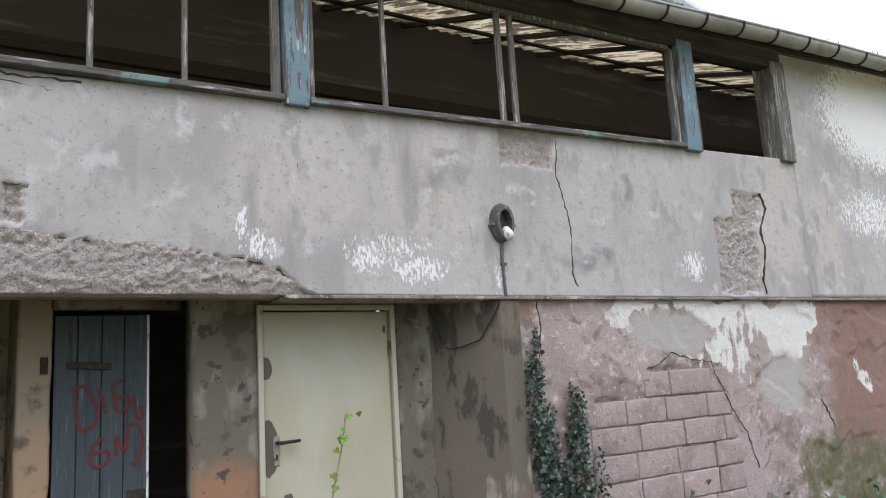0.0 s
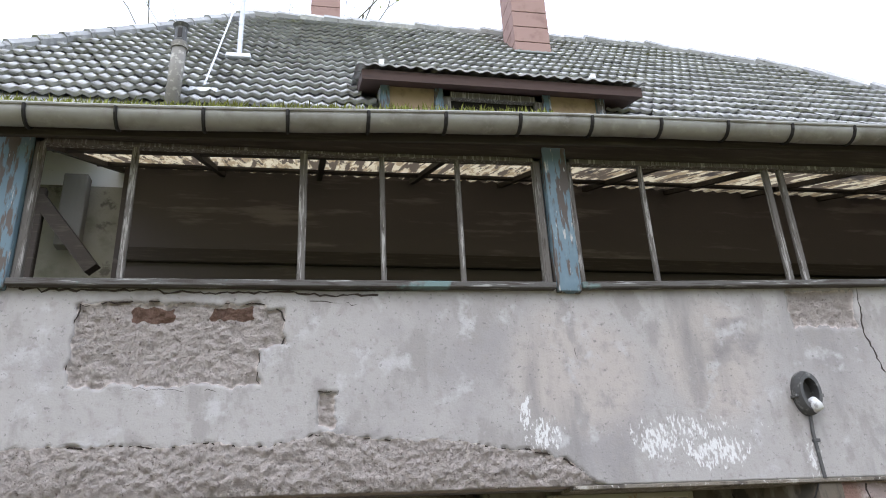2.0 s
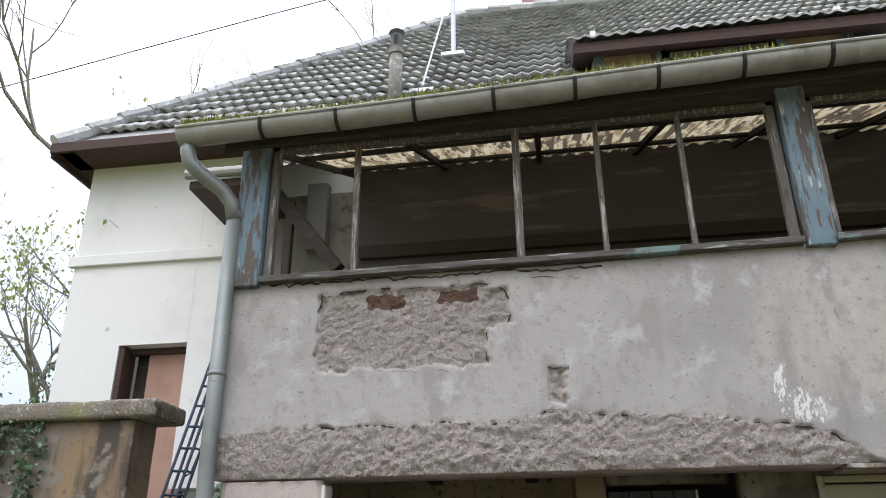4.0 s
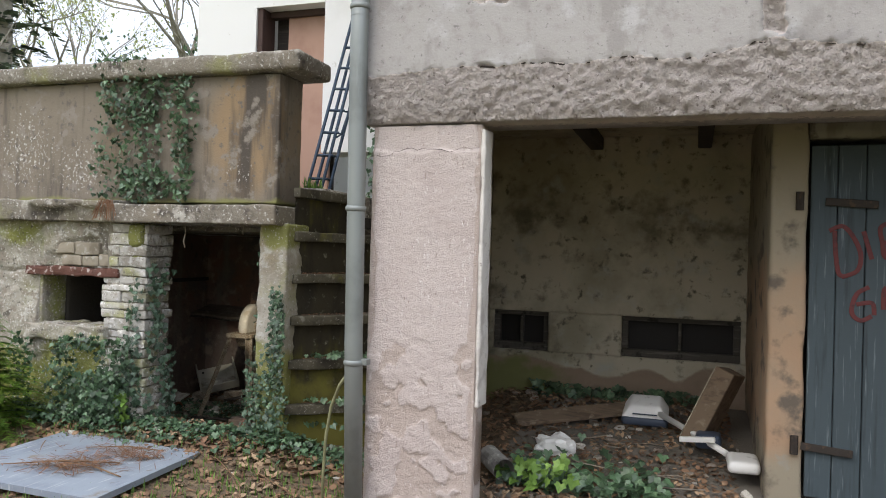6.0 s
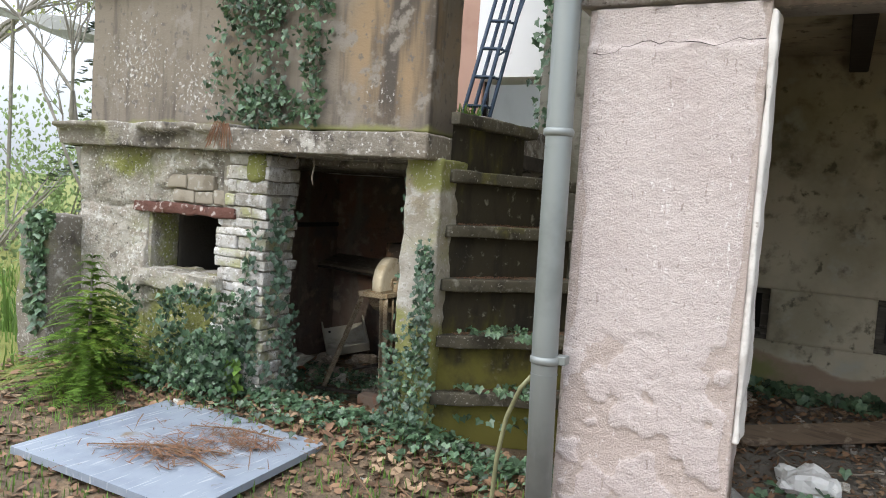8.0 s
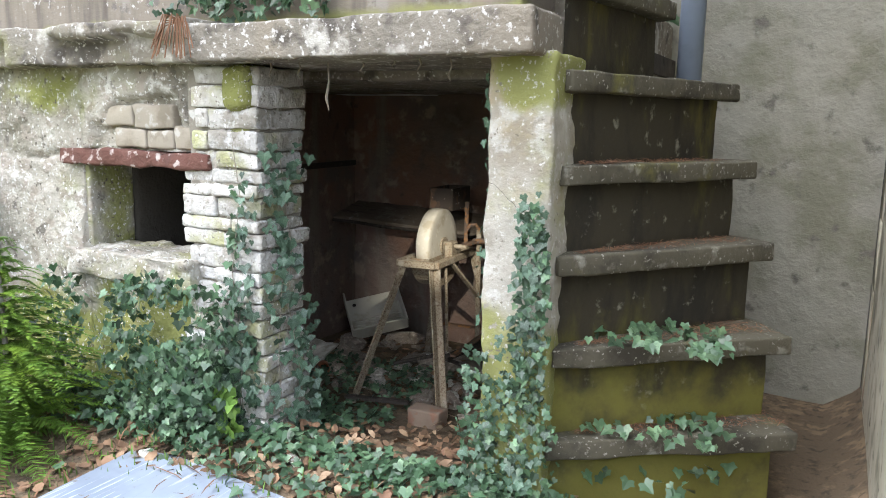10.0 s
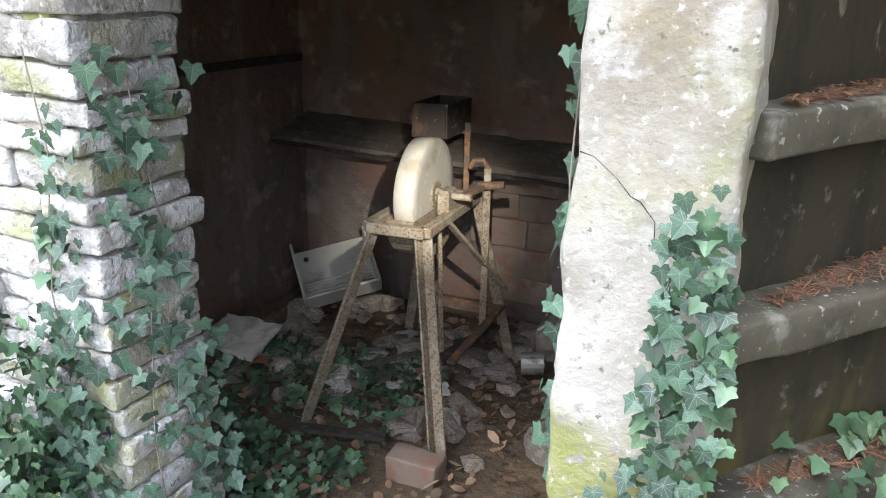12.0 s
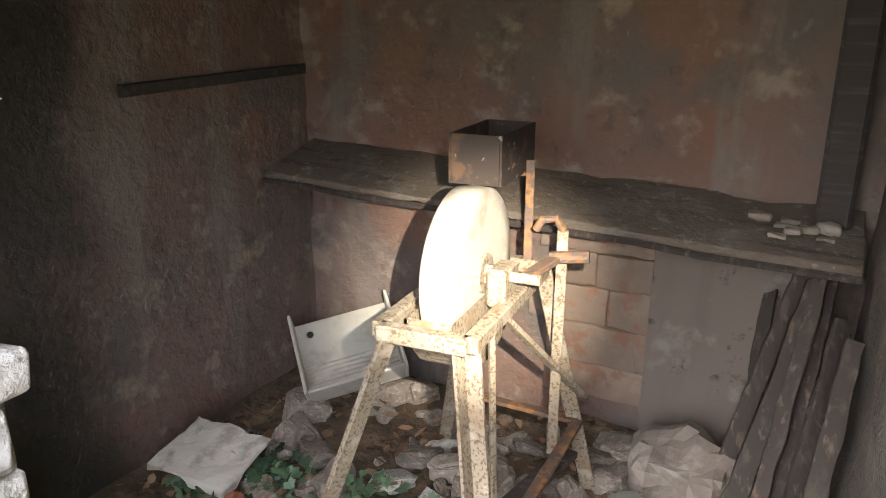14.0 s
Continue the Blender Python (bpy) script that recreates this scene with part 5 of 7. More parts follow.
def build_grindstone():
    g = thing("grindstone", "old treadle grindstone on a rusty pale iron stand", "grindstone")
    c = Vector((-4.155, 6.46, 0.70))
    bm = bmesh.new()
    n = 56
    profile = [(-0.036, 0.02), (-0.036, 0.15), (-0.036, 0.186), (-0.030, 0.193), (0.0, 0.195), (0.030, 0.193), (0.036, 0.186), (0.036, 0.15), (0.032, 0.10), (0.036, 0.02)]
    rings = []
    for k in range(n):
        a = 2 * math.pi * k / n
        wob = 1 + 0.006 * math.sin(3 * a) + 0.004 * math.sin(7 * a + 1)
        rings.append([bm.verts.new(c + Vector((px, pr * wob * math.cos(a), pr * wob * math.sin(a)))) for px, pr in profile])
    for k in range(n):
        a, b = rings[k], rings[(k + 1) % n]
        for i in range(len(profile) - 1):
            bm.faces.new((a[i], a[i + 1], b[i + 1], b[i]))
    bm.faces.new([r[0] for r in rings])
    bm.faces.new([r[-1] for r in rings][::-1])
    bmesh.ops.recalc_face_normals(bm, faces=bm.faces)
    part("wheel", bm, M_GRIND, g, "worn pale sandstone wheel", smooth=True)
    part("axle", tube_bm([c + Vector((-0.1, 0, 0)), c + Vector((0.17, 0, 0))], 0.012, 12), M_RUSTPALE, g)
    part("hub_washer", tube_bm([c + Vector((0.036, 0, 0)), c + Vector((0.045, 0, 0))], 0.045, 16), M_RUSTPALE, g)
    part("hub_nut", tube_bm([c + Vector((0.045, 0, 0)), c + Vector((0.062, 0, 0))], 0.024, 6), M_RUSTPALE, g)
    for x in (-4.235, -4.075):
        part("bearing", box_bm(x - 0.022, x + 0.022, c.y - 0.045, c.y + 0.045, 0.635, 0.725, 0.008), M_RUSTPALE, g)
    # frame of angle iron round the wheel
    x0, x1, y0, y1, z = -4.255, -4.055, 6.215, 6.74, 0.635
    for a, b in (((x0, y0, z), (x1, y0, z)), ((x0, y1, z), (x1, y1, z)), ((x0, y0, z), (x0, y1, z)), ((x1, y0, z), (x1, y1, z))):
        part("rail", bar(a, b, 0.036, 0.036), M_RUSTPALE, g)
    # water trough under the wheel
    bm = bmesh.new()
    n = 12
    prof = [(c.y + 0.215 * math.cos(a), 0.66 + 0.17 * math.sin(a)) for a in (math.pi + math.pi * k / n for k in range(n + 1))]
    for xx in (-4.205, -4.105):
        for y, zz in prof:
            bm.verts.new((xx, y, zz))
    bm.verts.ensure_lookup_table()
    vs = list(bm.verts)
    for k in range(n):
        bm.faces.new((vs[k], vs[k + 1], vs[n + 2 + k], vs[n + 1 + k]))
    bm.faces.new(vs[: n + 1])
    bm.faces.new(vs[n + 1:][::-1])
    part("trough", bm, M_RUSTPALE, g)
    for a, b in (((x0 + 0.01, y0 + 0.01, z), (-4.47, 6.12, -0.07)), ((x1 - 0.01, y0 + 0.01, z), (-3.93, 6.04, -0.07)), ((x0 + 0.01, y1, z), (-4.42, 6.96, -0.07)), ((x1, y1, z), (-3.93, 6.87, -0.06))):
        part("leg", angle_iron(a, b, 0.042, 0.007, twist=radians(45)), M_RUSTPALE, g, "tapered pitted iron leg")
    part("cross_brace", bar((x1, 6.42, 0.62), (-3.95, 6.80, 0.26), 0.028, 0.012), M_RUSTPALE, g)
    part("stretcher", bar((-4.33, 6.86, 0.16), (-3.96, 6.80, 0.18), 0.03, 0.012), M_IRON, g)
    part("stretcher", bar((-3.96, 6.80, 0.18), (-3.99, 6.3, 0.16), 0.03, 0.012), M_IRON, g)
    # crank and hand grip
    part("crank", bar(c + Vector((0.13, 0, 0.0)), c + Vector((0.165, 0.14, 0.01)), 0.03, 0.016), M_IRON, g)
    part("grip", tube_bm([c + Vector((0.15, 0.135, 0.01)), c + Vector((0.24, 0.15, 0.02))], 0.015, 10), M_IRON, g)
    part("connecting_rod", bar((-3.985, 6.63, 0.77), (-4.0, 6.68, 0.14), 0.026, 0.014), M_RUSTPALE, g)
    part("rod_hook", tube_bm([(-3.985, 6.63, 0.77), (-4.0, 6.62, 0.80), (-4.03, 6.61, 0.795), (-4.045, 6.61, 0.77)], 0.010, 8), M_IRON, g)
    part("chain", bar((-4.06, 6.36, 0.6), (-4.05, 6.37, 0.16), 0.013, 0.013), M_RUSTPALE, g)
    part("treadle", bar((-4.06, 6.36, 0.12), (-3.96, 6.72, 0.13), 0.05, 0.02), M_PLANK, g)
    # drip box on its rod
    bx0, bx1, by0, by1, bz0, bz1 = -4.265, -4.13, 6.60, 6.86, 0.865, 0.985
    bm = box_bm(bx0 + 0.007, bx1 - 0.007, by0 + 0.007, by1 - 0.007, bz0, bz0 + 0.006)
    part("box_bottom", bm, M_DRIP, g)
    for a in ((bx0, bx0 + 0.006, by0, by1), (bx1 - 0.006, bx1, by0, by1), (bx0 + 0.007, bx1 - 0.007, by0, by0 + 0.006), (bx0 + 0.007, bx1 - 0.007, by1 - 0.006, by1)):
        part("box_side", box_bm(*a, bz0, bz1, 0.001), M_DRIP, g, "rusty sheet-iron side of the drip box")
    part("tap", tube_bm([(-4.2, 6.62, 0.865), (-4.2, 6.6, 0.85), (-4.19, 6.58, 0.845)], 0.014, 8), M_RUSTPALE, g)
    part("box_rod", bar((-4.10, 6.73, 0.635), (-4.115, 6.78, 0.9), 0.022, 0.012), M_IRON, g)
    part("box_rod", bar((-4.115, 6.78, 0.865), (-4.19, 6.78, 0.862), 0.022, 0.01), M_IRON, g)
    g.matrix_basis = Matrix.Translation((c.x, c.y, 0)) @ Matrix.Rotation(radians(4), 4, "Z") @ Matrix.Translation((-c.x, -c.y, 0))


build_grindstone()


def build_crate():
    w, h, d, t = 0.36, 0.30, 0.10, 0.012
    walls = [box_bm(0, w, 0, t, 0, h, 0.003), box_bm(0, t, -d, 0, 0, h, 0.003), box_bm(w - t, w, -d, 0, 0, h, 0.003), box_bm(t, w - t, -d, 0, 0, t, 0.003)]
    across, up = Vector((0.23, 0.20, 0.06)).normalized(), Vector((-0.26, 0.13, 0.22))
    up = (up - across * up.dot(across)).normalized()
    m = Matrix.Translation((-4.94, 6.84, -0.03)) @ Matrix((across, -across.cross(up), up)).transposed().to_4x4()
    g = thing("plastic_tray", "dirty white ribbed plastic tray leaning in the corner", "tray")
    for name, bm in zip(("bottom", "side", "side", "rim"), walls):
        bm.transform(m)
        part(name, bm, M_CRATE, g)
    for k in range(7):
        b = box_bm(0.02, w - 0.02, -0.008, 0, 0.03 + 0.016 * k, 0.038 + 0.016 * k)
        b.transform(m)
        part("rib", b, M_CRATE, g)
    # Black disc laid on the tray for the shaded drain hole.
    b = tube_bm([(0.06, -0.002, 0.25), (0.06, -0.006, 0.25)], 0.012, 10)
    b.transform(m)
    part("hole", b, M_BLACK, g, "black disc standing for the drain hole")


build_crate()
shelf = thing("wall_shelf", "wide dusty sloping board along the shed wall", "shelf")
rough_box("board", (-5.2, 7.0, 0.0), (-3.36, 7.29, 0.024), 0.04, 0.008, 0.006, M_SHELF, shelf,
    shape=lambda p: p + np.array((0, 0, 0.705 + (p[1] - 7.0) * 0.28 - 0.035 * (p[0] + 5.2))))
part("front_lath", tube_bm([(-5.2 + 0.184 * k, 6.992, 0.700 - 0.035 * 0.184 * k + 0.004 * math.sin(k * 2.1)) for k in range(11)], 0.011, 6), M_PLANK, shelf, "split lath along the shelf edge")
rs2 = random.Random(33)
for k in range(9):
    x, y = rs2.uniform(-3.72, -3.45), rs2.uniform(7.06, 7.2)
    w, z = rs2.uniform(0.03, 0.06), 0.73 + (y - 7.0) * 0.28 - 0.035 * (x + 5.2)
    bit = rough_box("plaster_flake", (x, y, z), (x + w, y + w * 0.7, z + 0.016), 0.02, 0.012, 0.006, M_FLOORRUB, scale=14, seed=k, smooth=False)
    tagged(bit, "broken flake of plaster lying on the dusty shelf", "plaster", "flakes on the shelf")
panel = thing("hardboard_sheet", "grey-brown hardboard panel leaning on the wall", "hardboard")
bm = box_bm(-3.90, -3.44, -0.006, 0.006, -0.02, 0.64, 0.002)
bm.transform(Matrix.Translation((0, 7.2, 0)) @ Matrix.Rotation(radians(-4), 4, "X"))
part("face", bm, M_PANELGREY, panel)
M_INNERSTONE = surface("ochre_inner_stone", (0.20, 0.15, 0.115), [((0.26, 0.20, 0.15), 6, 0.45, 0.7), ((0.22, 0.125, 0.085), 12, 0.54, 0.64)], bumps=((40, 0.5, 0.008), (12, 0.4, 0.02)), vary=0.1, rough=0.95)


def splintered(a, b, w, seed):
    """An old board from a to b, ragged at its ends and edges."""
    a, b = Vector(a), Vector(b)
    way = b - a
    m = Matrix.Translation(a) @ way.to_track_quat("Z", "Y").to_matrix().to_4x4() @ Matrix.Rotation(radians(20 + 25 * math.sin(seed)), 4, "Z")

    def bent(p):
        f = p[2] / way.length
        ragged = 0.05 * fade(f, 0.9, 1.0) * noise.noise(Vector((p[0] * 60, seed, 0)))
        q = m @ Vector((p[0] * (1 - 0.25 * f) + 0.006 * math.sin(f * 2.5 + seed) + 0.006 * noise.noise(Vector((p[2] * 16, seed, p[0] * 9))), p[1], p[2] + ragged))
        return np.array(q)

    p = thing("leaning_plank", "old splintered plank leaning against the shed wall", "plank", "leaning planks")
    rough_box("plank", (-w / 2, -0.009, 0), (w / 2, 0.009, way.length), 0.02, 0.004, 0.004, M_PLANK, p, scale=14, seed=seed, shape=bent)


for k, (a, b, w) in enumerate((((-3.64, 6.85, -0.1), (-3.49, 7.14, 0.62), 0.05), ((-3.60, 6.70, -0.1), (-3.46, 7.05, 0.60), 0.06), ((-3.54, 6.60, -0.1), (-3.44, 7.02, 0.64), 0.045),
                               ((-3.50, 6.66, -0.1), (-3.42, 7.12, 0.66), 0.07), ((-3.47, 6.48, -0.1), (-3.39, 6.9, 0.56), 0.05), ((-3.44, 6.35, -0.1), (-3.37, 6.7, 0.60), 0.05), ((-3.58, 6.92, -0.1), (-3.56, 7.2, 0.5), 0.05))):
    splintered(a, b, w, k * 1.7 + 1)
fallen = rough_box("fallen_stone", (-3.84, 6.84, -0.1), (-3.60, 7.04, 0.09), 0.035, 0.06, 0.05, M_FLOORRUB, scale=8, seed=21, smooth=False)
tagged(fallen, "large rounded stone fallen on the shed floor", "stone")
dark_post = thing("old_post", "dark old post standing on the shelf", "post")
part("shaft", bar((-3.44, 7.22, 0.70), (-3.44, 7.24, 1.56), 0.09, 0.09), M_WOODDARK, dark_post)
left_strip = thing("wall_batten", "old wooden batten fixed on the shed wall", "batten")
part("strip", bar((-5.21, 6.45, 1.05), (-5.21, 7.26, 1.06), 0.022, 0.035), M_WOODDARK, left_strip)


def scatter_stones(name, label, count, place, size, material, seed, category="stone", group=""):
    """Single stones, each a thing; place(rng) gives x, y, z of its foot."""
    rng = random.Random(seed)
    protos = []
    for k in range(4):
        ob = rough_box(name, (-0.5, -0.4, -0.35), (0.5, 0.4, 0.35), 0.25, 0.22, 0.22, material, scale=1.6, seed=seed + k * 7, smooth=False)
        tagged(ob, label, category, group)
        protos.append(ob)
    for k in range(count):
        x, y, z = place(rng)
        s = size * rng.uniform(0.5, 1.5)
        ob = protos[k] if k < 4 else protos[k % 4].copy()
        if k >= 4:
            scene.collection.objects.link(ob)
        ob.matrix_basis = Matrix.Translation((x, y, z + s * 0.12)) @ Euler((rng.uniform(-0.4, 0.4), rng.uniform(-0.4, 0.4), rng.uniform(0, 6.3))).to_matrix().to_4x4() @ Matrix.Diagonal((s, s * rng.uniform(0.6, 1), s * rng.uniform(0.4, 0.8), 1))


def on_floor(x0, x1, y0, y1):
    def f(rng):
        x, y = rng.uniform(x0, x1), rng.uniform(y0, y1)
        return x, y, ground_z(x, y)
    return f


inner_back = bpy.data.objects["wall_shed_back"]
rs = random.Random(17)
zz = 0.02
while zz < 0.64:
    hh = min(rs.uniform(0.09, 0.15), 0.70 - zz)
    xx = -4.22 + rs.uniform(-0.12, 0.0)
    while xx < -3.9:
        ww = rs.uniform(0.12, 0.42)
        rough_box("stone", (xx + 0.001, 7.252 + rs.uniform(-0.007, 0.007), zz + 0.001), (min(xx + ww, -3.88) - 0.001, 7.36, zz + hh - 0.001), 0.04, 0.010, 0.007, M_INNERSTONE, inner_back, scale=9, seed=xx + zz * 7)
        xx += ww
    zz += hh
scatter_stones("rubble_stone", "broken stone lying on the shed floor", 70, on_floor(-5.1, -3.45, 6.2, 7.25), 0.12, M_FLOORRUB, 11, group="shed rubble")
scatter_stones("rubble_stone", "small broken stone lying on the shed floor", 60, on_floor(-5.1, -3.5, 5.7, 7.2), 0.055, M_FLOORRUB, 12, group="shed rubble")
scatter_stones("plaster_chunk", "pale chunk of fallen plaster on the floor", 22, on_floor(-4.5, -3.8, 6.2, 7.1), 0.09, M_PLASTERBIT, 13, "plaster", "fallen plaster")
scatter_stones("plaster_chunk", "pale chunk of plaster on the bay floor", 46, on_floor(-1.5, -0.2, 4.6, 6.5), 0.04, M_PLASTERBIT, 14, "plaster", "bay debris")
scatter_stones("rubble_stone", "broken stone on the bay floor", 60, on_floor(-1.9, -0.3, 4.5, 6.6), 0.06, M_FLOORRUB, 15, group="bay debris stones")
scatter_stones("rubble_stone", "loose stone on the leafy ground", 16, on_floor(-4.6, -2.3, 4.5, 5.15), 0.05, M_PLASTERBIT, 16, group="loose stones")
foam = rough_box("foam_slab", (-5.12, 6.30, -0.04), (-4.82, 6.52, -0.015), 0.04, 0.025, 0.006, M_PLASTERBIT, seed=5, smooth=False, shape=lambda p: p + np.array((0, 0, 0.25 * (p[1] - 6.25))))
tagged(foam, "broken dirty white foam slab on the floor", "foam slab")
blk = rough_box("brick_block", (-4.03, 5.94, -0.09), (-3.86, 6.03, 0.0), 0.04, 0.006, 0.01, M_INNERSTONE, seed=5)
tagged(blk, "single old brick lying in the shed doorway", "brick")
can = thing("rusty_can", "small dull tin can lying on the floor", "can")
part("body", tube_bm([(-3.86, 6.72, 0.0), (-3.78, 6.75, 0.005)], 0.045, 16), M_IRONGREY, can)
pot = thing("flower_pot", "small terracotta flower pot lying on its side", "flower pot")
part("body", tube_bm([(-4.78, 6.3, -0.02), (-4.73, 6.22, -0.015)], [0.03, 0.045], 16, caps=False), M_TERRACOTTA, pot)
part("base", tube_bm([(-4.782, 6.303, -0.02), (-4.778, 6.298, -0.02)], 0.03, 16), M_TERRACOTTA, pot)
branch = thing("broken_stick", "pale broken stick lying across the rubble", "stick", "loose sticks")
part("wood", tube_bm([(-4.35, 6.35, 0.05), (-4.15, 6.45, 0.1), (-3.95, 6.42, 0.08)], 0.012, 6), M_PLANK, branch)
branch = thing("broken_stick", "grey plank piece lying in front of the stand", "stick", "loose sticks")
part("wood", bar((-4.42, 6.0, -0.035), (-4.1, 6.08, -0.035), 0.04, 0.015), M_PLANK, branch)

# ---- dormer, chimneys, tiles and fittings of the house roof ----
def build_dormer():
    d = thing("dormer", "wide dormer with brown fascia and ochre board front", "dormer")
    part("front_panel", box_bm(0.52, 1.05, 7.02, 7.10, 6.2, 6.78, 0.004), M_OCHREBOARD, d)
    part("front_panel", box_bm(2.42, 2.98, 7.02, 7.10, 6.2, 6.78, 0.004), M_OCHREBOARD, d)
    for x in (0.44, 1.05, 2.32, 2.98):
        part("stud", box_bm(x, x + 0.10, 6.98, 7.10, 6.2, 6.78, 0.006), M_BLUEWOOD, d)
    part("side_wall", box_bm(0.44, 0.50, 7.1, 8.0, 6.2, 7.2), M_HOUSE, d)
    part("side_wall", box_bm(3.02, 3.08, 7.1, 8.0, 6.2, 7.2), M_HOUSE, d)
    # Black sheet fills the opening in place of the dark room behind.
    w = part("window", box_bm(1.20, 2.27, 7.10, 7.12, 6.2, 6.70), M_BLACK, d, "black sheet for the unlit dormer window opening")
    for a, b, z0, z1 in ((1.15, 1.24, 6.2, 6.74), (2.23, 2.32, 6.2, 6.74), (1.15, 2.32, 6.66, 6.74)):
        part("window_frame", box_bm(a, b, 7.0, 7.08, z0, z1, 0.005), M_WOODGREY, w)
    bm = bmesh.new()
    lo = [bm.verts.new(p) for p in ((0.22, 6.80, 6.69), (3.48, 6.80, 6.69), (3.48, 6.80, 6.82), (0.22, 6.80, 6.82))]
    hi = [bm.verts.new(p) for p in ((0.22, 8.5, 7.3), (3.48, 8.5, 7.3), (3.48, 8.5, 7.55), (0.22, 8.5, 7.55))]
    bm.faces.new(lo)
    for i in range(4):
        bm.faces.new((lo[i], hi[i], hi[(i + 1) % 4], lo[(i + 1) % 4]))
    bmesh.ops.recalc_face_normals(bm, faces=bm.faces)
    part("eave_board", bm, M_BROWN, d, "dark brown boarded eaves")
    bm = bmesh.new()
    n = 150
    for row in range(5):
        y0, y1 = 6.74 + row * 0.36, 7.14 + row * 0.36
        z0 = 6.84 + row * 0.148
        a = [bm.verts.new((0.16 + 3.38 * i / n, y0, z0 + 0.02 + 0.014 * math.sin(i * 0.9))) for i in range(n + 1)]
        b = [bm.verts.new((0.16 + 3.38 * i / n, y1, z0 + 0.17 + 0.016 * math.sin(i * 0.9))) for i in range(n + 1)]
        c = [bm.verts.new((0.16 + 3.38 * i / n, y0 + 0.005, z0 + 0.0 + 0.016 * math.sin(i * 0.9))) for i in range(n + 1)]
        for i in range(n):
            bm.faces.new((a[i], a[i + 1], b[i + 1], b[i]))
            bm.faces.new((c[i], c[i + 1], a[i + 1], a[i]))
    part("tiles", bm, M_TILE, d, "grey tiles on the dormer")
    d.location.z -= 0.09


build_dormer()


def build_chimney(x, y, w, dpt, z0, z1, label):
    c = thing("chimney", label, "chimney", "chimneys")
    k, z = 0, z0
    while z < z1:
        h = 0.32
        part("panel", box_bm(x - w / 2, x + w / 2, y - dpt / 2, y + dpt / 2, z, z + h - 0.012, 0.006), M_REDCLAD, c)
        z += h
    part("core", box_bm(x - w / 2 + 0.012, x + w / 2 - 0.012, y - dpt / 2 + 0.012, y + dpt / 2 - 0.012, z0, z), M_BROWN, c)
    part("flashing", box_bm(x - w / 2 - 0.06, x + w / 2 + 0.06, y - dpt / 2 - 0.1, y + dpt / 2, z0 + 0.02, z0 + 0.06, 0.01), M_ZINC, c)


build_chimney(3.35, 10.15, 0.62, 0.62, roof_z(9.84) - 0.08, 12.8, "red clad chimney standing on the roof")
build_chimney(-0.05, 13.2, 0.62, 0.5, 11.0, 13.0, "red clad chimney behind the ridge")


def tile_verts(w, length):
    """One tile: two waves across, a raised lower edge."""
    n = 8
    out = []
    for v, up in ((0.10, -0.022), (0.0, 0.028), (1.0, 0.0)):
        for i in range(n + 1):
            f = i / n
            out.append((w * f, length * v, up + 0.017 * math.cos(4 * math.pi * f)))
    faces = [(r * (n + 1) + i, r * (n + 1) + i + 1, (r + 1) * (n + 1) + i + 1, (r + 1) * (n + 1) + i) for r in range(2) for i in range(n)]
    return out, faces


def build_tiles():
    w, expo = 0.30, 0.34
    verts1, faces1 = tile_verts(w, expo * 1.05)
    slope = math.atan(PITCH)
    base = Matrix.Rotation(slope - radians(5), 4, "X")
    rng = random.Random(3)
    verts, faces = [], []
    dy = expo * math.cos(slope)
    shared = None
    singles = 0
    row = 0
    y = EAVE_Y
    while y < RIDGE_Y:
        x = -5.9 + (row % 2) * w / 2
        while x < 11:
            cx, cy = x + w / 2, y + dy / 2
            if in_outline(cx, cy) and not (0.3 < cx < 3.2 and 6.9 < cy < 8.2) and cy > 6.75:
                m = Matrix.Translation((x, y, roof_z(y) + 0.03 + rng.uniform(-0.008, 0.008))) @ base @ Matrix.Rotation(rng.uniform(-0.012, 0.012), 4, "Z")
                if singles < 295 and -3.4 < cx < 0.4 and cy < 9.2:
                    if shared is None:
                        ob = mesh_object("tile", verts1, faces1, M_TILEP, house_roof, True)
                        shared = ob.data
                    else:
                        ob = new("tile", shared)
                        ob.parent = house_roof
                    ob.matrix_basis = m
                    singles += 1
                else:
                    n = len(verts)
                    verts += [tuple(m @ Vector(v)) for v in verts1]
                    faces += [tuple(i + n for i in f) for f in faces1]
            x += w
        y += dy
        row += 1
    ob = mesh_object("tiles", verts, faces, M_TILE, house_roof, True)
    tagged(ob, kind="stuff")
    # caps along the ridge and the hips
    line = [(OUTLINE[0], OUTLINE[4]), (OUTLINE[4], OUTLINE[3]), (OUTLINE[3], OUTLINE[2]), (OUTLINE[2], OUTLINE[1])]
    for (ax, ay), (bx, by) in line:
        a, b = Vector((ax, ay, roof_z(ay) + 0.02)), Vector((bx, by, roof_z(by) + 0.02))
        n = int((b - a).length / 0.4)
        for k in range(n):
            p, q = a.lerp(b, k / n), a.lerp(b, (k + 1.08) / n)
            lift = Vector((0, 0, rng.uniform(0.0, 0.05)))
            part("ridge_cap", tube_bm([p + lift, q + lift * 0.3], [0.10, 0.085], 8), M_TILEP, house_roof)


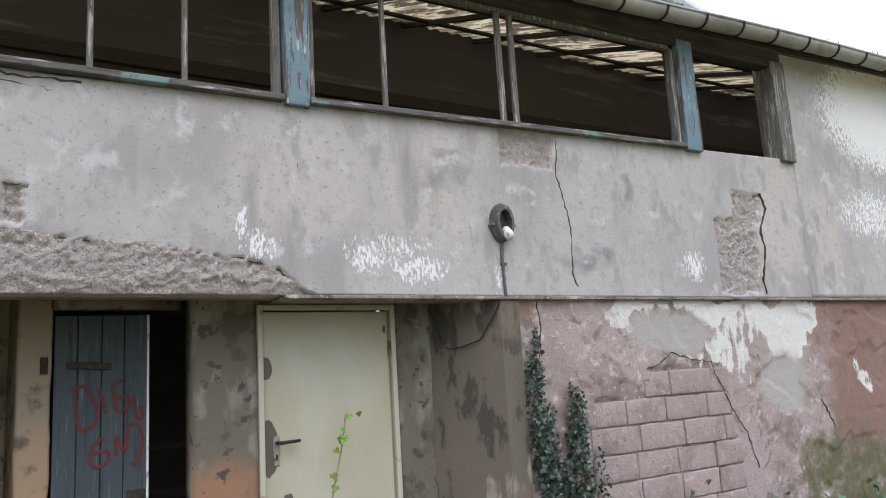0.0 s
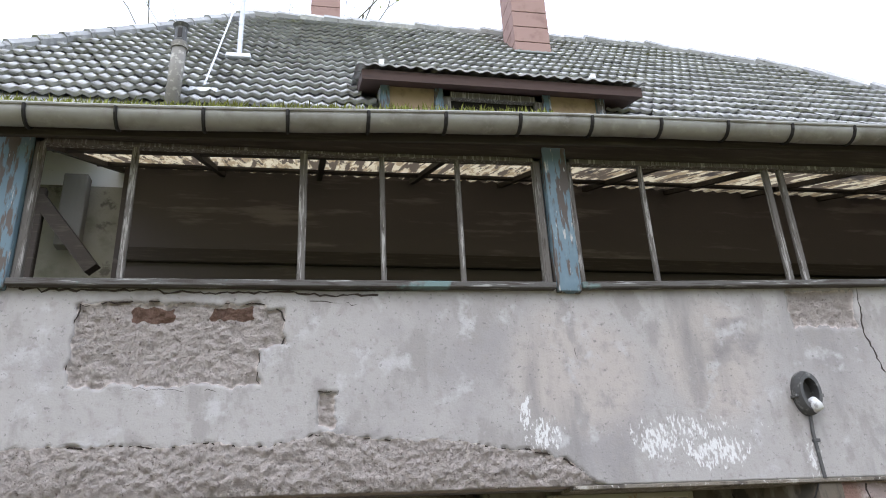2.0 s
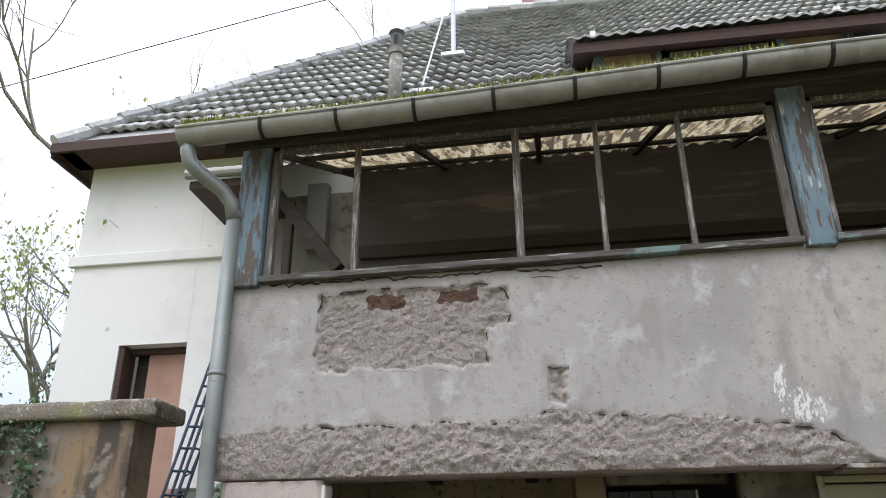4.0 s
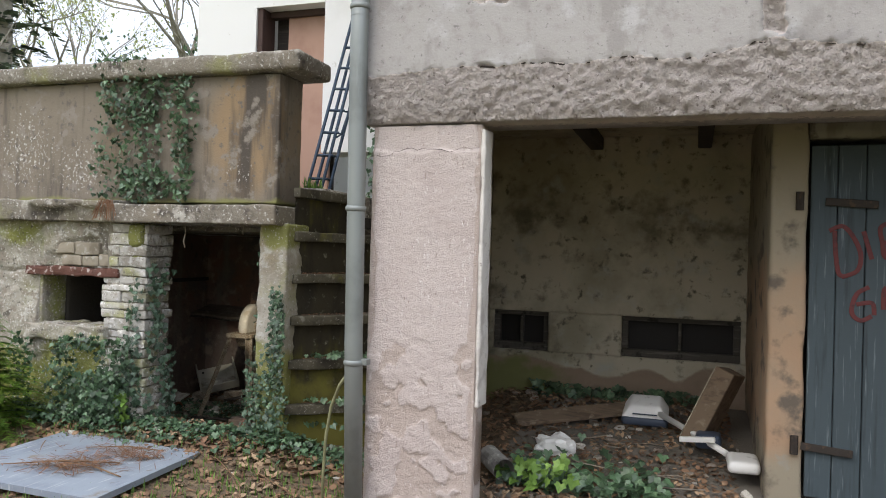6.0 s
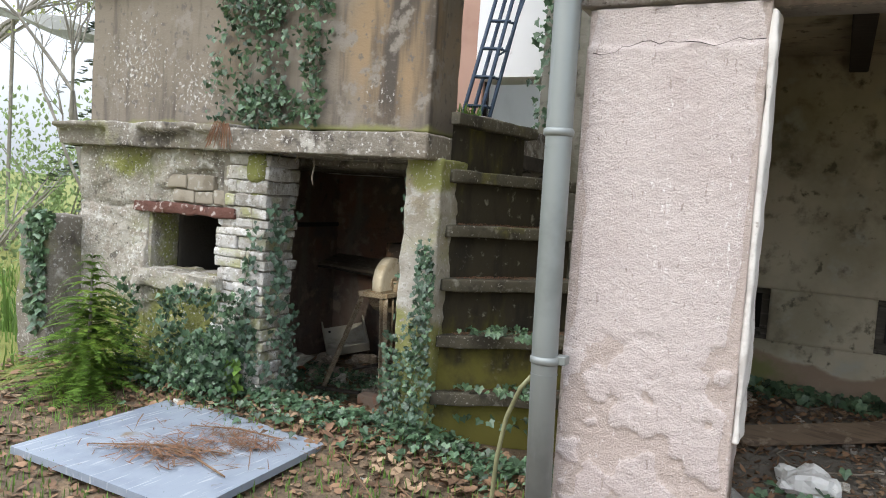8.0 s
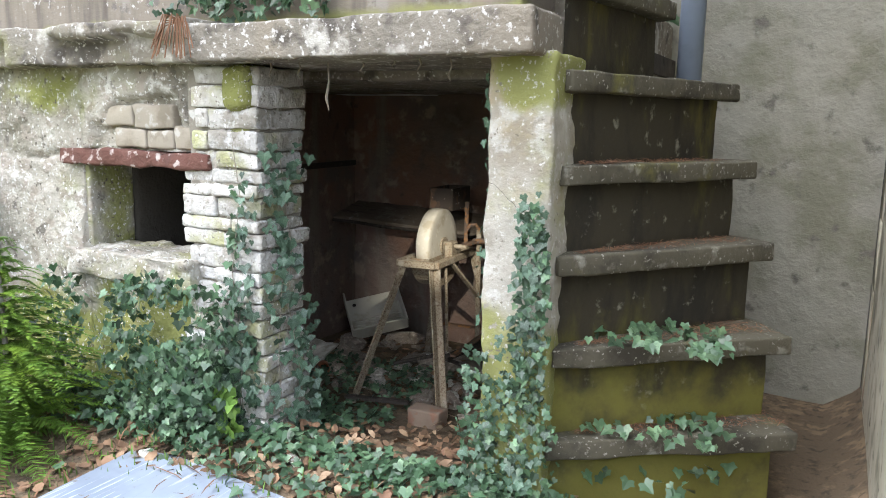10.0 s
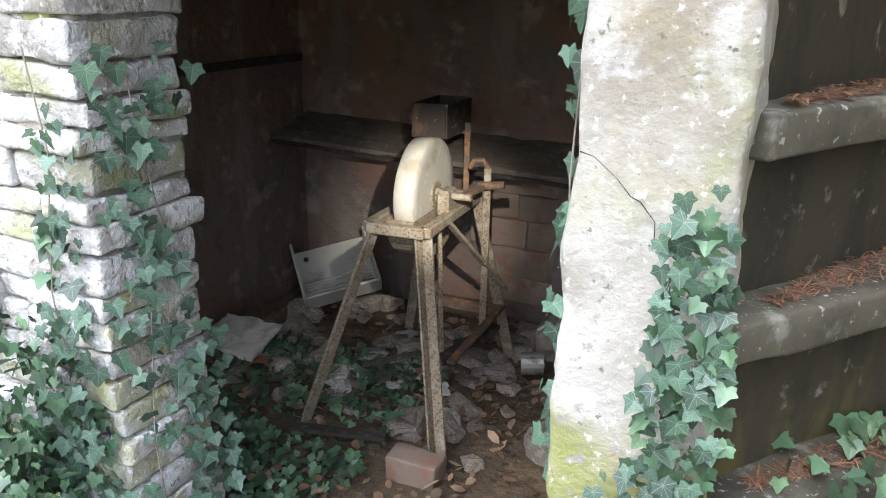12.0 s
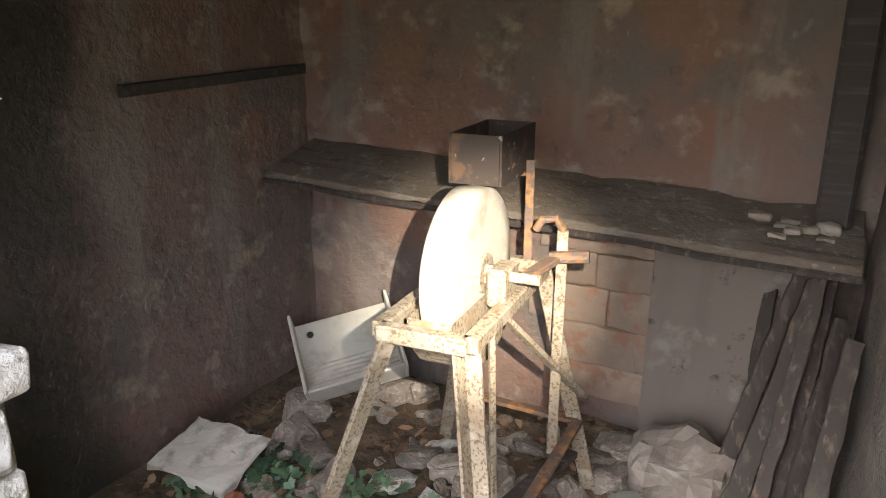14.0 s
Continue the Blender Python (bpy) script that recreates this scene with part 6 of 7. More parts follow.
vent_pipe = thing("vent_pipe", "mottled round vent pipe with a slotted cap", "vent pipe")
M_VENT = surface("lichen_pipe", (0.22, 0.21, 0.19), [((0.36, 0.35, 0.31), 16, 0.52, 0.62), ((0.12, 0.11, 0.10), 8, 0.55, 0.7)], bumps=((30, 0.3, 0.004),))
part("pipe", tube_bm([(-1.62, 6.85, 6.1), (-1.60, 6.85, 7.0)], 0.075, 16), M_VENT, vent_pipe, smooth=True)
part("collar", tube_bm([(-1.60, 6.85, 6.93), (-1.60, 6.85, 7.0)], 0.09, 16), M_VENT, vent_pipe)
part("cap", tube_bm([(-1.60, 6.85, 7.0), (-1.60, 6.85, 7.2), (-1.60, 6.85, 7.24)], [0.065, 0.065, 0.09], 16), M_LAMPGREY, vent_pipe)
# Black box on the cap for the unlit slot.
part("slot", box_bm(-1.62, -1.575, 6.78, 6.80, 7.05, 7.17), M_BLACK, vent_pipe)
vent_pipe.location = (-0.11, 0, -0.08)

mast = thing("antenna_mast", "thin galvanised mast with a stay on the roof", "mast")
M_GALV = surface("galvanised_steel", (0.55, 0.57, 0.60), [((0.45, 0.46, 0.48), 8, 0.5, 0.7)], rough=0.45, metal=0.6, bumps=())
zb = roof_z(8.35)
part("pole", tube_bm([(-1.18, 8.35, zb), (-1.16, 8.35, zb + 3.2)], [0.034, 0.026], 10), M_GALV, mast)
part("base_plate", box_bm(-1.34, -1.02, 8.24, 8.34, zb - 0.02, zb + 0.06, 0.015), M_GALV, mast)
part("stay", tube_bm([(-1.40, 7.2, roof_z(7.2) + 0.08), (-1.19, 8.33, zb + 1.2)], 0.012, 6), M_GALV, mast)
part("stay_plate", box_bm(-1.54, -1.24, 7.10, 7.18, roof_z(7.15) - 0.02, roof_z(7.15) + 0.05, 0.012), M_GALV, mast)
mast.location.x = -0.08


# ---- ladder, board, hose, clutter ----
def build_ladder():
    l = thing("metal_ladder", "dark blue metal ladder leaning on the house wall", "ladder")
    M = surface("dark_blue_metal", (0.035, 0.055, 0.085), [((0.09, 0.11, 0.13), 14, 0.55, 0.68)], rough=0.5, metal=0.4, bumps=())
    a, b = Vector((-3.50, 6.15, 1.86)), Vector((-3.50, 7.0, 3.70))
    side, back = Vector((0.11, 0.035, 0)), Vector((0.03, 0.08, 0.0))
    for off in (Vector(), side, back, side + back):
        part("rail", tube_bm([a + off, b + off], 0.014, 8), M, l)
    n = 9
    for k in range(n):
        p = a.lerp(b, (k + 0.5) / n)
        part("rung", tube_bm([p - side * 0.1, p + side * 1.25], 0.012, 8), M, l)
        part("strut", tube_bm([p + side, p + side + back], 0.009, 6), M, l)
    part("hook", tube_bm([a.lerp(b, 0.25) + side, a.lerp(b, 0.25) + side + Vector((0.06, 0, 0.03)), a.lerp(b, 0.5) + side + Vector((0.09, 0, 0))], 0.008, 6), M, l)


build_ladder()
M_BOARD = surface("grey_ribbed_board", (0.25, 0.285, 0.335), [((0.19, 0.22, 0.27), 2.2, 0.45, 0.65), ((0.40, 0.42, 0.45), 7, 0.58, 0.66, (8, 0.5, 1)), ((0.20, 0.17, 0.13), 3.4, 0.6, 0.7), ((0.16, 0.15, 0.13), 16, 0.64, 0.72)], rough=0.38, bumps=((14, 0.1, 0.003),))


def build_board():
    b = thing("ground_board", "grey ribbed sheet lying on the ground with twigs on it", "board")
    c = [Vector(p) for p in ((-4.60, 3.90, 0), (-3.42, 3.86, 0), (-3.50, 4.86, 0), (-4.68, 4.98, 0))]
    bm = bmesh.new()
    lo = [bm.verts.new(p + Vector((0, 0, 0.015))) for p in c]
    hi = [bm.verts.new(p + Vector((0, 0, 0.05))) for p in c]
    bm.faces.new(lo[::-1])
    bm.faces.new(hi)
    for i in range(4):
        bm.faces.new((lo[i], lo[(i + 1) % 4], hi[(i + 1) % 4], hi[i]))
    part("sheet", bm, M_BOARD, b)
    for k in range(26):
        f = 0.015 + 0.97 * k / 25
        p, q = c[0].lerp(c[1], f), c[3].lerp(c[2], f)
        p, q = p.lerp(q, 0.01), p.lerp(q, 0.99)
        part("rib", tube_bm([p + Vector((0, 0, 0.0475)), q + Vector((0, 0, 0.0475))], 0.0028, 6), M_BOARD, b)


build_board()
M_TWIG = surface("brown_twig", (0.17, 0.10, 0.055), [((0.26, 0.17, 0.10), 20, 0.5, 0.7)], bumps=(), vary=0.3, island=True)
M_STALK = surface("dry_root", (0.24, 0.21, 0.17), [((0.15, 0.125, 0.10), 30, 0.5, 0.7)], bumps=())
M_NEEDLE = surface("dry_brown_needles", (0.20, 0.105, 0.06), [((0.13, 0.07, 0.042), 9, 0.5, 0.7)], bumps=(), vary=0.35, island=True)
M_DEAD = surface("dead_leaves", (0.19, 0.115, 0.068), [((0.29, 0.205, 0.13), 3, 0.5, 0.6), ((0.14, 0.08, 0.05), 5, 0.55, 0.65)], bumps=(), vary=0.45, island=True)


def strew(name, label, category, rng, count, place, length, width, material, lift=0.02, tilt=0.35, parent=None):
    """Many thin flat bits, each a bent strip."""
    verts, faces = [], []
    for _ in range(count):
        x, y, z = place(rng)
        s, w = length * rng.uniform(0.5, 1.5), width * rng.uniform(0.6, 1.4)
        m = Matrix.Translation((x, y, z + rng.uniform(0.002, lift))) @ Euler((rng.uniform(-tilt, tilt), rng.uniform(-tilt, tilt), rng.uniform(0, 6.3))).to_matrix().to_4x4()
        n = len(verts)
        c = rng.uniform(-0.25, 0.35) * s
        for p in ((-s / 2, 0, 0), (-s * 0.2, -w / 2, c * 0.4), (-s * 0.2, w / 2, c * 0.4), (s * 0.2, -w / 2, c * 0.4), (s * 0.2, w / 2, c * 0.4), (s / 2, 0, 0)):
            verts.append(tuple(m @ Vector(p)))
        faces += [(n, n + 1, n + 2), (n + 1, n + 3, n + 4, n + 2), (n + 3, n + 5, n + 4)]
    ob = mesh_object(name, verts, faces, material, parent)
    if parent is None:
        tagged(ob, label, category, kind="stuff")
    return ob


rng = random.Random(21)
def board_heap(r):
    k = r.choice(((-3.95, 4.35, 0.22, 0.12), (-3.8, 4.6, 0.2, 0.08), (-4.05, 4.2, 0.3, 0.1), (-3.9, 4.5, 0.35, 0.25)))
    return r.gauss(k[0], k[2] * 0.55), r.gauss(k[1], k[3] * 0.7), 0.052


strew("twig_litter", "brown needles and twigs strewn on the grey sheet", "twigs", rng, 520, board_heap, 0.10, 0.005, M_NEEDLE, 0.03, 0.3)
strew("twig_litter", "dark thin twigs on the grey sheet", "twigs", rng, 90, board_heap, 0.16, 0.005, M_TWIG, 0.03, 0.2)
for a, b in (((-4.35, 4.12), (-3.75, 4.42)), ((-4.1, 4.3), (-3.55, 4.2)), ((-4.2, 4.62), (-3.7, 4.75))):
    t = thing("dry_twig", "dry dark twig lying on the grey sheet", "twig", "twigs on the sheet")
    mid = ((a[0] + b[0]) / 2, (a[1] + b[1]) / 2 + 0.03)
    part("stem", tube_bm([(*a, 0.06), (*mid, 0.07), (*b, 0.06)], [0.003, 0.006, 0.004], 6), M_TWIG, t)


def open_ground(r):
    x, y = r.uniform(-6.2, -1.0), r.uniform(2.2, 5.15)
    return x, y, ground_z(x, y)


def bay_ground(r):
    x, y = r.uniform(-2.0, -0.25), r.uniform(4.3, 6.65)
    return x, y, ground_z(x, y)


def shed_ground(r):
    x, y = r.uniform(-5.15, -3.4), r.uniform(5.2, 7.2)
    return x, y, ground_z(x, y)


def step_ground(r):
    z, deg = r.choice(((0.33, 34), (0.63, 41), (0.925, 52), (1.21, 60)))
    d, a = r.uniform(0.1, 0.85), radians(deg + r.uniform(2, 14))
    return -3.09 + d * math.cos(a), 5.22 + d * math.sin(a), z


def near_door(r):
    x, y = r.uniform(-4.9, -2.2), r.uniform(4.75, 5.3)
    return x, y, ground_z(x, y)


strew("leaf_litter", "brown dead leaves over the soil", "leaf litter", rng, 5200, open_ground, 0.05, 0.03, M_DEAD, 0.02, 0.5)
strew("leaf_litter", "brown dead leaves before the shed", "leaf litter", rng, 900, near_door, 0.06, 0.035, M_DEAD, 0.03, 0.6)
strew("straw_litter", "dry straw and stalks on the ground", "straw", rng, 500, open_ground, 0.2, 0.005, M_NEEDLE, 0.03, 0.15)
strew("leaf_litter", "dead leaves and bits over the bay floor", "leaf litter", rng, 3600, bay_ground, 0.04, 0.02, M_DEAD, 0.03, 0.6)
strew("twig_litter", "dark twigs and splinters over the bay floor", "twigs", rng, 420, bay_ground, 0.13, 0.006, M_TWIG, 0.04, 0.25)
strew("leaf_litter", "dead leaves over the shed floor", "leaf litter", rng, 1200, shed_ground, 0.045, 0.022, M_DEAD, 0.04, 0.6)
strew("needle_litter", "reddish dry needles lying on the steps", "needles", rng, 2600, step_ground, 0.035, 0.0025, M_NEEDLE, 0.008, 0.2)

hose = thing("garden_hose", "thin pale green hose arching beside the downpipe", "hose")
M_HOSE = surface("pale_green_hose", (0.22, 0.22, 0.12), [((0.15, 0.15, 0.08), 6, 0.5, 0.7)], rough=0.5, bumps=())
part("tube", tube_bm([(-2.33, 4.30, 0.0), (-2.325, 4.29, 0.2), (-2.31, 4.28, 0.4), (-2.28, 4.27, 0.56), (-2.23, 4.26, 0.68), (-2.19, 4.25, 0.73)], 0.0085, 10), M_HOSE, hose, smooth=True)
for a, b, c in (((-2.9, 4.6, 0.05), (-2.5, 4.3, 0.06), (-2.3, 3.9, 0.03)), ((-3.3, 4.75, 0.06), (-2.9, 4.4, 0.05), (-2.7, 4.1, 0.03))):
    t = thing("long_stalk", "long dry plant stalk lying on the ground", "stalk", "stalks")
    part("stem", tube_bm([a, b, c], 0.0035, 6), M_TWIG, t)

plank = thing("bay_plank", "old wooden plank lying on the bay floor", "plank")
part("board", bar((-1.62, 5.72, 0.27), (-0.75, 6.15, 0.37), 0.14, 0.025, twist=radians(20)), M_OLDBOARD, plank)
trim = thing("string_trimmer", "white and dark blue garden trimmer lying on debris", "trimmer")
M_WHITEPL = surface("scuffed_white_plastic", (0.66, 0.66, 0.64), [((0.45, 0.44, 0.42), 12, 0.58, 0.68)], rough=0.4, bumps=())
M_NAVY = surface("dark_blue_plastic", (0.04, 0.055, 0.085), rough=0.45, bumps=())
rough_box("head", (-0.93, 5.92, 0.335), (-0.65, 6.13, 0.425), 0.03, 0.003, 0.018, M_WHITEPL, trim, label="white plastic motor head",
    shape=lambda p: np.array((-0.79 + (p[0] + 0.79) * (1.12 - 4.6 * (p[2] - 0.335)), 6.025 + (p[1] - 6.025) * (1.12 - 4.6 * (p[2] - 0.335)), p[2] + 0.25 * (p[1] - 6.02))))
part("vent_slot", box_bm(-0.87, -0.71, 5.905, 5.915, 0.345, 0.352), M_NAVY, trim)
rough_box("base", (-0.94, 5.9, 0.27), (-0.64, 6.14, 0.325), 0.04, 0.003, 0.02, M_NAVY, trim)
part("shaft", tube_bm([(-0.72, 5.98, 0.36), (-0.42, 5.55, 0.30), (-0.30, 5.38, 0.27)], 0.019, 12), M_WHITEPL, trim, smooth=True)
rough_box("grip", (-0.47, 5.5, 0.25), (-0.32, 5.66, 0.34), 0.03, 0.004, 0.03, M_NAVY, trim, label="dark blue handle housing")
part("side_handle", bar((-0.56, 5.46, 0.31), (-0.36, 5.43, 0.33), 0.035, 0.03), M_WHITEPL, trim)
rough_box("rear_handle", (-0.3, 5.12, 0.22), (-0.13, 5.38, 0.29), 0.03, 0.006, 0.03, M_WHITEPL, trim)
carton = thing("wooden_box", "flat wooden box leaning against the pier", "box")
bm = box_bm(-0.06, 0.06, -0.13, 0.13, 0, 0.5, 0.006)
cm = Matrix.Translation((-0.47, 5.75, 0.24)) @ Matrix.Rotation(radians(24), 4, "Y") @ Matrix.Rotation(radians(-20), 4, "Z")
bm.transform(cm)
part("body", bm, M_OLDBOARD, carton)
bm = box_bm(-0.068, -0.061, -0.12, 0.12, 0.01, 0.49, 0.002)
bm.transform(cm)
part("pale_face", bm, M_BAY, carton)
rag = rough_box("plastic_sheet", (-1.42, 5.28, 0.15), (-1.16, 5.5, 0.25), 0.03, 0.05, 0.05, M_WHITEPL, scale=9, smooth=False)
tagged(rag, "crumpled white plastic lying among leaves", "plastic sheet")
r7 = random.Random(27)
for k in range(5):
    x, y = r7.uniform(-1.3, -0.5), r7.uniform(4.9, 5.8)
    loop = thing("loose_wire", "thin pale wire curling over the debris", "wire", "loose wires")
    part("strand", tube_bm([(x + 0.16 * math.cos(0.7 * q + k) * (1 + 0.1 * q), y + 0.12 * math.sin(0.7 * q + k), ground_z(x, y) + 0.03 + 0.012 * math.sin(q * 1.3)) for q in range(7)], 0.0035, 6), M_STALK, loop, smooth=True)
pipe_end = thing("clay_pipe", "short grey drain pipe end by the pilaster", "pipe")
part("ring", tube_bm([(-1.46, 4.75, 0.2), (-1.6, 4.95, 0.22)], 0.06, 16, caps=False), M_VENT, pipe_end)

# ---- plants ----
M_IVY = surface("ivy_leaf", (0.058, 0.108, 0.056), [((0.13, 0.205, 0.11), 11, 0.5, 0.65)], rough=0.38, bumps=(), vary=0.6, island=True, shine=0.5, through_light=0.12)
M_IVYP = surface("ivy_leaf_single", (0.055, 0.10, 0.062), [((0.105, 0.165, 0.11), 30, 0.52, 0.62)], rough=0.42, bumps=(), vary=0.5, shine=0.45, through_light=0.12)
M_IVYDARK = surface("dusty_dark_ivy", (0.030, 0.056, 0.038), [((0.075, 0.11, 0.085), 9, 0.5, 0.64), ((0.07, 0.05, 0.035), 5, 0.58, 0.68)], rough=0.4, bumps=(), vary=0.6, island=True, shine=0.5, through_light=0.06)
M_IVYLIGHT = surface("young_ivy_leaf", (0.14, 0.25, 0.05), [((0.20, 0.32, 0.07), 20, 0.5, 0.65)], rough=0.45, bumps=(), vary=0.3, island=True, through_light=0.2)
M_FIR = surface("fir_green", (0.10, 0.18, 0.025), [((0.20, 0.31, 0.04), 6, 0.5, 0.65)], rough=0.6, bumps=(), vary=0.35, island=True, through_light=0.15)
M_DARKFIR = surface("dark_conifer", (0.10, 0.13, 0.10), rough=0.7, bumps=(), vary=0.4, island=True)
M_GRASS = surface("grass_blade", (0.13, 0.22, 0.05), rough=0.6, bumps=(), vary=0.35, island=True, through_light=0.2)
M_BARK = surface("grey_bark", (0.24, 0.22, 0.19), [((0.34, 0.32, 0.28), 9, 0.5, 0.65)], bumps=((30, 0.4, 0.01),))
M_BUD = surface("spring_leaf", (0.34, 0.38, 0.14), rough=0.6, bumps=(), vary=0.4, island=True, through_light=0.5)
M_BUSH = surface("far_bush_leaf", (0.26, 0.34, 0.15), rough=0.6, bumps=(), vary=0.45, island=True, through_light=0.5)

LOBES = [(0.0, 0.14), (0.20, 0.30), (0.40, 0.30), (0.44, 0.08), (0.60, -0.10), (0.33, -0.26), (0.16, -0.58), (0.0, -0.78), (-0.16, -0.58), (-0.33, -0.26), (-0.60, -0.10), (-0.44, 0.08), (-0.40, 0.30), (-0.20, 0.30)]


def leaf_shape():
    verts = [(0.0, 0.0, 0.0)] + [(x, y, 0.14 * abs(x) - 0.10 * y * y) for x, y in LOBES]
    n = len(LOBES)
    return verts, [(0, 1 + (k + 1) % n, 1 + k) for k in range(n)]


LEAF_V, LEAF_F = leaf_shape()
LEAF_V = np.array(LEAF_V)


def leaf_pose(rng, p, facing, size, wild=0.5):
    """A leaf at p whose upper side looks along facing and whose tip hangs down."""
    f = Vector(facing) + Vector((rng.gauss(0, wild), rng.gauss(0, wild), rng.gauss(0, wild) + 0.25))
    f.normalize()
    down = Vector((rng.gauss(0, 0.45), rng.gauss(0, 0.2), -1))
    down = (down - f * down.dot(f)).normalized()
    side = f.cross(down)
    s = size * rng.uniform(0.55, 1.45)
    m = Matrix((side, -down, f)).transposed().to_4x4()
    return Matrix.Translation(p) @ m @ Matrix.Diagonal((s, s, s, 1))


def leaves_mesh(name, poses, material, parent=None):
    verts, faces = [], []
    for m in poses:
        a = np.array(m)
        n = len(verts)
        verts += (LEAF_V @ a[:3, :3].T + a[:3, 3]).tolist()
        faces += [(i + n, j + n, k + n) for i, j, k in LEAF_F]
    ob = mesh_object(name, verts, faces, material, parent)
    ob["kind"] = "stuff"
    return ob


LEAF_MESH = []


def add_veins(mat):
    """Pale veins that run from the leaf's base to its lobes, in the leaf's own plane."""
    nt = mat.node_tree
    xyz = nt.nodes.new("ShaderNodeSeparateXYZ")
    nt.links.new(nt.nodes.new("ShaderNodeTexCoord").outputs["Object"], xyz.inputs[0])
    ax, y = math_node(nt, "ABSOLUTE", xyz.outputs["X"]), xyz.outputs["Y"]
    near = ax
    for slope in (-0.17, 0.75, -1.6):
        near = math_node(nt, "MINIMUM", near, math_node(nt, "ABSOLUTE", math_node(nt, "SUBTRACT", y, math_node(nt, "MULTIPLY", ax, slope))))
    bsdf = nt.nodes["Principled BSDF"]
    col = bsdf.inputs["Base Color"].links[0].from_socket
    fac = math_node(nt, "SUBTRACT", 0.5, ramp(nt, near, 0.006, 0.03), True)
    nt.links.new(mix_node(nt, fac, col, (0.22, 0.30, 0.24)), bsdf.inputs["Base Color"])


add_veins(M_IVYP)


def ivy(label, seed, count, place, facing, size, singles=0, single_place=None, stems=(), material=None, wild=0.5, single_size=None):
    rng = random.Random(seed)
    t = thing("ivy", label, "ivy", "ivy on the walls")
    if count:
        leaves_mesh("foliage", [leaf_pose(rng, Vector(place(rng)), facing, size, wild) for _ in range(count)], material or M_IVY, t)
    for k in range(singles):
        m = leaf_pose(rng, Vector((single_place or place)(rng)), facing, single_size or size, wild * 0.7)
        if not LEAF_MESH:
            ob = mesh_object("leaf", LEAF_V.tolist(), LEAF_F, M_IVYP, t)
            LEAF_MESH.append(ob.data)
        else:
            ob = new("leaf", LEAF_MESH[0])
            ob.parent = t
        ob.matrix_basis = m
    for s in stems:
        part("stem", tube_bm(s, 0.0016, 6), M_STALK, t, "thin woody ivy stem")
    return t


def on_wall(y, spots, off=0.03):
    """Places on a wall facing -y; spots: (x, z, rx, rz, weight)."""
    def f(r):
        s = r.choices(spots, [q[4] for q in spots])[0]
        a, d = r.uniform(0, 6.283), math.sqrt(r.random())
        return s[0] + s[2] * d * math.cos(a), y - r.uniform(0.005, off), s[1] + s[3] * d * math.sin(a)
    return f


FRONT = (0, -1, 0)
ivy("dense ivy climbing over the parapet", 1, 1500, on_wall(5.26, ((-4.45, 2.5, 0.3, 0.25, 4), (-4.4, 2.15, 0.22, 0.4, 3), (-4.35, 1.82, 0.33, 0.12, 2.5), (-4.02, 2.35, 0.14, 0.3, 2), (-4.0, 1.95, 0.08, 0.28, 1.5), (-4.72, 2.0, 0.1, 0.35, 0.6), (-4.55, 2.72, 0.25, 0.05, 1)), 0.06), FRONT, 0.031, wild=0.8,
    stems=[[(-4.5, 5.265, 1.72), (-4.45, 5.265, 2.2), (-4.5, 5.265, 2.7)], [(-4.0, 5.265, 1.72), (-3.98, 5.265, 2.1), (-4.06, 5.265, 2.5)]])
ivy("ivy trailing up the jamb stones of the doorway", 2, 110, on_wall(5.19, ((-4.34, 0.8, 0.05, 0.3, 0.5), (-4.4, 0.35, 0.16, 0.3, 2)), 0.03), FRONT, 0.034,
    singles=170, single_place=on_wall(5.18, ((-4.28, 0.95, 0.03, 0.25, 0.6), (-4.34, 0.6, 0.08, 0.2, 1), (-4.38, 0.3, 0.14, 0.25, 2)), 0.04), single_size=0.033, wild=0.45,
    stems=[[(-4.36, 5.165, 0.1), (-4.33, 5.165, 0.4), (-4.37, 5.165, 0.75), (-4.32, 5.165, 1.05), (-4.35, 5.165, 1.24)], [(-4.31, 5.17, 0.05), (-4.36, 5.17, 0.35), (-4.34, 5.17, 0.6)]])
def on_reveal(r):
    """Places on the inner face of the jamb, along a climbing stem that widens below."""
    z = 0.05 + 1.2 * r.random() ** 1.25
    mid = 5.30 + 0.05 * math.sin(z * 5) + 0.04 * (1 - z)
    return -4.215 + r.uniform(-0.006, 0.03), min(5.47, max(5.17, r.gauss(mid, 0.05 + 0.045 * (z < 0.75)))), z


ivy("ivy climbing the inner face of the doorway jamb", 22, 0, None, (0.9, -0.6, 0), 0.04, singles=230, single_place=on_reveal, single_size=0.036, wild=0.6,
    stems=[[(-4.212, 5.40, 0.05), (-4.212, 5.38, 0.3), (-4.212, 5.31, 0.6), (-4.212, 5.33, 0.85), (-4.212, 5.29, 1.05), (-4.212, 5.27, 1.2)], [(-4.212, 5.27, 0.05), (-4.212, 5.24, 0.4), (-4.212, 5.27, 0.7)]])
ivy("thick ivy at the foot of the shed wall", 3, 2500, on_wall(5.16, ((-4.55, 0.25, 0.22, 0.22, 4), (-4.86, 0.42, 0.07, 0.26, 1.2), (-5.24, 0.36, 0.07, 0.36, 0.9), (-4.9, 0.06, 0.6, 0.09, 3), (-4.7, 0.66, 0.2, 0.06, 0.5), (-4.4, 0.42, 0.12, 0.3, 1.2)), 0.2), FRONT, 0.030, wild=0.8)
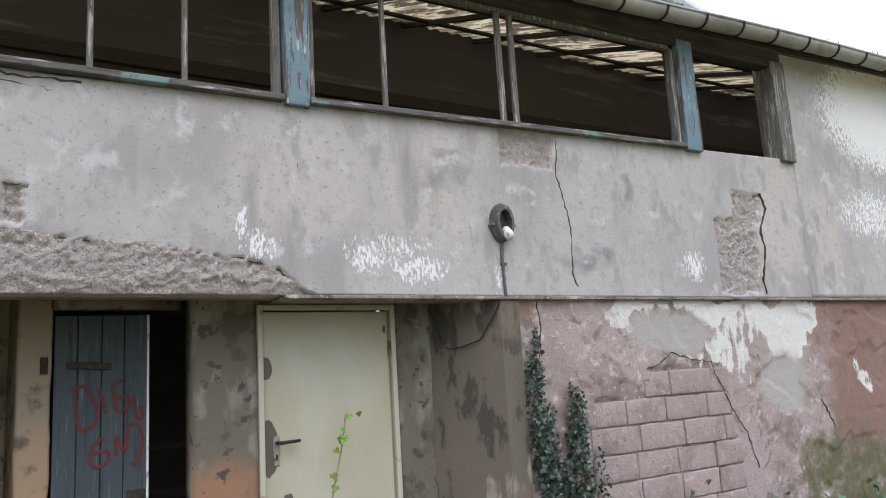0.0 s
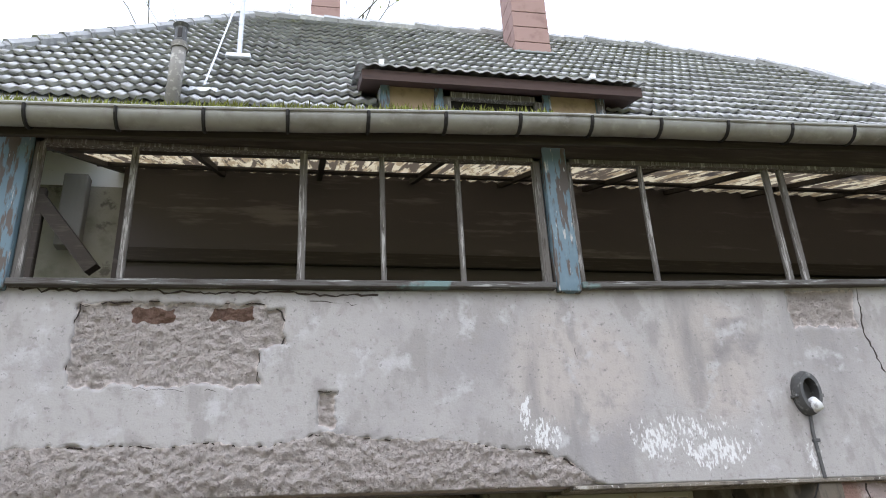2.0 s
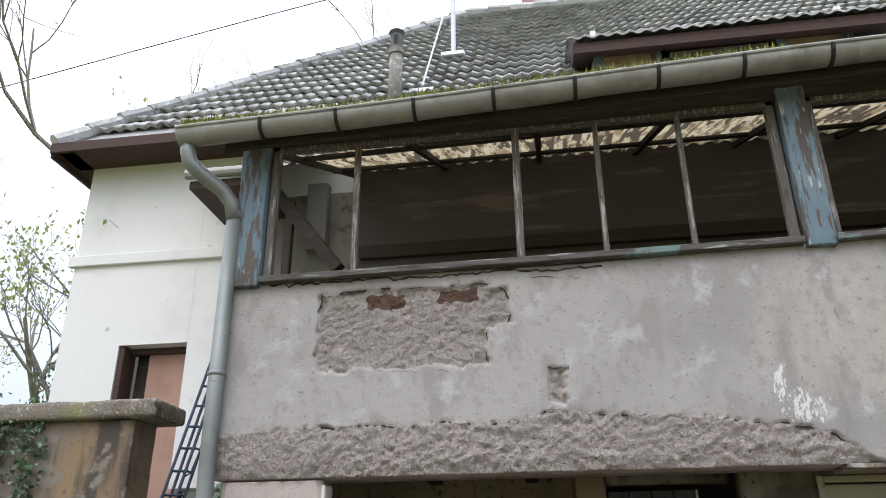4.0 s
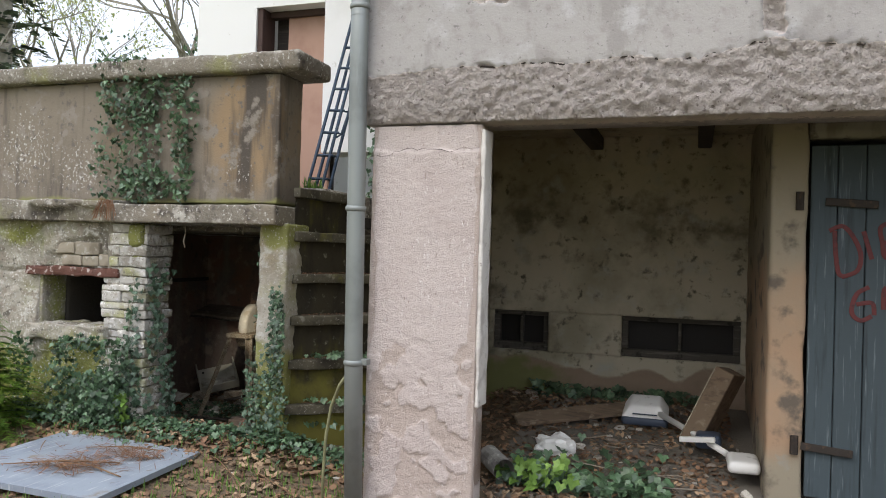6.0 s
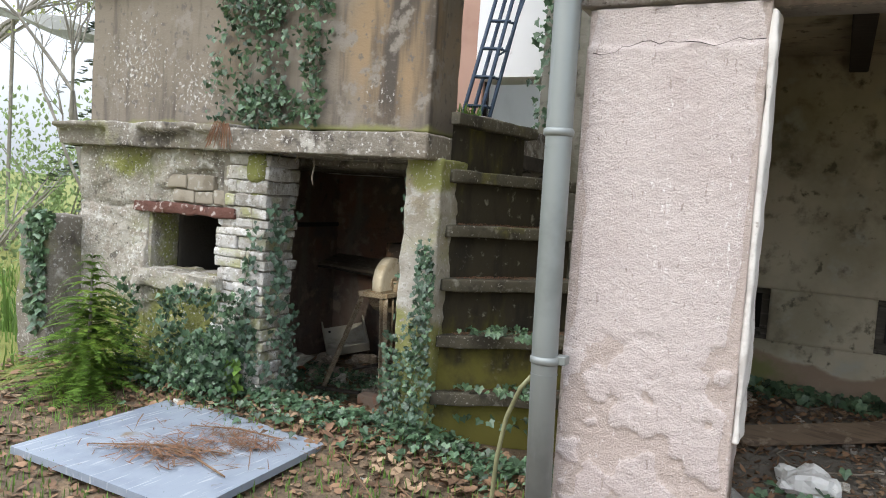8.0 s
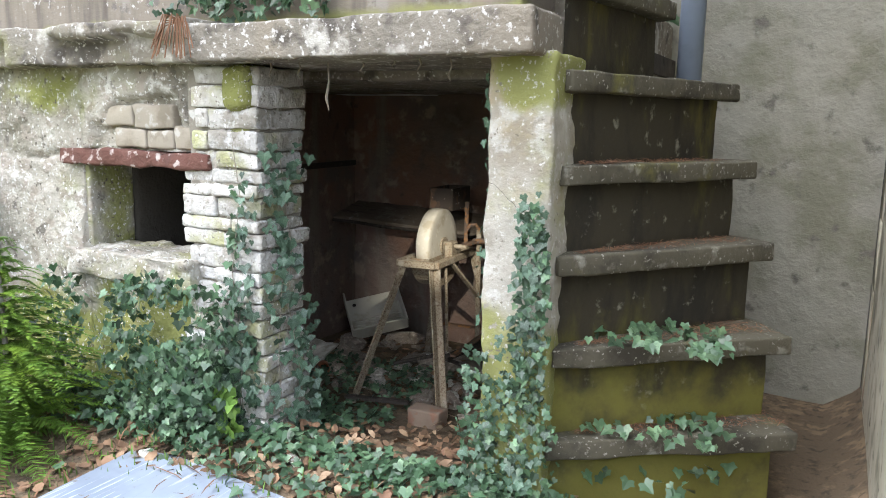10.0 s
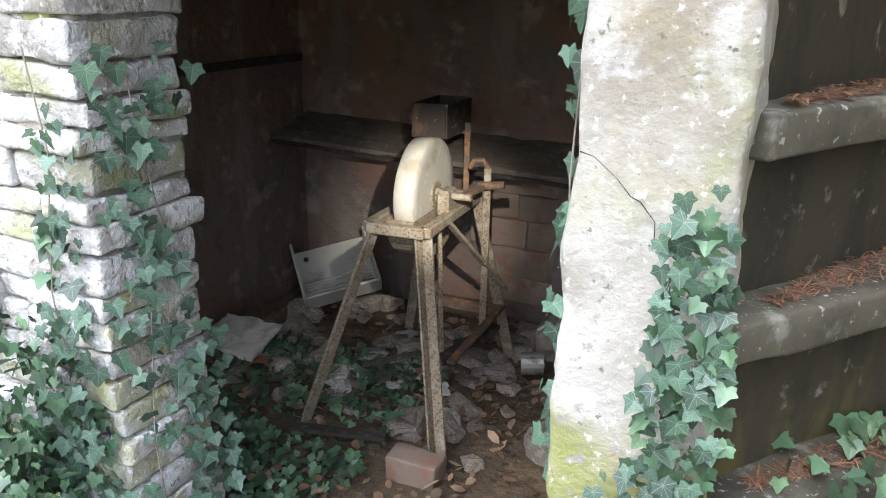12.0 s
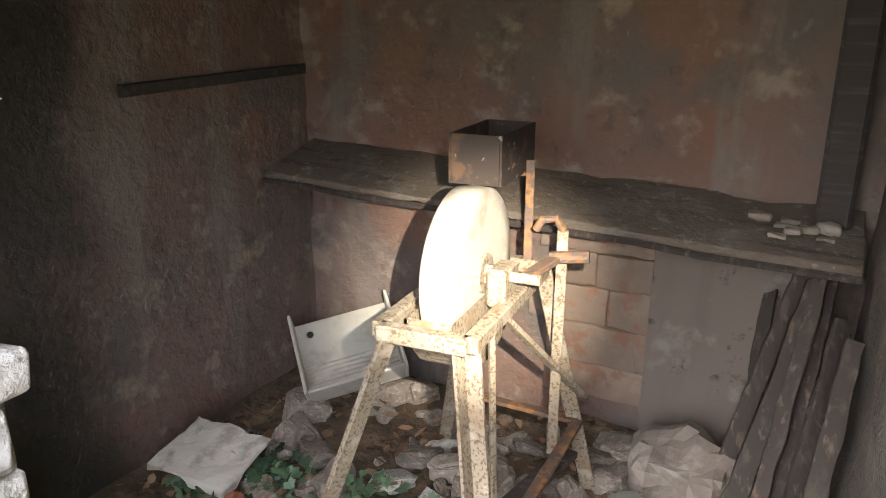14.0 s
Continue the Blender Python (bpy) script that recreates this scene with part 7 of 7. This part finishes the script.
ivy("ivy over the doorway pillar", 4, 620, on_wall(5.15, ((-3.12, 0.75, 0.06, 0.35, 2), (-3.16, 0.3, 0.14, 0.28, 3), (-3.3, 0.35, 0.06, 0.25, 1)), 0.06), FRONT, 0.023,
    singles=295, single_place=on_wall(5.13, ((-3.13, 0.85, 0.06, 0.3, 3), (-3.16, 0.45, 0.12, 0.3, 3), (-3.31, 0.35, 0.05, 0.3, 1), (-3.22, 0.15, 0.2, 0.15, 1.5)), 0.05), single_size=0.024,
    stems=[[(-3.13, 5.145, 0.1), (-3.16, 5.145, 0.5), (-3.12, 5.145, 0.9)]])
ivy("ivy hanging along the inner door edge", 5, 0, None, (-0.7, -0.7, 0), 0.034, singles=110, single_place=lambda r: (-3.31 + r.uniform(-0.03, 0.02), 5.24 + r.uniform(-0.06, 0.1), r.uniform(0.55, 1.5)),
    stems=[[(-3.305, 5.22, 1.52), (-3.32, 5.22, 1.1), (-3.30, 5.22, 0.6)]])
ivy("ivy creeping over the mossy steps", 6, 190, lambda r: (-3.0 + r.uniform(0, 0.45), 5.28 + r.uniform(0, 0.35), r.choice((0.36, 0.66, 0.2, 0.66))), (0.3, -0.5, 0.7), 0.036)
ivy("dark ivy bush on the pink wall", 7, 3000, on_wall(4.27, ((2.96, 1.15, 0.06, 0.5, 3), (3.06, 0.9, 0.05, 0.4, 1.5), (3.3, 1.0, 0.08, 0.42, 3), (3.2, 0.65, 0.22, 0.25, 3), (2.99, 1.6, 0.03, 0.25, 0.5), (3.25, 0.3, 0.32, 0.28, 3), (3.5, 0.6, 0.05, 0.35, 0.7)), 0.1), FRONT, 0.026, wild=0.9, material=M_IVYDARK,
    stems=[[(3.0, 4.26, 0.2), (2.98, 4.26, 0.9), (3.03, 4.26, 1.7), (3.02, 4.26, 1.95)]])
ivy("ivy on the low concrete post", 8, 320, on_wall(4.94, ((-5.98, 0.9, 0.12, 0.2, 2), (-5.95, 0.6, 0.1, 0.35, 2), (-5.9, 1.02, 0.12, 0.08, 1)), 0.04), FRONT, 0.05)
ivy("ivy carpet on the ground before the shed", 9, 1900, lambda r: (lambda x, y: (x, y, ground_z(x, y) + r.uniform(0.01, 0.07)))(r.uniform(-5.4, -2.3), 5.22 - abs(r.gauss(0, 0.14))), (0, -0.3, 1), 0.036, wild=0.5)
ivy("ivy patch at the entrance of the bay", 10, 320, lambda r: (lambda x, y: (x, y, ground_z(x, y) + r.uniform(0.01, 0.1)))(r.uniform(-1.5, -0.6), 4.75 + abs(r.gauss(0, 0.22))), (0, -0.5, 1), 0.055)
ivy("ivy growing over the shed floor", 11, 1000, lambda r: (lambda x, y: (x, y, ground_z(x, y) + r.uniform(0.01, 0.07)))(r.uniform(-5.0, -4.1), r.choice((r.uniform(5.45, 6.25), r.uniform(5.45, 6.0), r.uniform(6.2, 6.6)))), (0, -0.4, 1), 0.036)
ivy("young bright green ivy shoots by the jamb", 12, 40, on_wall(5.1, ((-4.33, 0.22, 0.07, 0.1, 2), (-5.0, 0.1, 0.3, 0.06, 0.5), (-2.0, 0.25, 0.1, 0.15, 0.01)), 0.05), FRONT, 0.05, material=M_IVYLIGHT)
ivy("bright green leaves at the bay entrance", 13, 60, lambda r: (r.gauss(-1.28, 0.1), r.gauss(4.8, 0.08), 0.12 + r.uniform(0.02, 0.16)), (0, -0.6, 0.8), 0.05, material=M_IVYLIGHT)
ivy("ivy at the back of the bay floor", 14, 220, lambda r: (lambda x, y: (x, y, ground_z(x, y) + r.uniform(0.02, 0.1)))(r.uniform(-1.7, -0.3), 6.62 - abs(r.gauss(0, 0.08))), (0, -0.7, 0.7), 0.05)
ivy("sparse ivy beside the ladder", 15, 130, lambda r: (r.gauss(-3.2, 0.07), 6.95 - r.uniform(0, 0.1), r.uniform(1.85, 2.9)), FRONT, 0.05)
ivy("dark weeds along the foot of the pink wall", 16, 260, lambda r: (r.uniform(3.6, 8.5), 4.2 - r.uniform(0, 0.25), abs(r.gauss(0.05, 0.2))), FRONT, 0.06)

# climbing shoot in front of the cream door
shoot = thing("climbing_shoot", "thin climbing shoot with small green leaves", "plant")
sp = [(1.42, 4.45, 0.1), (1.5, 4.46, 0.55), (1.55, 4.47, 0.85), (1.62, 4.48, 1.1), (1.66, 4.49, 1.3)]
part("stem", tube_bm(sp, 0.005, 6), M_HOSE, shoot)
r5 = random.Random(5)
leaves_mesh("foliage", [leaf_pose(r5, Vector((x + r5.uniform(-0.04, 0.05), y - 0.01, z)), FRONT, 0.05) for x, y, z in ((1.66, 4.49, 1.3), (1.7, 4.49, 1.31), (1.62, 4.48, 1.22), (1.6, 4.48, 1.17), (1.64, 4.48, 1.16), (1.6, 4.48, 1.1), (1.56, 4.47, 0.95), (1.57, 4.47, 0.88), (1.52, 4.46, 0.7), (1.5, 4.46, 0.6))], M_IVYLIGHT, shoot)

# dry tuft and root threads on the ledge
tuft = thing("dry_tuft", "tuft of dry brown stalks on the ledge", "plant")
for k in range(26):
    a = r5.uniform(-1.2, 1.2)
    part("blade", tube_bm([(-4.47, 5.06, 1.68), (-4.47 + 0.05 * a, 5.02, 1.70 - 0.01 * k % 0.04), (-4.47 + 0.09 * a, 5.0, 1.62 - r5.uniform(0, 0.08))], 0.0025, 4), M_NEEDLE, tuft)
r6 = random.Random(16)
for k in range(7):
    x = -4.18 + 0.125 * k + r6.uniform(-0.04, 0.04)
    drop = 0.17 if k == 2 else r6.uniform(0.03, 0.09)
    root = thing("hanging_root", "thin dry root hanging from the slab", "root", "roots under the slab")
    part("thread", tube_bm([(x, 5.2, 1.545), (x + 0.008, 5.2, 1.54 - drop * 0.4), (x - 0.005, 5.2, 1.54 - drop * 0.75), (x + 0.006, 5.2, 1.54 - drop)], [0.003, 0.0035, 0.006 if k == 2 else 0.003, 0.0015], 6), M_STALK, root)


# small fir beside the shed
def build_fir(base, height, radius, seed, material, name, label, per=26, tiers=13, needle=0.030, branches=7):
    rng = random.Random(seed)
    t = thing(name, label, "conifer")
    base = Vector(base)
    part("trunk", tube_bm([base, base + Vector((0, 0, height * 0.95))], [0.02 * height, 0.003], 7), M_BARK, t)
    verts, faces = [], []
    for k in range(tiers):
        f = k / tiers
        z = height * (0.06 + 0.9 * f)
        reach = radius * (1 - f) ** 0.8 + 0.04 * radius
        for b in range(branches if f < 0.7 else branches * 2 // 3):
            a = rng.uniform(0, 6.283)
            ln = reach * rng.uniform(0.6, 1.15)
            way = Vector((math.cos(a), math.sin(a), 0))
            side = Vector((-way.y, way.x, 0))
            for i in range(per):
                u = (i + rng.random()) / per
                p = base + Vector((0, 0, z + 0.10 * height * u * (1 - u) - 0.16 * ln * u * u)) + way * ln * u
                for s in (-1, 1):
                    wlen = ln * 0.17 * (1 - u * 0.75) * rng.uniform(0.5, 1.1)
                    q = p + side * s * wlen + way * wlen * 0.6 + Vector((0, 0, rng.uniform(-0.25, 0.02) * wlen))
                    w = way * needle * height * 0.42 + Vector((0, 0, rng.uniform(-0.4, 0.4) * needle * height * 0.4))
                    n = len(verts)
                    verts += [tuple(p - w * 0.5), tuple(p + w * 0.5), tuple(p.lerp(q, 0.6) + w * 0.6), tuple(q), tuple(p.lerp(q, 0.6) - w * 0.6)]
                    faces.append((n, n + 1, n + 2, n + 3, n + 4))
    ob = mesh_object("crown", verts, faces, material, t)
    ob["kind"] = "stuff"
    return t


build_fir((-5.22, 4.78, 0.0), 0.92, 0.50, 3, M_FIR, "young_fir", "small bright green fir beside the shed", per=46, tiers=20, needle=0.017, branches=17)
build_fir((-11.5, 10.2, 0.0), 13.0, 1.5, 4, M_DARKFIR, "conifer", "tall dark conifer with drooping branches", per=18, tiers=26, needle=0.02)


def build_tree(base, height, seed, label, leaves=500, spread=0.5, trunk=0.09, leaf=0.05, levels=5):
    rng = random.Random(seed)
    t = thing("tree", label, "tree", "trees behind the shed")
    bm = bmesh.new()
    tips = []

    def grow(p, way, length, rad, level):
        pts, cur, d = [p], p, way.copy()
        for _ in range(4):
            d = (d + Vector((rng.gauss(0, 0.16), rng.gauss(0, 0.16), rng.gauss(0.03, 0.1)))).normalized()
            cur = cur + d * length / 4
            pts.append(cur)
        tube_bm(pts, [rad, rad * 0.9, rad * 0.8, rad * 0.7, rad * 0.58], 6 if level < 2 else 4, bm=bm, caps=False)
        if level >= levels:
            tips.extend(pts[1:])
            return
        if level > levels - 3:
            tips.extend(pts[2:])
        for _ in range(3 if level else 4):
            s = rng.choice(pts[2:])
            nd = (d + Vector((rng.gauss(0, spread), rng.gauss(0, spread), rng.gauss(0.12, spread * 0.6)))).normalized()
            grow(s, nd, length * rng.uniform(0.5, 0.78), rad * 0.52, level + 1)

    grow(Vector(base), Vector((0, 0, 1)), height * 0.42, trunk, 0)
    part("trunk", bm, M_BARK, t, "bare grey trunk and branches")
    verts, faces = [], []
    for _ in range(leaves):
        p = rng.choice(tips) + Vector((rng.gauss(0, 0.12), rng.gauss(0, 0.12), rng.gauss(0, 0.12)))
        m = Euler((rng.uniform(0, 6), rng.uniform(0, 6), rng.uniform(0, 6))).to_matrix()
        n = len(verts)
        s = leaf * rng.uniform(0.5, 1.4)
        verts += [tuple(p + m @ Vector(q) * s) for q in ((-0.5, 0, 0), (0, -0.3, 0.1), (0.6, 0, 0), (0, 0.3, 0.1))]
        faces.append((n, n + 1, n + 2, n + 3))
    ob = mesh_object("crown", verts, faces, M_BUD, t)
    ob["kind"] = "stuff"


build_tree((-8.0, 6.6, 0), 5.2, 1, "slender bare sapling with few twigs", 60, 0.4, 0.035, 0.04, 4)
build_tree((-9.0, 11.6, 0), 10.5, 2, "budding tree with fine yellow-green twigs", 2600, 0.6, 0.10, 0.07)
build_tree((-12.5, 14.0, 0), 9.0, 5, "budding tree with fine twigs far behind", 2600, 0.5, 0.11, 0.07)
build_tree((-10.0, 20.0, 0), 25.0, 8, "tall bare tree behind the house", 500, 0.6, 0.30, 0.08)
wire = thing("power_line", "thin dark cable strung across behind the roof", "cable")
part("strand", tube_bm([(-30 + 4 * k, 20.0, 15.6 + 0.19 * (4 * k)  - 0.02 * (4 * k - 20) ** 2 * 0.04) for k in range(12)], 0.02, 5), M_BLACK, wire)
build_tree((-15.0, 9.0, 0), 8.0, 9, "budding tree beyond the garden", 2200, 0.5, 0.10, 0.08)


def build_bush(cx, cy, rx, rz, seed, count, material=None, size=0.07):
    rng = random.Random(seed)
    t = thing("bush", "loose green bush at the garden edge", "bush", "garden bushes")
    bm = bmesh.new()
    for _ in range(9):
        a = rng.uniform(0, 6.283)
        tube_bm([(cx, cy, 0), (cx + 0.4 * rx * math.cos(a), cy + 0.4 * rx * math.sin(a), rz * 0.6), (cx + 0.8 * rx * math.cos(a), cy + 0.8 * rx * math.sin(a), rz * 1.05)], [0.02, 0.014, 0.006], 5, bm=bm)
    part("stem", bm, M_BARK, t)
    verts, faces = [], []
    for _ in range(count):
        a, d = rng.uniform(0, 6.283), rng.random() ** 0.5
        z = rz * rng.random() ** 0.7
        lump = 1 + 0.35 * math.sin(3 * a + seed) + 0.2 * math.sin(7 * a + z * 3)
        p = Vector((cx + rx * d * lump * math.cos(a) * (1 - 0.5 * z / rz), cy + rx * d * lump * math.sin(a) * (1 - 0.5 * z / rz), z * lump))
        m = Euler((rng.uniform(0, 6), rng.uniform(0, 6), rng.uniform(0, 6))).to_matrix()
        n = len(verts)
        s = size * rng.uniform(0.5, 1.4)
        verts += [tuple(p + m @ Vector(q) * s) for q in ((-0.5, 0, 0), (0, -0.3, 0.1), (0.6, 0, 0), (0, 0.3, 0.1))]
        faces.append((n, n + 1, n + 2, n + 3))
    ob = mesh_object("foliage", verts, faces, material or M_BUSH, t)
    ob["kind"] = "stuff"


for k, (x, y, rx, rz) in enumerate(((-8.6, 8.6, 1.0, 1.7), (-10.5, 7.2, 1.2, 1.2), (-7.0, 9.0, 0.7, 2.4), (-13.5, 9.5, 1.6, 1.6), (-9.0, 11.0, 1.2, 3.0), (-15.0, 6.0, 1.6, 1.4), (-7.0, 11.0, 0.8, 3.4), (-12.0, 12.5, 1.7, 2.0), (-15.5, 12.0, 2.0, 2.2), (-18.5, 10.0, 2.2, 2.3), (-10.0, 14.5, 1.6, 2.2), (-13.5, 16.0, 2.2, 2.6), (-6.6, 9.2, 0.8, 3.3), (-8.2, 9.6, 0.9, 3.0))):
    build_bush(x, y, rx, rz, k, 700 if k < 7 else 2600, size=0.07 if k < 7 or k > 11 else 0.11, material=M_IVY if k > 11 else None)


def blades(name, label, seed, count, place, height, width, lean=0.4, material=None):
    rng = random.Random(seed)
    verts, faces = [], []
    for _ in range(count):
        x, y, z = place(rng)
        a, h = rng.uniform(0, 6.283), height * rng.uniform(0.5, 1.3)
        dx, dy = math.cos(a), math.sin(a)
        l = lean * h * rng.random()
        w = width * rng.uniform(0.6, 1.3)
        n = len(verts)
        verts += [(x - dy * w, y + dx * w, z), (x + dy * w, y - dx * w, z), (x + dx * l * 0.4 + dy * w * 0.8, y + dy * l * 0.4 - dx * w * 0.8, z + h * 0.6), (x + dx * l * 0.4 - dy * w * 0.8, y + dy * l * 0.4 + dx * w * 0.8, z + h * 0.6), (x + dx * l, y + dy * l, z + h)]
        faces += [(n, n + 1, n + 2, n + 3), (n + 3, n + 2, n + 4)]
    tagged(mesh_object(name, verts, faces, material or M_GRASS), label, "grass", kind="stuff")


def lawn(r):
    x, y = r.uniform(-11, -5.9), r.uniform(4.0, 8.5)
    return x, y, ground_z(x, y) if x > -9 else 0.0


def tufts(r):
    x, y = r.uniform(-5.2, -2.0), r.uniform(3.4, 5.1)
    return x, y, ground_z(x, y)


blades("grass", "rough green grass beyond the shed", 31, 5000, lawn, 0.13, 0.006)
blades("grass", "long strap leaves beyond the low post", 32, 260, lambda r: (r.gauss(-7.0, 0.35), r.gauss(6.0, 0.3), 0.0), 0.45, 0.014, 0.9)
blades("grass", "short grass and moss tufts on the soil", 33, 2600, tufts, 0.05, 0.004)
blades("moss", "moss growing along the gutter rim", 34, 2600, lambda r: (lambda x: (x, 3.95 + r.uniform(-0.09, -0.03), gutter_z(x) + 0.012 * math.sin(x * 1.3)))(-2.4 + 3.6 * r.random() ** 1.5), 0.05, 0.006, 0.8, M_MOSS := surface("gutter_moss", (0.24, 0.26, 0.07), bumps=(), vary=0.4, island=True))
blades("moss", "moss cushions on the far gutter end", 35, 700, lambda r: (lambda x: (x, 3.98 + r.uniform(-0.04, 0.1), 0.02 + gutter_z(x)))(r.uniform(6.2, 8.2)), 0.06, 0.007, 0.8, M_MOSS)
blades("grass", "bright grass by the ladder foot", 36, 90, lambda r: (r.gauss(-3.42, 0.05), r.gauss(6.1, 0.05), 1.84), 0.1, 0.006, 0.6, M_IVYLIGHT)

# sagging grey net over the garden
net = thing("garden_net", "sagging grey garden net on posts behind the shed", "net")
M_NET = surface("grey_net", (0.30, 0.30, 0.28), [((0.42, 0.42, 0.40), 8, 0.5, 0.7)], bumps=(), through_light=0.3)
bm = bmesh.new()
rows = []
for i in range(13):
    rows.append([bm.verts.new((-13.5 + 0.42 * i, 9.0 + 0.25 * j + 0.1 * i, 3.9 - 0.1 * i - 0.12 * math.sin(j * 1.1) + 0.06 * math.sin(i * 1.7))) for j in range(5)])
for a, b in zip(rows, rows[1:]):
    for j in range(4):
        bm.faces.new((a[j], b[j], b[j + 1], a[j + 1]))
part("mesh_sheet", bm, M_NET, net)
for x, y, z in ((-13.5, 9.5, 3.85), (-8.5, 10.4, 2.7)):
    part("pole", tube_bm([(x, y, 0), (x, y, z)], 0.03, 6), M_BARK, net)

# cracks in the plaster, and shadow lines under its broken edges
M_CRACK = surface("crack_shadow", (0.05, 0.04, 0.035), bumps=())


def crack(points, y, width, parent):
    """A thin dark bead let into the plaster, for open cracks and painted edge shadows."""
    rng = random.Random(int(abs(points[0][0]) * 100))
    pts = []
    for (ax, az), (bx, bz) in zip(points, points[1:]):
        n = max(2, int(math.hypot(bx - ax, bz - az) / 0.03))
        for k in range(n):
            f = k / n
            pts.append((ax + (bx - ax) * f + rng.gauss(0, 0.006), y, az + (bz - az) * f + rng.gauss(0, 0.006)))
    pts.append((points[-1][0], y, points[-1][1]))
    radii = [width * rng.uniform(0.4, 1.2) for _ in pts]
    bm = tube_bm(pts, radii, 5)
    part("crack", bm, M_CRACK, parent, "dark bead for an open crack or a plaster edge's shadow")


crack([(3.37, 3.25), (3.34, 2.95), (3.40, 2.7), (3.44, 2.5), (3.42, 2.2), (3.46, 2.1)], 4.252, 0.006, facade)
crack([(-1.9, 3.165), (-1.4, 3.17), (-0.9, 3.16), (-0.4, 3.168), (0.1, 3.16)], 4.249, 0.007, facade)
crack([(2.0, 3.22), (2.05, 3.1), (1.98, 3.02)], 4.252, 0.002, facade)
# dark beads drawn as the shadow under the plaster edges round the bare patches
crack([(-2.1 + 0.06 * k, break_z(-2.1 + 0.06 * k)) for k in range(58)], 4.262, 0.0055, facade)
crack([(-1.58, 2.64), (-1.59, 2.85), (-1.57, 3.08), (-1.3, 3.11), (-0.95, 3.10), (-0.6, 3.10), (-0.46, 3.06), (-0.43, 2.95), (-0.46, 2.84)], 4.262, 0.005, facade)
crack([(-0.57, 2.83), (-0.58, 2.7), (-0.57, 2.63)], 4.262, 0.004, facade)
crack([(-0.25, 2.58), (-0.13, 2.59), (-0.125, 2.5)], 4.258, 0.0035, facade)
crack([(-1.95, 2.60), (-1.75, 2.56), (-1.5, 2.585), (-1.2, 2.60), (-0.8, 2.585)], 4.253, 0.0015, facade)
crack([(0.55, 3.18), (0.6, 3.08), (0.85, 3.05), (1.1, 3.07)], 4.253, 0.0015, facade)
crack([(0.05, 2.95), (0.2, 2.86), (0.18, 2.7), (0.35, 2.62)], 4.253, 0.0012, facade)
crack([(2.3, 3.0), (2.35, 2.85), (2.3, 2.7), (2.42, 2.5)], 4.253, 0.0012, facade)
crack([(-1.98, 3.1), (-1.8, 3.0), (-1.82, 2.9)], 4.253, 0.0015, facade)
crack([(1.28, 3.17), (1.27, 2.98), (1.30, 2.82), (1.32, 2.72)], 4.252, 0.003, facade)
crack([(5.74, 2.98), (5.80, 2.85), (5.68, 2.65), (5.72, 2.45), (5.64, 2.2), (5.66, 2.06)], 4.25, 0.014, facade)
crack([(-1.9, 2.82), (-1.6, 2.78)], 4.252, 0.002, facade)
crack([(0.15, 2.76), (0.5, 2.72), (0.7, 2.74)], 4.252, 0.002, facade)
crack([(-0.3, 3.12), (-0.05, 3.1), (0.1, 3.14)], 4.252, 0.003, facade)
crack([(-2.07, 1.87), (-1.9, 1.895), (-1.75, 1.90), (-1.68, 1.885), (-1.6, 1.905), (-1.52, 1.90)], 4.272, 0.0016, pil)
crack([(-3.285, 1.16), (-3.24, 1.13), (-3.21, 1.09), (-3.19, 1.055), (-3.17, 1.04)], 5.152, 0.0010, pillar)
crack([(3.08, 1.98), (3.1, 1.8), (3.07, 1.6)], 4.285, 0.006, pink)
crack([(4.1, 1.47), (4.25, 1.5), (4.4, 1.58), (4.6, 1.53), (4.85, 1.5), (4.95, 1.3), (5.05, 1.1), (5.2, 0.9), (5.3, 0.6)], 4.283, 0.0045, pink)
crack([(6.3, 1.1), (6.45, 0.85)], 4.285, 0.007, pink)

build_tiles()
